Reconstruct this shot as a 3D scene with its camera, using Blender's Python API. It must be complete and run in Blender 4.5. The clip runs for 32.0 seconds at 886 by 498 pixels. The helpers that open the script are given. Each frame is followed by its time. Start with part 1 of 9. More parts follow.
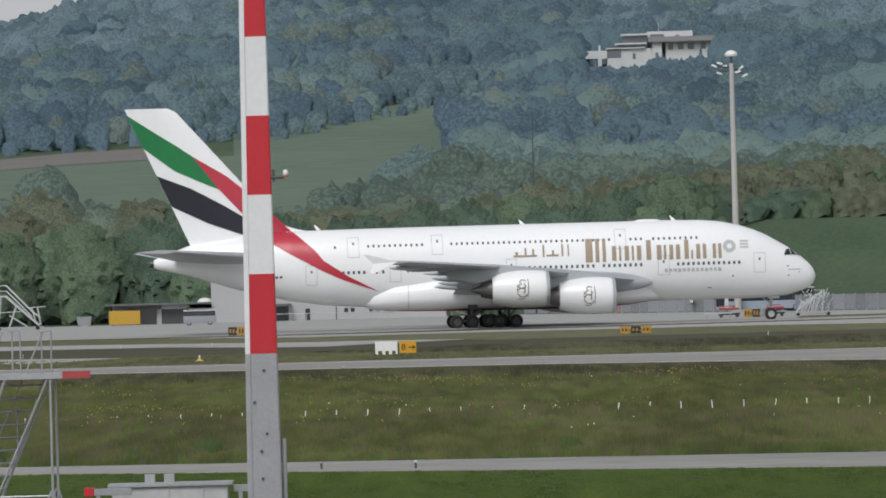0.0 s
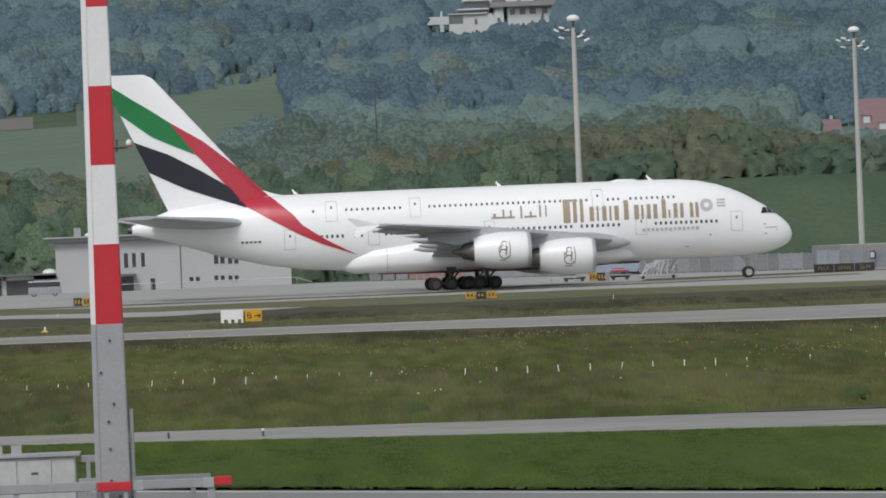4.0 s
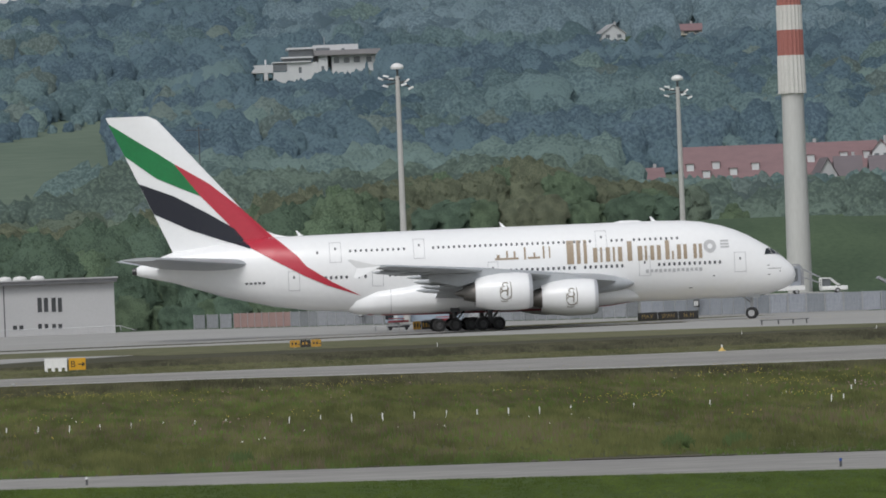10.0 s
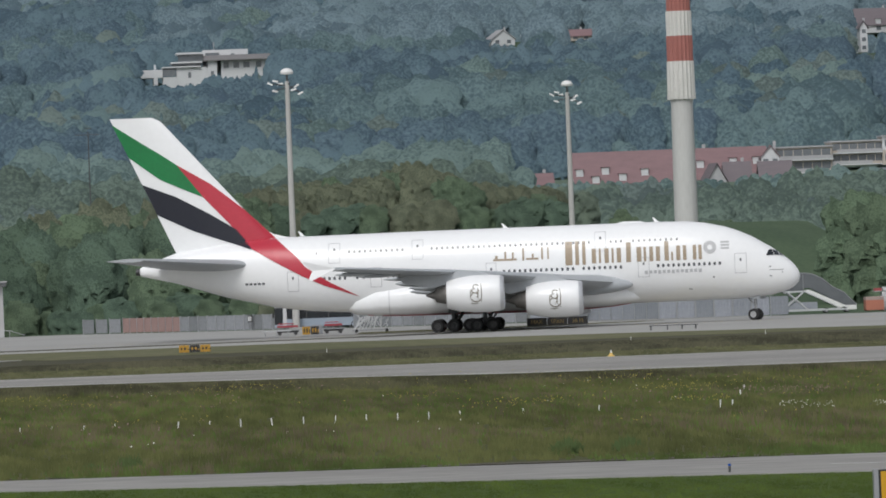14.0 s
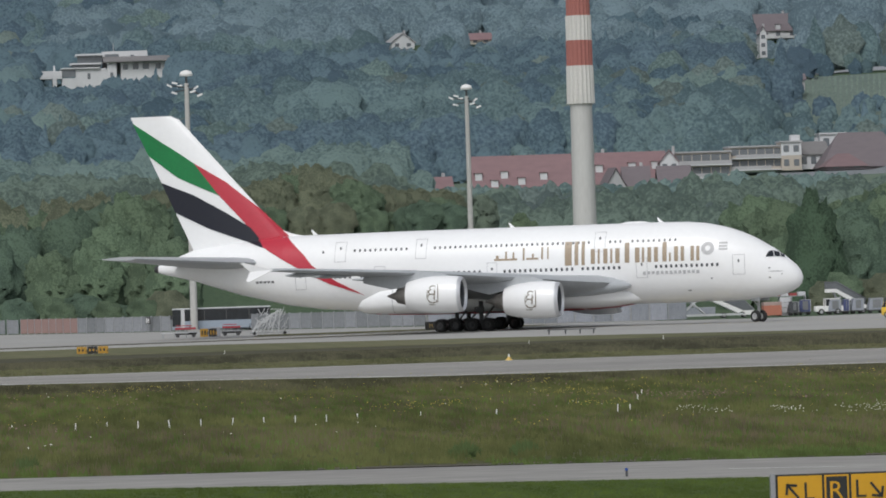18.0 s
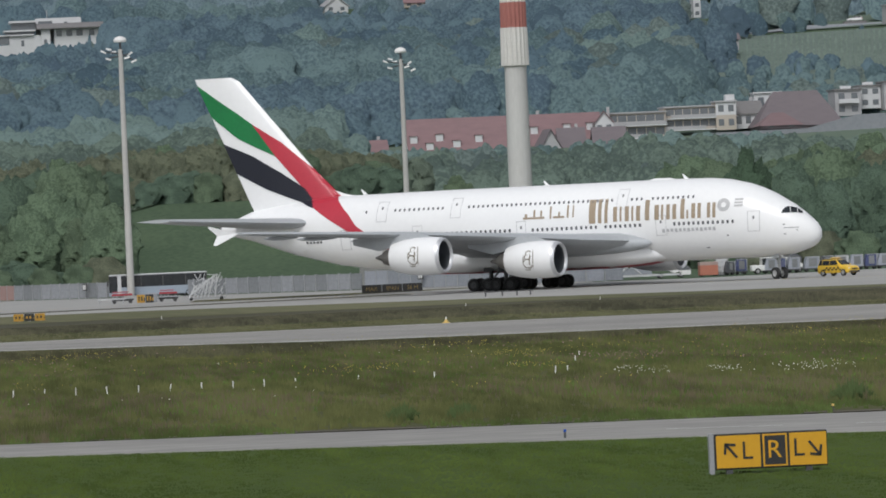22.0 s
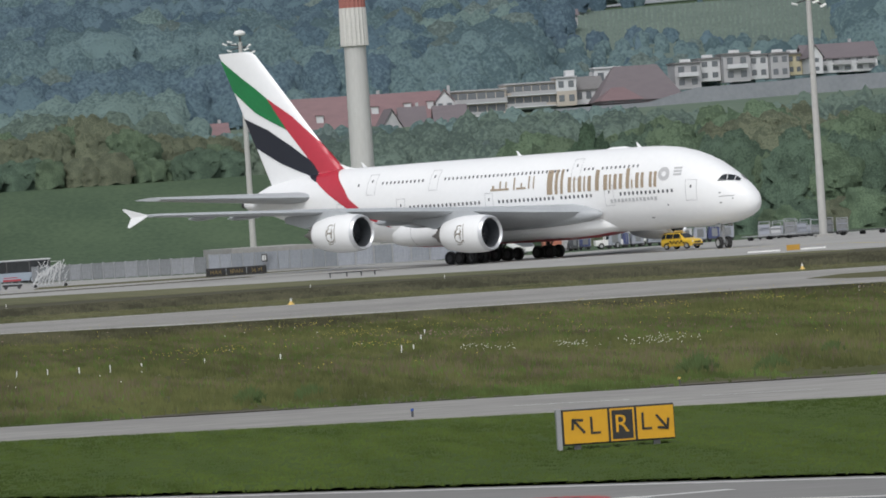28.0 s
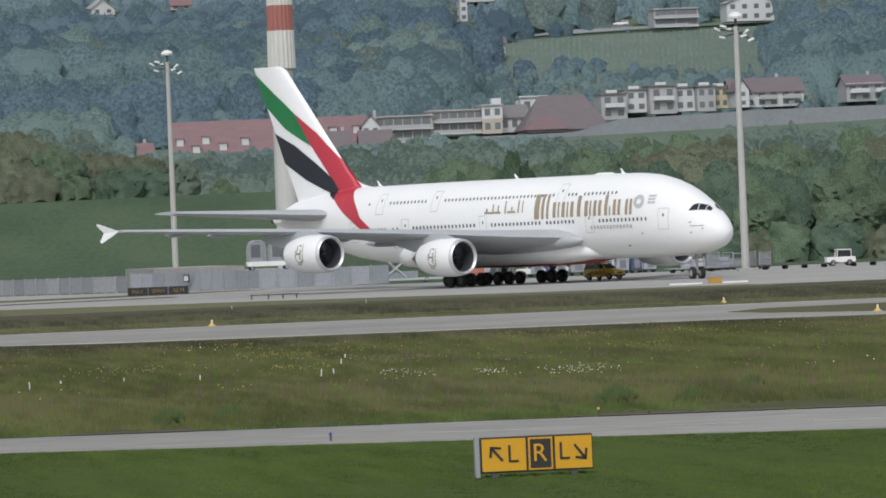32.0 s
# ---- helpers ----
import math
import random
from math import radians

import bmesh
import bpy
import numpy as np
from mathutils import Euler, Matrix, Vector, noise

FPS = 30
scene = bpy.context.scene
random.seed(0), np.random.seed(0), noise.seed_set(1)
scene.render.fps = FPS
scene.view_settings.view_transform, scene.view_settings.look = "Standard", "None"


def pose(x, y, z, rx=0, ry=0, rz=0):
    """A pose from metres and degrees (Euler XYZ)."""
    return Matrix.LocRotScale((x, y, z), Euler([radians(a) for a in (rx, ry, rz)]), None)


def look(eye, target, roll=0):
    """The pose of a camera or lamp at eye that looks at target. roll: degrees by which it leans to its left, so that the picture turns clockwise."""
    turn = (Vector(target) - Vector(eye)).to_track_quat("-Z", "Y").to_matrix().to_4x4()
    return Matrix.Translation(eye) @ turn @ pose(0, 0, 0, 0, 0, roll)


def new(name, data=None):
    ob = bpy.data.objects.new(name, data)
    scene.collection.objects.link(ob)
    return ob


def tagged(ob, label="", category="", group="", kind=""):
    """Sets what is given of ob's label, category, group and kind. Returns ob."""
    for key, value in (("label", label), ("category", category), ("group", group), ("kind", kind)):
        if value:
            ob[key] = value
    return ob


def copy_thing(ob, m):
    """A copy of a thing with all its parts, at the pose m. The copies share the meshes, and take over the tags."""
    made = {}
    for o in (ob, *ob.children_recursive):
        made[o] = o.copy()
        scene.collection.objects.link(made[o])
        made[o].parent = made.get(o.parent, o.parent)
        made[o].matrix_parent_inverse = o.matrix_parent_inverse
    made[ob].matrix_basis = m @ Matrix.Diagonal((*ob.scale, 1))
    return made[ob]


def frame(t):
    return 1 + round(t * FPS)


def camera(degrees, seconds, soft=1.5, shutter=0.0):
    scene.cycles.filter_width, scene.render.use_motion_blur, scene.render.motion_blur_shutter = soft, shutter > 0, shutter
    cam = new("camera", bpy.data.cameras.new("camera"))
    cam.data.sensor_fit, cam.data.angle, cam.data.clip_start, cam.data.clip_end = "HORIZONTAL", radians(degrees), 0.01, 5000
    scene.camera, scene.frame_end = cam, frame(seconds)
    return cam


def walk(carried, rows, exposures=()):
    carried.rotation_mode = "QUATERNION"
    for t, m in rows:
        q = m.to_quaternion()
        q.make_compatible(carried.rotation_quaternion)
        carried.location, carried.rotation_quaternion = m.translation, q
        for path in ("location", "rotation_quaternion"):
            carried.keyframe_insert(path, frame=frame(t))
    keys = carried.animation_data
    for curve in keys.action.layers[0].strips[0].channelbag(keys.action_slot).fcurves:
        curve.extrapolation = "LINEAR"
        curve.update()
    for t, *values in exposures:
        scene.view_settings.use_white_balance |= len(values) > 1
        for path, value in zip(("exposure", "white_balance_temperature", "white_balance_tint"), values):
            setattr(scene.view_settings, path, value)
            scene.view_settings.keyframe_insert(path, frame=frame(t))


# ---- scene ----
# The camera stands on a balcony about six metres above the airfield and only turns.
EYE = (0.0, 0.0, 5.945)
cam = camera(8.153, 32.0, soft=1.8)


def aim(pan, tilt, roll):
    a, e = radians(pan), radians(tilt)
    way = Vector((math.sin(a) * math.cos(e), math.cos(a) * math.cos(e), math.sin(e)))
    return look(EYE, Vector(EYE) + 100 * way, -roll)


# seconds, pan to the right, tilt up, roll (degrees)
PATH = [
    (0, 0.002, 0.218, 1.56),
    (0.5, 0.158, 0.238, 1.47),
    (1, -0.356, 0.156, 1.63),
    (1.5, -0.061, 0.102, 1.69),
    (2, 0.488, 0.103, 1.59),
    (2.4, 0.611, 0.162, 1.70),
    (2.6, -0.076, 0.271, 1.70),
    (3, 1.490, -0.194, 1.65),
    (3.5, 1.516, -0.195, 2.08),
    (5.5, 1.580, 0.148, 2.70),
    (6, 1.733, 0.178, 2.50),
    (6.5, 1.754, 0.316, 2.36),
    (7, 2.477, -0.062, 2.26),
    (7.5, 2.421, 0.115, 2.60),
    (8, 2.294, 0.129, 2.69),
    (8.5, 2.624, 0.098, 2.54),
    (9, 2.766, 0.707, 2.46),
    (9.5, 2.987, 0.549, 2.26),
    (10, 3.060, 0.245, 2.31),
    (10.5, 2.915, 0.149, 2.31),
    (11, 2.916, 0.188, 2.48),
    (11.5, 2.938, 0.165, 2.68),
    (12, 3.608, 0.521, 2.74),
    (12.5, 3.549, 0.304, 3.17),
    (13, 3.555, -0.010, 2.54),
    (13.5, 3.922, 0.174, 2.23),
    (15.5, 4.436, 0.300, 2.42),
    (16, 4.576, 0.097, 2.18),
    (16.5, 4.847, -0.099, 2.59),
    (16.8, 3.463, 0.207, 2.79),
    (17, 3.636, 0.327, 2.60),
    (17.5, 4.509, 0.469, 2.45),
    (18, 5.016, 0.249, 1.91),
    (18.5, 4.961, 0.221, 1.98),
    (19, 5.865, 0.267, 2.34),
    (19.5, 5.671, 0.212, 2.60),
    (20, 5.473, 0.501, 2.34),
    (20.5, 5.594, 0.384, 2.12),
    (21, 5.651, 0.127, 2.04),
    (21.5, 5.451, 0.075, 2.13),
    (22, 5.591, -0.114, 2.54),
    (22.5, 5.890, -0.104, 2.79),
    (23, 6.040, -0.057, 2.68),
    (23.5, 5.982, -0.004, 2.48),
    (24, 6.211, 0.058, 2.69),
    (24.5, 6.351, 0.053, 3.05),
    (26.5, 6.399, -0.123, 2.63),
    (27, 6.586, 0.136, 2.88),
    (27.5, 6.722, -0.123, 3.47),
    (28, 7.020, -0.376, 3.77),
    (28.5, 7.300, -0.247, 3.93),
    (29, 7.578, -0.239, 3.94),
    (29.5, 7.583, -0.302, 3.70),
    (30, 7.483, -0.493, 3.32),
    (30.5, 7.521, -0.349, 3.08),
    (31, 7.750, -0.321, 2.83),
    (31.5, 7.836, -0.395, 2.82),
    (32, 7.745, -0.177, 2.40),
]
# seconds, stops: the picture darkens a little in the middle of the shot
EXPOSURES = [(0.0, 0.13), (6.0, 0.07), (11.0, 0.05), (13.0, 0.08), (17.0, 0.10), (19.0, 0.09), (24.0, 0.16), (28.0, 0.24), (32.0, 0.28)]
walk(cam, [(t, aim(p, e, r)) for t, p, e, r in PATH], EXPOSURES)

# ---- light: an even overcast sky and a very soft sun behind the clouds ----
world = bpy.data.worlds.new("overcast_sky")
scene.world = world
world.use_nodes = True
wn = world.node_tree.nodes
wl = world.node_tree.links
sky = wn.new("ShaderNodeTexSky")
sky.sky_type = 'NISHITA'
sky.sun_disc = False
sky.sun_elevation = radians(48)
sky.sun_rotation = radians(200)
sky.air_density, sky.dust_density, sky.ozone_density = 1.0, 1.2, 1.0
grey = wn.new("ShaderNodeHueSaturation")
grey.inputs["Saturation"].default_value = 0.30
grey.inputs["Value"].default_value = 1.0
wl.new(sky.outputs[0], grey.inputs["Color"])
wl.new(grey.outputs[0], wn["Background"].inputs["Color"])
wn["Background"].inputs["Strength"].default_value = 0.118
sun_data = bpy.data.lights.new("sun", 'SUN')
sun_data.energy = 1.5
sun_data.angle = radians(25)
sun_data.color = (1.0, 0.985, 0.965)
sun = new("sun", sun_data)
sun.matrix_world = look((0, 0, 300), Vector((0, 0, 300)) - Vector((math.sin(radians(200)) * 0.67, math.cos(radians(200)) * 0.67, 0.74)))


# ---- materials ----
def mat(name, color, color2=None, rough=0.6, metal=0.0, scale=1.0, fine=12.0, bump=0.0, amount=0.5, coat=0.0, random_tint=0.0, spec=0.5,
        island=False, stretch=(1, 1, 1), world_space=False):
    """Principled surface with stains at a coarse scale, grain at a fine one and a little relief."""
    m = bpy.data.materials.new(name)
    m.use_nodes = True
    n, l = m.node_tree.nodes, m.node_tree.links
    b = n["Principled BSDF"]
    b.inputs["Roughness"].default_value = rough
    b.inputs["Metallic"].default_value = metal
    b.inputs["Coat Weight"].default_value = coat
    b.inputs["Specular IOR Level"].default_value = spec
    c2 = color2 or tuple(v * 0.75 for v in color)
    if world_space:
        pos = n.new("ShaderNodeNewGeometry").outputs["Position"]
    else:
        pos = n.new("ShaderNodeTexCoord").outputs["Object"]
    mp = n.new("ShaderNodeMapping")
    mp.inputs["Scale"].default_value = stretch
    l.new(pos, mp.inputs["Vector"])
    t1, t2 = n.new("ShaderNodeTexNoise"), n.new("ShaderNodeTexNoise")
    t1.inputs["Scale"].default_value, t2.inputs["Scale"].default_value = scale, fine
    t1.inputs["Detail"].default_value, t2.inputs["Detail"].default_value = 5, 4
    l.new(mp.outputs[0], t1.inputs["Vector"])
    l.new(mp.outputs[0], t2.inputs["Vector"])
    add = n.new("ShaderNodeMath")
    add.operation = 'ADD'
    l.new(t1.outputs["Fac"], add.inputs[0])
    l.new(t2.outputs["Fac"], add.inputs[1])
    ramp = n.new("ShaderNodeMapRange")
    ramp.inputs["From Min"].default_value, ramp.inputs["From Max"].default_value = 0.65, 1.35
    ramp.inputs["To Min"].default_value, ramp.inputs["To Max"].default_value = 0.5 - amount, 0.5 + amount
    l.new(add.outputs[0], ramp.inputs["Value"])
    mix = n.new("ShaderNodeMix")
    mix.data_type = 'RGBA'
    mix.inputs["A"].default_value = (*color, 1)
    mix.inputs["B"].default_value = (*c2, 1)
    l.new(ramp.outputs[0], mix.inputs["Factor"])
    out = mix.outputs["Result"]
    if random_tint:
        src = n.new("ShaderNodeNewGeometry").outputs["Random Per Island"] if island else n.new("ShaderNodeObjectInfo").outputs["Random"]
        hs = n.new("ShaderNodeHueSaturation")
        mr = n.new("ShaderNodeMapRange")
        mr.inputs["To Min"].default_value, mr.inputs["To Max"].default_value = 1 - random_tint, 1 + random_tint
        l.new(src, mr.inputs["Value"])
        l.new(mr.outputs[0], hs.inputs["Value"])
        mh = n.new("ShaderNodeMapRange")
        mh.inputs["To Min"].default_value, mh.inputs["To Max"].default_value = 0.5 - random_tint * 0.06, 0.5 + random_tint * 0.08
        l.new(src, mh.inputs["Value"])
        l.new(mh.outputs[0], hs.inputs["Hue"])
        l.new(out, hs.inputs["Color"])
        out = hs.outputs[0]
    l.new(out, b.inputs["Base Color"])
    if bump:
        bp = n.new("ShaderNodeBump")
        bp.inputs["Strength"].default_value = min(1.0, bump)
        bp.inputs["Distance"].default_value = 0.02 if bump < 1 else 0.12 * bump
        l.new(t2.outputs["Fac"], bp.inputs["Height"])
        l.new(bp.outputs[0], b.inputs["Normal"])
    return m


def glow(name, color, strength):
    m = mat(name, color)
    b = m.node_tree.nodes["Principled BSDF"]
    b.inputs["Emission Color"].default_value = (*color, 1)
    b.inputs["Emission Strength"].default_value = strength
    return m


M_WHITE = mat("aircraft_white_paint", (0.86, 0.865, 0.87), (0.81, 0.815, 0.82), rough=0.32, scale=0.15, fine=2.0, amount=0.4, coat=0.15)
M_GREYPAINT = mat("aircraft_grey_paint", (0.42, 0.44, 0.46), (0.36, 0.38, 0.40), rough=0.42, scale=0.3, fine=3.0, amount=0.5)
M_RED = mat("livery_red", (0.50, 0.036, 0.060), (0.44, 0.030, 0.052), rough=0.35, scale=0.3, fine=3.0)
M_GREEN = mat("livery_green", (0.012, 0.20, 0.06), (0.01, 0.16, 0.05), rough=0.35, scale=0.3, fine=3.0)
M_BLACK = mat("livery_black", (0.012, 0.014, 0.025), (0.018, 0.02, 0.03), rough=0.35, scale=0.3, fine=3.0)
M_GOLD = mat("livery_gold", (0.37, 0.29, 0.205), (0.31, 0.245, 0.172), rough=0.4, scale=0.4, fine=2.0)
M_LINE = mat("panel_line_grey", (0.54, 0.545, 0.56), rough=0.5)
M_WINDOW = mat("cabin_window_dark", (0.085, 0.09, 0.10), (0.13, 0.135, 0.145), rough=0.15, scale=2, fine=9)
M_COCKPIT = mat("cockpit_glass", (0.015, 0.018, 0.022), (0.03, 0.035, 0.04), rough=0.08, scale=1, fine=4)
M_TYRE = mat("tyre_rubber", (0.018, 0.018, 0.019), (0.03, 0.03, 0.03), rough=0.85, scale=4, fine=20, bump=0.3)
# shade under the wings, painted into main gear rims and doors as dark grey
M_GEARSHADE = mat("shaded_gear_grey", (0.075, 0.075, 0.078), (0.05, 0.05, 0.052), rough=0.7)
M_HUB = mat("wheel_hub_paint", (0.40, 0.41, 0.42), (0.30, 0.30, 0.30), rough=0.45, scale=5, fine=20)
M_STEEL = mat("galvanised_steel", (0.42, 0.43, 0.44), (0.33, 0.34, 0.35), rough=0.45, metal=0.55, scale=1.5, fine=14, bump=0.1)
M_DARKMETAL = mat("dark_engine_metal", (0.10, 0.10, 0.105), (0.06, 0.06, 0.06), rough=0.4, metal=0.7, scale=2, fine=10)
M_NOZZLE = mat("heat_tinted_metal", (0.25, 0.235, 0.22), (0.17, 0.16, 0.15), rough=0.42, metal=0.6, scale=2, fine=10)
M_LIP = mat("intake_ring_metal", (0.66, 0.67, 0.69), (0.58, 0.59, 0.61), rough=0.38, metal=0.55, scale=1, fine=6)
M_FAN = mat("fan_blades", (0.12, 0.13, 0.145), (0.09, 0.10, 0.11), rough=0.4, metal=0.5, scale=2, fine=8)
M_CONCRETE = mat("apron_concrete", (0.36, 0.355, 0.34), (0.29, 0.285, 0.27), rough=0.85, scale=0.05, fine=0.8, bump=0.2, amount=0.6, world_space=True)
M_ASPHALT = mat("taxiway_asphalt", (0.225, 0.220, 0.210), (0.18, 0.176, 0.168), rough=0.9, scale=0.06, fine=1.5, bump=0.3, amount=0.6, world_space=True, stretch=(0.35, 1, 1))
M_ASPHALT_OLD = mat("worn_asphalt", (0.31, 0.30, 0.28), (0.225, 0.218, 0.204), rough=0.9, scale=0.12, fine=1.5, bump=0.3, amount=0.9, world_space=True, stretch=(0.3, 0.6, 1))
M_PAINTWHITE = mat("road_marking_white", (0.62, 0.62, 0.60), (0.48, 0.48, 0.46), rough=0.7, scale=0.6, fine=5)
M_PAINTYELLOW = mat("road_marking_yellow", (0.55, 0.42, 0.08), (0.42, 0.33, 0.08), rough=0.7, scale=0.6, fine=5)
M_PAINTRED = mat("road_marking_red", (0.42, 0.06, 0.06), (0.33, 0.05, 0.05), rough=0.7, scale=0.6, fine=5)
M_POLERED = mat("pole_signal_red", (0.50, 0.015, 0.026), (0.43, 0.013, 0.023), rough=0.45, scale=0.8, fine=9)
M_POLEWHITE = mat("pole_signal_white", (0.70, 0.70, 0.70), (0.62, 0.62, 0.62), rough=0.5, scale=0.8, fine=9)
M_POLEGREY = mat("pole_zinc_grey", (0.34, 0.345, 0.36), (0.27, 0.275, 0.29), rough=0.55, metal=0.2, scale=1.2, fine=16, bump=0.15)
M_FACADE = mat("rendered_grey_facade", (0.42, 0.42, 0.425), (0.38, 0.38, 0.385), rough=0.85, scale=0.2, fine=3, bump=0.1)
M_ROOFDARK = mat("dark_flat_roof", (0.10, 0.105, 0.11), (0.14, 0.14, 0.145), rough=0.8, scale=0.3, fine=4)
M_GLASS = mat("dark_window_glass", (0.03, 0.034, 0.04), (0.055, 0.06, 0.065), rough=0.12, scale=1, fine=5)
M_TOWERRED = mat("tower_faded_red", (0.37, 0.14, 0.12), (0.31, 0.12, 0.10), rough=0.7, scale=0.2, fine=4)
M_TOWERWHITE = mat("tower_cladding_white", (0.62, 0.61, 0.58), (0.53, 0.52, 0.49), rough=0.7, scale=0.2, fine=4)
M_TOWERCONC = mat("tower_shaft_concrete", (0.56, 0.555, 0.54), (0.48, 0.475, 0.46), rough=0.85, scale=0.3, fine=4, stretch=(1, 1, 0.2))
M_SIGNYELLOW = mat("sign_yellow_face", (0.62, 0.33, 0.012), (0.57, 0.30, 0.012), rough=0.45, scale=1, fine=8)
M_SIGNDULL = mat("sign_dull_orange", (0.44, 0.25, 0.03), (0.38, 0.21, 0.03), rough=0.5, scale=1, fine=8)
M_SIGNBROWN = mat("sign_dull_letters", (0.24, 0.17, 0.06), (0.20, 0.14, 0.05), rough=0.5)
M_SIGNBLACK = mat("sign_black_face", (0.015, 0.015, 0.015), (0.025, 0.025, 0.025), rough=0.5, scale=1, fine=8)
M_ORANGELAMP = mat("yellow_plastic", (0.72, 0.50, 0.14), (0.64, 0.44, 0.12), rough=0.4)
M_WHITEPLASTIC = mat("white_plastic", (0.78, 0.78, 0.77), (0.68, 0.68, 0.66), rough=0.5, scale=3, fine=10)
M_DARKGREY = mat("dark_grey_paint", (0.07, 0.072, 0.075), (0.05, 0.05, 0.052), rough=0.6)
M_ZINC = mat("fence_panel_grey", (0.34, 0.36, 0.39), (0.25, 0.27, 0.30), rough=0.45, metal=0.3, scale=0.4, fine=4, random_tint=0.16)


# ---- mesh helpers ----
def part(name, bm, material, parent=None, label="", smooth=None):
    """One mesh object, under a thing or under a part."""
    me = bpy.data.meshes.new(name)
    bm.normal_update()
    bm.to_mesh(me)
    bm.free()
    me.materials.append(material)
    if smooth:
        me.shade_smooth()
        me.set_sharp_from_angle(angle=radians(smooth))
    ob = new(name, me)
    if parent:
        ob.parent = parent
    if label:
        ob["label"] = label
    return ob


def again(name, source, parent, m):
    """Another object on the mesh of source."""
    ob = new(name, source.data)
    ob.parent = parent
    ob.matrix_basis = m
    return ob


def thing(name, m, label, category, group=""):
    ob = new(name)
    ob.empty_display_size = 0.3
    ob.matrix_basis = m
    return tagged(ob, label, category, group)


def box(bm, x0, x1, y0, y1, z0, z1, bevel=0.0):
    vs = [bm.verts.new((x, y, z)) for z in (z0, z1) for x, y in ((x0, y0), (x1, y0), (x1, y1), (x0, y1))]
    fs = [bm.faces.new([vs[i] for i in f]) for f in ((3, 2, 1, 0), (4, 5, 6, 7), (0, 1, 5, 4), (1, 2, 6, 5), (2, 3, 7, 6), (3, 0, 4, 7))]
    if bevel:
        es = {e for f in fs for e in f.edges}
        bmesh.ops.bevel(bm, geom=list(es), offset=bevel, segments=1, affect='EDGES')
    return bm


def boxes(*items, bevel=0.0):
    bm = bmesh.new()
    for it in items:
        box(bm, *it, bevel=bevel)
    return bm


def rod(bm, a, b, r, seg=6, r2=None, caps=True):
    """A round bar from a to b."""
    a, b = Vector(a), Vector(b)
    q = (b - a).to_track_quat('Z', 'Y').to_matrix()
    rings = []
    for p, rr in ((a, r), (b, r if r2 is None else r2)):
        rings.append([bm.verts.new(p + q @ Vector((rr * math.cos(2 * math.pi * i / seg), rr * math.sin(2 * math.pi * i / seg), 0))) for i in range(seg)])
    for i in range(seg):
        bm.faces.new((rings[0][i], rings[0][(i + 1) % seg], rings[1][(i + 1) % seg], rings[1][i]))
    if caps:
        bm.faces.new(rings[0][::-1])
        bm.faces.new(rings[1])
    return bm


def rods(*items, seg=6):
    bm = bmesh.new()
    for it in items:
        rod(bm, *it[:3], seg=seg, r2=it[3] if len(it) > 3 else None)
    return bm


def loft(bm, rings, close=True, cap0=True, cap1=True):
    """Skin over rings of points."""
    vr = [[bm.verts.new(p) for p in r] for r in rings]
    n = len(vr[0])
    for a, b in zip(vr, vr[1:]):
        for i in range(n if close else n - 1):
            bm.faces.new((a[i], a[(i + 1) % n], b[(i + 1) % n], b[i]))
    if cap0:
        bm.faces.new(vr[0][::-1])
    if cap1:
        bm.faces.new(vr[-1])
    return bm


def lathe(bm, profile, axis='x', seg=24, cx=0.0, cy=0.0, cz=0.0, cap0=False, cap1=False):
    """Round body: profile rows of (along, radius)."""
    rings = []
    for s, r in profile:
        ring = []
        for i in range(seg):
            a = 2 * math.pi * i / seg
            u, v = r * math.cos(a), r * math.sin(a)
            ring.append((cx + s, cy + u, cz + v) if axis == 'x' else ((cx + u, cy + s, cz + v) if axis == 'y' else (cx + u, cy + v, cz + s)))
        rings.append(ring)
    return loft(bm, rings, True, cap0, cap1)


def poly(bm, points, depth=None):
    """A flat polygon, or a prism when depth (a vector) is given."""
    a = [bm.verts.new(p) for p in points]
    if depth is None:
        bm.faces.new(a)
        return bm
    d = Vector(depth)
    b = [bm.verts.new(Vector(p) + d) for p in points]
    bm.faces.new(a)
    bm.faces.new(b[::-1])
    n = len(a)
    for i in range(n):
        bm.faces.new((a[(i + 1) % n], a[i], b[i], b[(i + 1) % n]))
    return bm


def lerp_rows(rows, x):
    """Values at x from rows sorted by their first number."""
    if x <= rows[0][0]:
        return rows[0][1:]
    for a, b in zip(rows, rows[1:]):
        if x <= b[0]:
            k = (x - a[0]) / (b[0] - a[0])
            return tuple(p + (q - p) * k for p, q in zip(a[1:], b[1:]))
    return rows[-1][1:]


# ---- the ground: airfield, then the hillside up to its ridge ----
RISE = [(0, 0.0), (1020, 0.0), (1150, 3.0), (1300, 12.0), (1500, 27.0), (1700, 41.0), (1900, 58.0), (2150, 76.0), (2600, 112.0), (2950, 132.0), (3300, 128.0), (4700, 60.0)]
RIDGE = [(-20, 0.75), (-5, 0.77), (-4, 0.86), (-3.4, 0.94), (-2, 0.97), (-0.5, 0.99), (1.6, 1.0), (2.6, 1.02), (3, 1.04), (7, 1.16), (12, 1.25), (25, 1.2)]


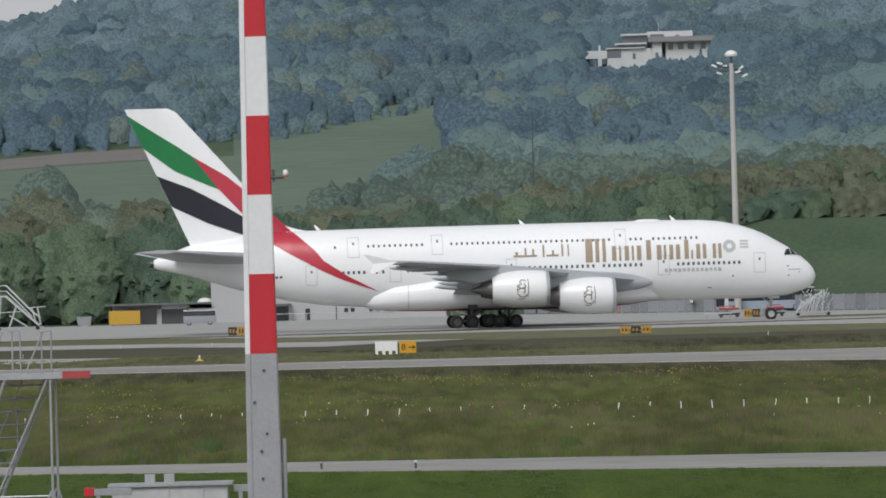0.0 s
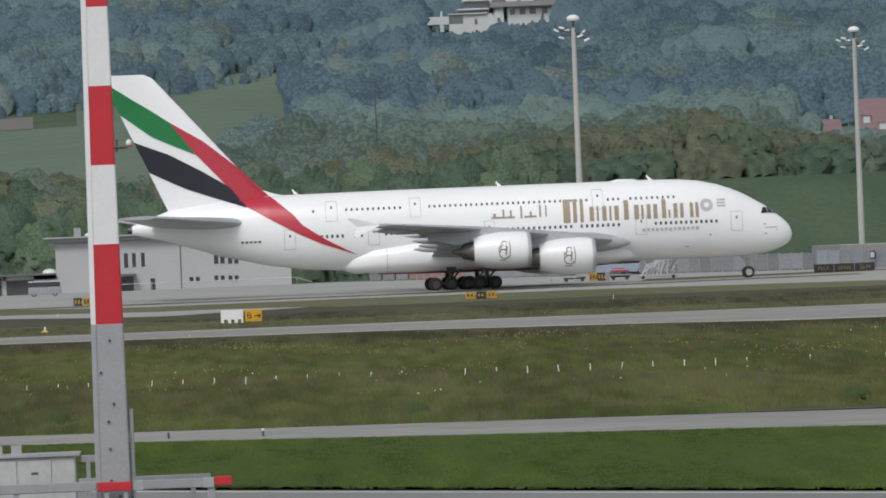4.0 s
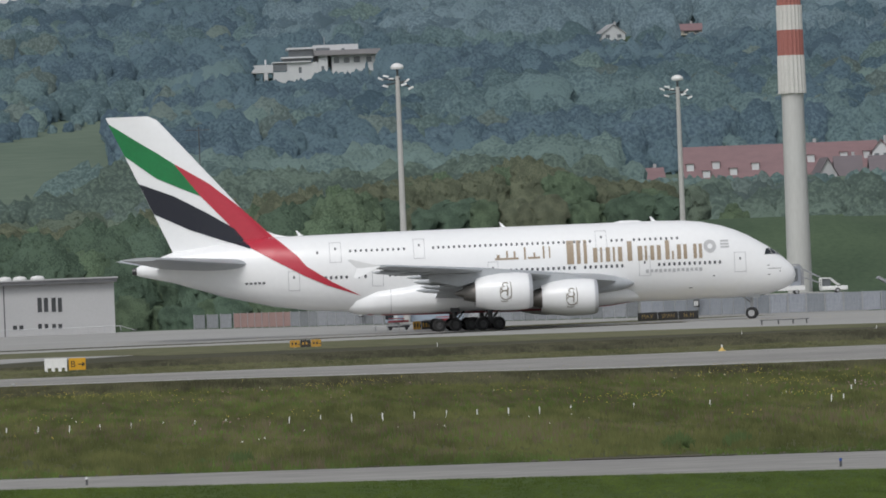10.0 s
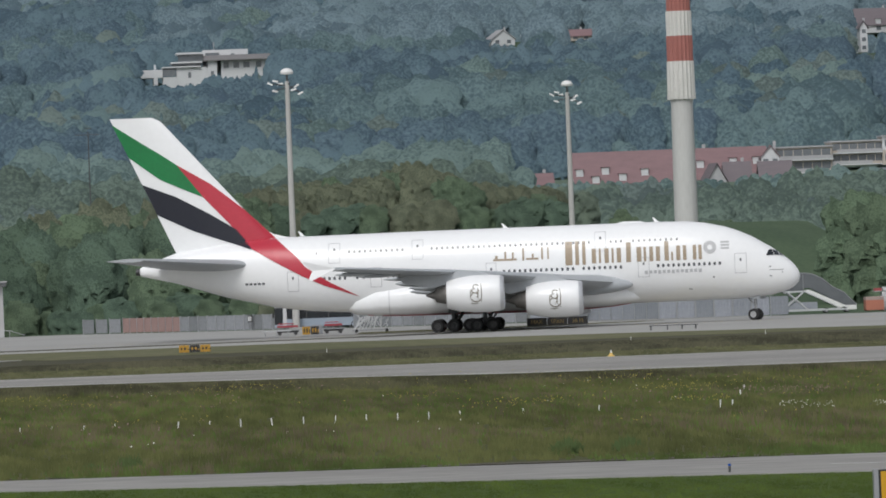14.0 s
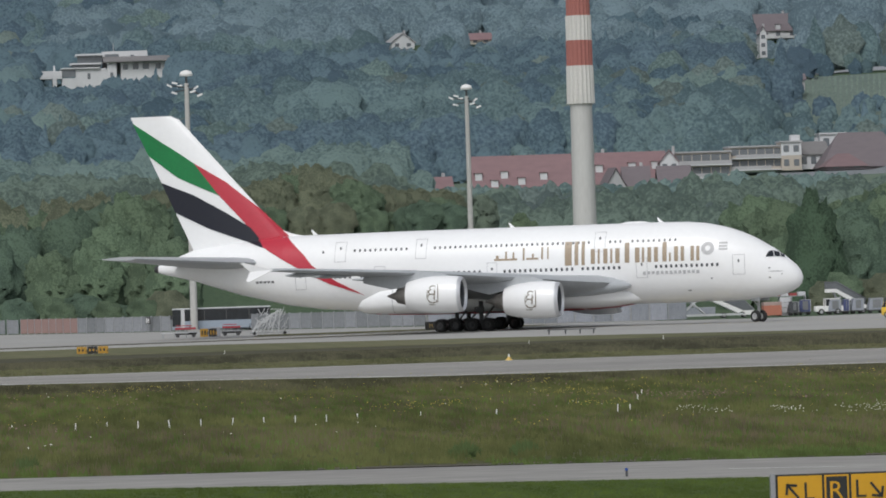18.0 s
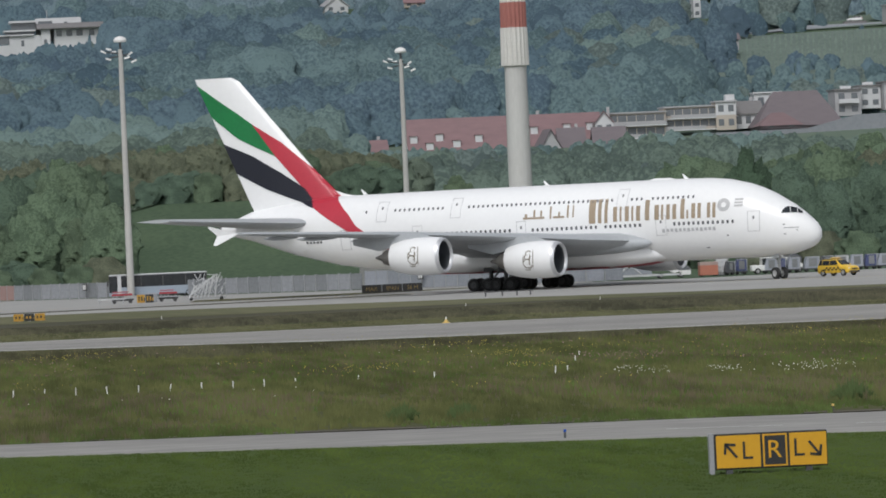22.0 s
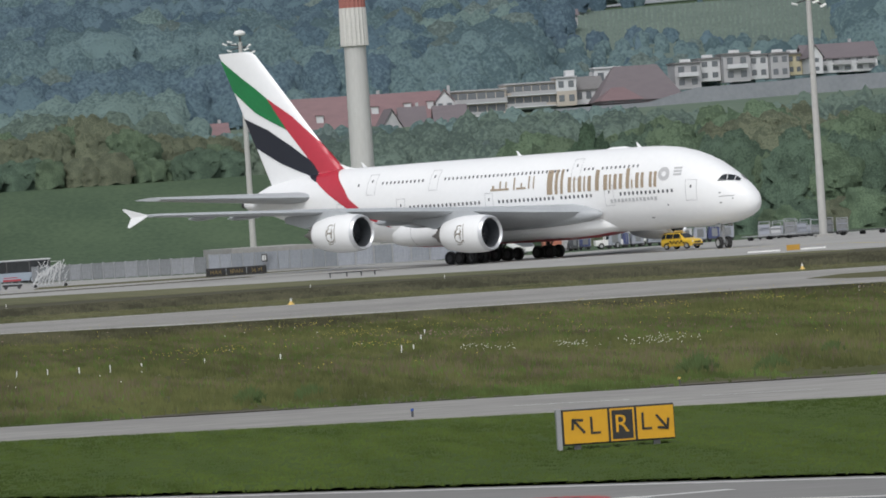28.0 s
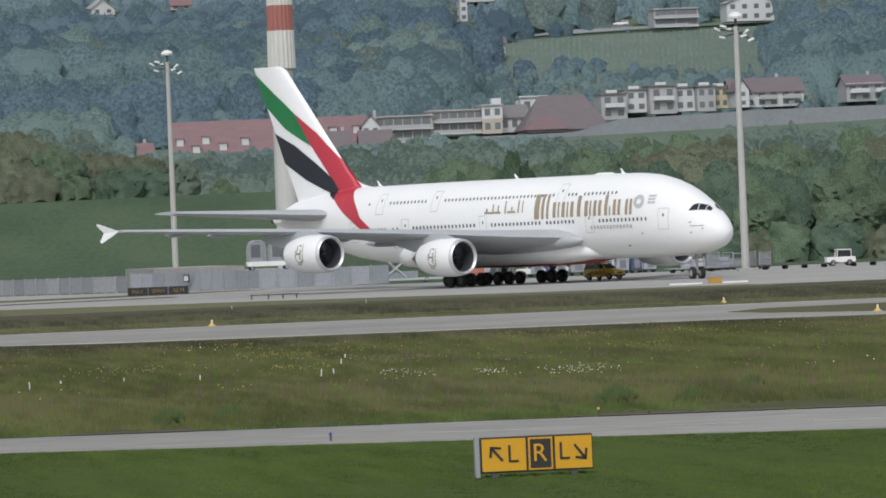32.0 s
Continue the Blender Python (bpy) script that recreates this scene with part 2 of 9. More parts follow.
def ground_z(x, y):
    d = math.hypot(x, y)
    if d < 840:
        return 0.0
    az = math.degrees(math.atan2(x, y))
    z = lerp_rows(RISE, d)[0]
    k = min(1.0, max(0.0, (d - 1500) / 900))
    z *= 1 + (lerp_rows(RIDGE, az)[0] - 1) * k
    # grassy embankment behind the blast fence
    s = max(0.0, min(1.0, (az - 1.2) / 1.0)) * max(0.0, min(1.0, (8.6 - az) / 1.2))
    e = max(0.0, min(1.0, (d - 866) / 95)) * max(0.0, min(1.0, (1130 - d) / 120))
    z += 13.0 * s * e * e * (3 - 2 * e)
    z += 3.0 * noise.noise(Vector((x / 160, y / 160, 0.3))) * min(1.0, max(0.0, (d - 1050) / 300))
    return z


M_GROUND = mat("mown_grass", (0.088, 0.126, 0.074), (0.060, 0.092, 0.056), rough=0.95, scale=0.12, fine=2.5, bump=0.6, amount=0.7, spec=0.1, world_space=True, stretch=(0.5, 0.25, 1))


def build_ground():
    xs = [-2600, -1800, -1200, -800, -500, -350] + list(range(-250, 801, 20)) + [900, 1100, 1400, 1800, 2600]
    ys = [-400, -100, 0, 100, 200, 400, 600, 800] + list(range(830, 1300, 15)) + list(range(1300, 3320, 40)) + [3500, 3800, 4200, 4700]
    bm = bmesh.new()
    vs = [[bm.verts.new((x, y, ground_z(x, y))) for x in xs] for y in ys]
    for a, b in zip(vs, vs[1:]):
        for i in range(len(xs) - 1):
            bm.faces.new((a[i], a[i + 1], b[i + 1], b[i]))
    g = part("ground", bm, M_GROUND, smooth=60)
    return tagged(g, "green airfield grass rising into a wooded hillside", "ground", kind="structure")


build_ground()


def field(name, az0, az1, d0, d1, material, label, top=None, lift=0.25):
    """A sheet of crop or grass that follows the slope between two bearings."""
    bm = bmesh.new()
    g = []
    for i in range(25):
        a = radians(az0 + (az1 - az0) * i / 24)
        e = d1 if top is None else d1 + top * (math.degrees(a) - az0)
        g.append([bm.verts.new((d * math.sin(a), d * math.cos(a), ground_z(d * math.sin(a), d * math.cos(a)) + lift)) for d in [d0 + (e - d0) * j / 24 for j in range(25)]])
    for p, q in zip(g, g[1:]):
        for j in range(24):
            bm.faces.new((p[j], q[j], q[j + 1], p[j + 1]))
    return tagged(part(name, bm, material, smooth=60), label, "field", kind="structure")


# the hay colour is paled and blued in place of distance haze
M_HAY = mat("hazed_hay_meadow", (0.138, 0.180, 0.136), (0.112, 0.152, 0.116), rough=0.95, scale=0.012, fine=0.12, amount=0.7, spec=0.1, world_space=True)
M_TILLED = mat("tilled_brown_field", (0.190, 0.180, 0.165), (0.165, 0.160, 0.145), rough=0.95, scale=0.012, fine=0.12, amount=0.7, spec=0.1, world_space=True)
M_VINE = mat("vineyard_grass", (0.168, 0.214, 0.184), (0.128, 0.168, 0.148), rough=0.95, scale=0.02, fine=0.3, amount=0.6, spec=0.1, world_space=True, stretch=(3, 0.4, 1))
field("hay_field", -1.9, 0.5, 1320, 1790, M_HAY, "green hay meadow on the slope, paled by painted haze", top=110)
field("hay_field", -6.2, -1.9, 1320, 1660, M_HAY, "green hay meadow on the slope, paled by painted haze")
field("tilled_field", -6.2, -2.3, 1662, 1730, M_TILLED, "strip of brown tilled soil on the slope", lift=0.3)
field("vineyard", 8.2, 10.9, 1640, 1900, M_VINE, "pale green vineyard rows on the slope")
field("orchard", 9.0, 12.8, 1915, 2160, M_HAY, "green orchard meadow above the houses, paled by painted haze")
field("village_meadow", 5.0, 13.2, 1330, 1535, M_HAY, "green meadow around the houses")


def cloud_bank():
    """Even grey cloud far behind the ridge."""
    m = glow("grey_cloud", (0.445, 0.455, 0.475), 0.92)
    n, l = m.node_tree.nodes, m.node_tree.links
    b = n["Principled BSDF"]
    b.inputs["Base Color"].default_value = (0.0, 0.0, 0.0, 1)
    for q in list(b.inputs["Base Color"].links):
        l.remove(q)
    t, r = n.new("ShaderNodeTexNoise"), n.new("ShaderNodeMapRange")
    t.inputs["Scale"].default_value = 0.0022
    r.inputs["To Min"].default_value, r.inputs["To Max"].default_value = 0.88, 1.0
    l.new(n.new("ShaderNodeNewGeometry").outputs["Position"], t.inputs["Vector"])
    l.new(t.outputs["Fac"], r.inputs["Value"])
    l.new(r.outputs[0], b.inputs["Emission Strength"])
    bm = bmesh.new()
    g = [[bm.verts.new((4500 * math.sin(radians(q)), 4500 * math.cos(radians(q)), z)) for z in (-20, 500, 1100)] for q in range(-30, 41, 5)]
    for p, q in zip(g, g[1:]):
        for j in range(2):
            bm.faces.new((p[j], p[j + 1], q[j + 1], q[j]))
    return tagged(part("backdrop", bm, m), "even grey cloud above the wooded ridge", "sky", kind="structure")


cloud_bank()


def slab(name, pts, material, label, z=0.03, category="road"):
    """A paved sheet with a real edge, laid on the ground."""
    bm = bmesh.new()
    poly(bm, [(x, y, z) for x, y in pts], (0, 0, -z - 0.1))
    bmesh.ops.recalc_face_normals(bm, faces=bm.faces)
    return tagged(part(name, bm, material), label, category, kind="structure")


slab("taxiway_near", [(-140, 295), (-140, 100), (-60, 20), (150, -100), (150, -10), (60, 84), (-60, 210)], M_ASPHALT, "grey asphalt taxiway with white edge line", 0.035, "taxiway")
slab("service_road", [(-260, 262), (-260, 306), (-60, 215.5), (-12, 200.6), (40, 185), (130, 158), (130, 115), (40, 164.5), (-12, 193), (-60, 207)], M_ASPHALT_OLD, "narrow worn grey asphalt airfield road", 0.03, "road")
slab("taxiway_middle", [(-400, 470), (-60, 434.5), (60, 421), (74, 419), (88, 418), (300, 412), (300, 245), (73.4, 349.5), (60, 357), (45, 362), (30, 367), (20, 378.5), (6, 390), (-60, 410), (-400, 440)], M_ASPHALT_OLD, "light grey asphalt taxiway across the meadow", 0.03, "taxiway")
slab("apron", [(-420, 848), (8, 842), (60, 740), (96, 690), (140, 720), (420, 760), (420, 500), (150, 525), (60, 545), (0, 563), (-420, 640)], M_CONCRETE, "pale concrete apron and taxiway", 0.04, "apron")


# ---- the airliner; x forward from its nose, y to its left, z up from the ground ----
FUS = [(-70.5, 7.65, 0.30, 0.28), (-70.0, 7.68, 0.55, 0.45), (-66.5, 7.92, 1.60, 1.25), (-61.2, 7.46, 2.85, 2.15), (-55.8, 7.05, 3.72, 2.95), (-52.2, 6.80, 3.98, 3.30),
       (-46.8, 6.62, 4.20, 3.52), (-42.0, 6.60, 4.25, 3.57), (-15.4, 6.60, 4.27, 3.57), (-12.0, 6.56, 4.24, 3.54), (-10.0, 6.49, 4.11, 3.45), (-7.9, 6.23, 3.90, 3.27),
       (-6.4, 5.99, 3.62, 3.05), (-5.1, 5.72, 3.30, 2.80), (-4.0, 5.45, 2.92, 2.52), (-3.0, 5.20, 2.58, 2.23), (-2.0, 4.97, 2.07, 1.87), (-1.2, 4.78, 1.62, 1.50), (-0.6, 4.67, 1.18, 1.10),
       (-0.2, 4.60, 0.70, 0.66), (0.0, 4.56, 0.12, 0.12)]
FN = 2.15


def fus_side(x, z):
    """Half width of the hull at that place."""
    zc, hh, hw = lerp_rows(FUS, x)
    k = abs(z - zc) / hh
    return hw * (1 - k ** FN) ** (1 / FN) if k < 1 else 0.0


def fin_half(x, z):
    """Half thickness of the fin."""
    k = (z - 9.5) / 14.6
    le = -55.0 - 12.9 * k
    te = -66.36 - 6.6 * k
    if x > le or x < te or z < 9.3:
        return 0.0
    u = (le - x) / (le - te)
    w = 5 * (0.2969 * math.sqrt(u) - 0.126 * u - 0.3516 * u * u + 0.2843 * u ** 3 - 0.1015 * u ** 4)
    return 2 * (0.62 - 0.34 * k) * w


def skin_y(x, z):
    return max(fus_side(x, z), fin_half(x, z)) + 0.025


def ring_at(x, seg=48):
    zc, hh, hw = lerp_rows(FUS, x)
    out = []
    for i in range(seg):
        a = 2 * math.pi * i / seg
        c, s = math.cos(a), math.sin(a)
        out.append((x, hw * math.copysign(abs(c) ** (2 / FN), c), zc + hh * math.copysign(abs(s) ** (2 / FN), s)))
    return out


def airfoil(n=9):
    """Unit profile: x 0..1 from leading to trailing edge, upper then lower."""
    xs = [0.5 * (1 - math.cos(math.pi * i / n)) for i in range(n + 1)]
    th = [5 * (0.2969 * math.sqrt(x) - 0.126 * x - 0.3516 * x * x + 0.2843 * x ** 3 - 0.1015 * x ** 4) for x in xs]
    up = [(x, t) for x, t in zip(xs, th)]
    lo = [(x, -t * 0.8) for x, t in zip(xs[::-1], th[::-1])][1:-1]
    return up + lo


def surface(rows, twist=0.0):
    """A wing skin from rows (y, leading edge x, chord, z, thickness, incidence)."""
    prof = airfoil()
    rings = []
    for y, le, ch, z, tc, inc in rows:
        c, s = math.cos(radians(inc)), math.sin(radians(inc))
        rings.append([(le - (u * ch * c + w * ch * tc * s), y, z + (w * ch * tc * c - u * ch * s)) for u, w in prof])
    bm = bmesh.new()
    loft(bm, rings)
    bmesh.ops.recalc_face_normals(bm, faces=bm.faces)
    return bm


def drape(rows_a, rows_b, side, surf=skin_y, n=26, m=7, lift=0.0):
    """A sheet of paint between two curves of (x, z), laid on the skin."""
    def walk_along(rows, k):
        f = k * (len(rows) - 1)
        i = min(int(f), len(rows) - 2)
        p, q = rows[i], rows[i + 1]
        return p[0] + (q[0] - p[0]) * (f - i), p[1] + (q[1] - p[1]) * (f - i)
    bm = bmesh.new()
    grid = []
    for i in range(n + 1):
        a, b = walk_along(rows_a, i / n), walk_along(rows_b, i / n)
        row = []
        for j in range(m + 1):
            x, z = a[0] + (b[0] - a[0]) * j / m, a[1] + (b[1] - a[1]) * j / m
            row.append(bm.verts.new((x, side * (surf(x, z) + lift), z)))
        grid.append(row)
    for a, b in zip(grid, grid[1:]):
        for j in range(m):
            try:
                bm.faces.new((a[j], a[j + 1], b[j + 1], b[j]))
            except ValueError:
                pass
    return bm


def patch(bm, x0, x1, z0, z1, side, lift=0.0, nx=1, nz=3, slant=0.0):
    """A small rectangle of paint or glass on the hull's side."""
    g = [[bm.verts.new((x0 + (x1 - x0) * i / nx + slant * (z0 + (z1 - z0) * j / nz), side * (fus_side(x0 + (x1 - x0) * i / nx, z0 + (z1 - z0) * j / nz) + 0.03 + lift), z0 + (z1 - z0) * j / nz)) for j in range(nz + 1)] for i in range(nx + 1)]
    for a, b in zip(g, g[1:]):
        for j in range(nz):
            bm.faces.new((a[j], a[j + 1], b[j + 1], b[j]))
    return bm


def outline(x0, x1, z0, z1, side, w=0.05):
    bm = bmesh.new()
    for q in ((x0, x1, z0, z0 + w), (x0, x1, z1 - w, z1), (x0, x0 + w, z0 + w, z1 - w), (x1 - w, x1, z0 + w, z1 - w)):
        patch(bm, *q, side, nx=2)
    return bm


plane = thing("airliner", pose(40, 660, 0), "white double-deck four-engine airliner with green, black and red tail stripes", "airplane")

WING = [(3.0, -18.6, 20.4, 4.55, 0.125, 3.0), (8.5, -22.6, 16.2, 4.95, 0.115, 2.2), (14.9, -27.3, 11.9, 5.55, 0.105, 1.2), (25.7, -35.2, 7.3, 6.35, 0.10, 0.0), (38.9, -45.0, 4.0, 7.05, 0.10, -1.0), (39.7, -45.9, 3.2, 7.08, 0.09, -1.0)]
HTP = [(1.0, -57.6, 10.6, 7.92, 0.135, 0), (15.1, -68.4, 3.9, 8.85, 0.11, 0)]


def engine(lip, y, z, side):
    """A nacelle with its intake ring, fan, spinner and core nozzle."""
    bm = bmesh.new()
    outer = [(0.0, 1.62), (-0.12, 1.74), (-0.6, 1.86), (-1.6, 1.93), (-3.2, 1.92), (-4.6, 1.74), (-5.7, 1.46), (-5.85, 1.40)]
    lathe(bm, outer, cx=lip, cy=y, cz=z, seg=32)
    inner = [(-5.85, 1.40), (-5.5, 1.36), (-4.0, 1.42)]
    lathe(bm, inner, cx=lip, cy=y, cz=z, seg=32)
    bmesh.ops.remove_doubles(bm, verts=bm.verts, dist=1e-4)
    nac = part("engine", bm, M_WHITE, plane, "white engine cowling with a dark emblem", smooth=40)
    bm = bmesh.new()
    lathe(bm, [(-0.35, 1.83), (-0.1, 1.75), (0.02, 1.64), (-0.03, 1.55), (-0.25, 1.47)], cx=lip, cy=y, cz=z, seg=32)
    part("intake_lip", bm, M_LIP, nac, "bare metal intake ring", smooth=60)
    bm = bmesh.new()
    lathe(bm, [(-0.25, 1.47), (-0.5, 1.44), (-1.3, 1.46), (-1.9, 1.46)], cx=lip, cy=y, cz=z, seg=32)
    for i in range(24):
        a, b = 2 * math.pi * i / 24, 2 * math.pi * (i + 0.8) / 24
        bm.faces.new([bm.verts.new((lip - 1.6 - d, y + r * math.cos(q), z + r * math.sin(q))) for d, r, q in ((0, 0.42, a), (0, 1.45, a + 0.25), (0.22, 1.45, b + 0.25), (0.15, 0.42, b))])
    lathe(bm, [(-1.85, 1.46), (-1.86, 0.02)], cx=lip, cy=y, cz=z, seg=24)
    part("fan", bm, M_FAN, nac, "dark fan blades")
    bm = bmesh.new()
    lathe(bm, [(-1.9, 0.46), (-1.5, 0.40), (-1.15, 0.22), (-1.0, 0.02)], cx=lip, cy=y, cz=z, seg=16)
    part("spinner", bm, M_DARKMETAL, nac, smooth=50)
    bm = bmesh.new()
    lathe(bm, [(-3.9, 1.18), (-5.6, 1.05), (-6.9, 0.74), (-7.0, 0.66), (-6.7, 0.5), (-7.2, 0.4), (-8.0, 0.08)], cx=lip, cy=y, cz=z, seg=20, cap1=True)
    part("core_nozzle", bm, M_NOZZLE, nac, "heat-tinted metal exhaust nozzle", smooth=50)
    bm = bmesh.new()
    wz = lerp_rows([(r[0], r[3]) for r in WING], y if y > 0 else -y)[0]
    rings = []
    for x, z0, z1, w in ((lip - 1.5, z + 1.7, z + 1.95, 0.10), (lip - 3.0, z + 1.6, wz + 0.05, 0.28), (lip - 5.0, z + 1.3, wz + 0.1, 0.34), (lip - 7.5, z + 0.7, wz - 0.1, 0.30), (lip - 10.5, wz - 0.9, wz - 0.3, 0.08)):
        rings.append([(x, y - w, z0), (x, y + w, z0), (x, y + w * 0.8, z1), (x, y - w * 0.8, z1)])
    loft(bm, rings)
    bmesh.ops.recalc_face_normals(bm, faces=bm.faces)
    part("pylon", bm, M_GREYPAINT, nac, "grey engine pylon", smooth=35)
    # emblem: curved brush strokes on the outer side
    bm = bmesh.new()

    def on_side(xx, zz):
        xa = -2.75 + xx
        r = lerp_rows(sorted(outer), xa)[0] + 0.02
        return (lip + xa, y + side * math.sqrt(max(0.01, r * r - zz * zz)), z + zz)
    for cx, cz, rx, rz, a0, a1, w in ((-0.05, 0.72, 0.30, 0.22, 20, 250, 0.09), (-0.12, 0.30, 0.36, 0.22, 120, 400, 0.10), (-0.18, -0.14, 0.34, 0.24, -60, 190, 0.10), (-0.05, -0.58, 0.42, 0.22, 160, 380, 0.10), (0.42, 0.10, 0.10, 0.95, -80, 85, 0.09), (-0.52, -0.05, 0.10, 0.55, 100, 260, 0.08), (0.08, 0.05, 0.09, 0.62, -85, 80, 0.08), (-0.2, -0.92, 0.35, 0.08, 170, 370, 0.08)):
        last = None
        for i in range(9):
            a = radians(a0 + (a1 - a0) * i / 8)
            q = [bm.verts.new(on_side(cx + (rx + d) * math.cos(a), cz + (rz + d) * math.sin(a))) for d in (-w / 2, w / 2)]
            if last:
                bm.faces.new((last[0], last[1], q[1], q[0]))
            last = q
    part("emblem", bm, M_GOLD_DARK, nac, "dark curved emblem strokes")
    return nac


M_GOLD_DARK = mat("emblem_dark_gold", (0.16, 0.13, 0.08), (0.12, 0.10, 0.06), rough=0.45)


def wheel(parent, x, y, z, r, w, rim=M_HUB, first=[]):
    """A tyre on its hub; every wheel turns about its own axle."""
    key = (r, w)
    found = [f for f in first if f[0] == key]
    if not found:
        bm = bmesh.new()
        lathe(bm, [(-w / 2, r * 0.55), (-w / 2, r * 0.86), (-w * 0.36, r * 0.97), (0, r), (w * 0.36, r * 0.97), (w / 2, r * 0.86), (w / 2, r * 0.55)], axis='y', seg=24)
        tyre = part("wheel", bm, M_TYRE, parent, "black aircraft tyre", smooth=40)
        bm = bmesh.new()
        lathe(bm, [(-w * 0.40, 0.02), (-w * 0.42, r * 0.2), (-w * 0.32, r * 0.36), (-w * 0.45, r * 0.5), (-w * 0.48, r * 0.57), (w * 0.48, r * 0.57), (w * 0.45, r * 0.5), (w * 0.3, r * 0.3), (w * 0.4, 0.02)], axis='y', seg=20)
        hub = part("rim", bm, rim, tyre, "grey wheel rim", smooth=40)
        first.append((key, tyre, hub))
        tyre.matrix_basis = pose(x, y, z)
        return tyre
    _, t0, h0 = found[0]
    tyre = again("wheel", t0, parent, pose(x, y, z))
    tyre["label"] = "black aircraft tyre"
    again("rim", h0, tyre, Matrix())["label"] = "grey wheel rim"
    return tyre


WHEELS = []


def build_plane():
    xs = sorted({r[0] for r in FUS} | set(np.arange(-66, -8, 2.0)))
    bm = bmesh.new()
    loft(bm, [ring_at(x) for x in xs])
    bmesh.ops.recalc_face_normals(bm, faces=bm.faces)
    hull = part("fuselage", bm, M_WHITE, plane, "glossy white fuselage", smooth=60)
    # belly fairing
    bm = bmesh.new()
    rows = [(-48.5, 3.2, 0.5, 1.0), (-47.2, 3.3, 1.1, 2.6), (-45, 3.55, 1.55, 3.6), (-41, 3.75, 1.85, 4.0), (-30, 3.8, 2.0, 4.1), (-23, 3.75, 1.9, 4.05), (-19.8, 3.5, 1.45, 3.6), (-17.8, 3.2, 0.85, 2.6), (-16.4, 3.0, 0.4, 1.3)]
    rings = []
    for x, zc, hh, hw in rows:
        rings.append([(x, hw * math.copysign(abs(math.cos(a)) ** 0.75, math.cos(a)), zc + hh * math.copysign(abs(math.sin(a)) ** 0.75, math.sin(a))) for a in [2 * math.pi * i / 36 for i in range(36)]])
    loft(bm, rings)
    bmesh.ops.recalc_face_normals(bm, faces=bm.faces)
    part("belly_fairing", bm, M_WHITE, plane, "white belly fairing", smooth=50)
    # seam rings of the fairing
    for x in (-43.6,):
        zc, hh, hw = lerp_rows(rows, x)
        bm = bmesh.new()
        loft(bm, [[(x + d, (hw + 0.012) * math.copysign(abs(math.cos(a)) ** 0.75, math.cos(a)), zc + (hh + 0.012) * math.copysign(abs(math.sin(a)) ** 0.75, math.sin(a))) for a in [2 * math.pi * i / 36 for i in range(36)]] for d in (-0.035, 0.035)], True, False, False)
        part("fairing_seam", bm, M_LINE, plane, "grey seam line")
    # red band that wraps under the belly
    bm = bmesh.new()
    for side in (-1, 1):
        g = []
        for i in range(15):
            x = -46 + i * 2.0
            zc, hh, hw = lerp_rows(rows, x)
            row = []
            for a in (-90, -82, -74, -66, -58 - (0 if 3 < i < 12 else 6)):
                c, s = math.cos(radians(a)), math.sin(radians(a))
                row.append(bm.verts.new((x, side * (hw + 0.02) * abs(c) ** 0.75, zc - (hh + 0.02) * abs(s) ** 0.75)))
            g.append(row)
        for a, b in zip(g, g[1:]):
            for j in range(4):
                bm.faces.new((a[j], a[j + 1], b[j + 1], b[j]))
    part("belly_band", bm, M_RED, plane, "red band under the belly", smooth=60)
    # fin with rudder
    bm = bmesh.new()
    prof = airfoil()
    rings = []
    for k in (0.0, 0.25, 0.5, 0.75, 0.97, 1.0):
        z = 9.5 + 14.6 * k
        le, te = -55.0 - 12.9 * k, -66.36 - 6.6 * k
        if k == 1.0:
            le -= 0.5
        th = 0.62 - 0.34 * k
        rings.append([(le + (te - le) * u, 2 * w * th * (1 if w > 0 else 1.25), z) for u, w in prof])
    loft(bm, rings)
    bmesh.ops.recalc_face_normals(bm, faces=bm.faces)
    fin = part("fin", bm, M_WHITE, plane, "white tail fin", smooth=40)
    # curved fillet that leads from the hull's back into the fin
    bm = bmesh.new()
    rings = []
    for i in range(11):
        k = i / 10
        x = -53.0 - 4.0 * k
        z = 10.72 + 1.05 * k ** 2.2
        w = 0.05 + 0.04 * k
        rings.append([(x, -w, 9.9), (x, -w * 0.75, z - 0.12 - 0.25 * k), (x, 0, z), (x, w * 0.75, z - 0.12 - 0.25 * k), (x, w, 9.9)])
    loft(bm, rings, False, False, False)
    bmesh.ops.recalc_face_normals(bm, faces=bm.faces)
    part("dorsal_fillet", bm, M_WHITE, fin, "white fillet at the foot of the fin", smooth=60)
    fs = lambda x, z: max(fin_half(x, z), fus_side(x, z)) + 0.065
    for side in (-1, 1):
        part("green_stripe", drape([(-72.72, 23.45), (-69.44, 21.27), (-67.6, 20.1), (-65.93, 18.94)], [(-71.05, 19.9), (-67.8, 17.45), (-65.4, 16.35), (-63.2, 15.39)], side, fs), M_GREEN, fin, "green paint stripe")
        part("black_stripe", drape([(-69.72, 16.96), (-66.08, 15.52), (-62.55, 13.56), (-59.74, 11.81), (-58.15, 9.75)], [(-68.25, 13.7), (-64.44, 11.84), (-61.59, 10.81), (-59.8, 10.2), (-58.2, 9.6)], side, fs, n=80, m=16), M_BLACK, fin, "black paint stripe")
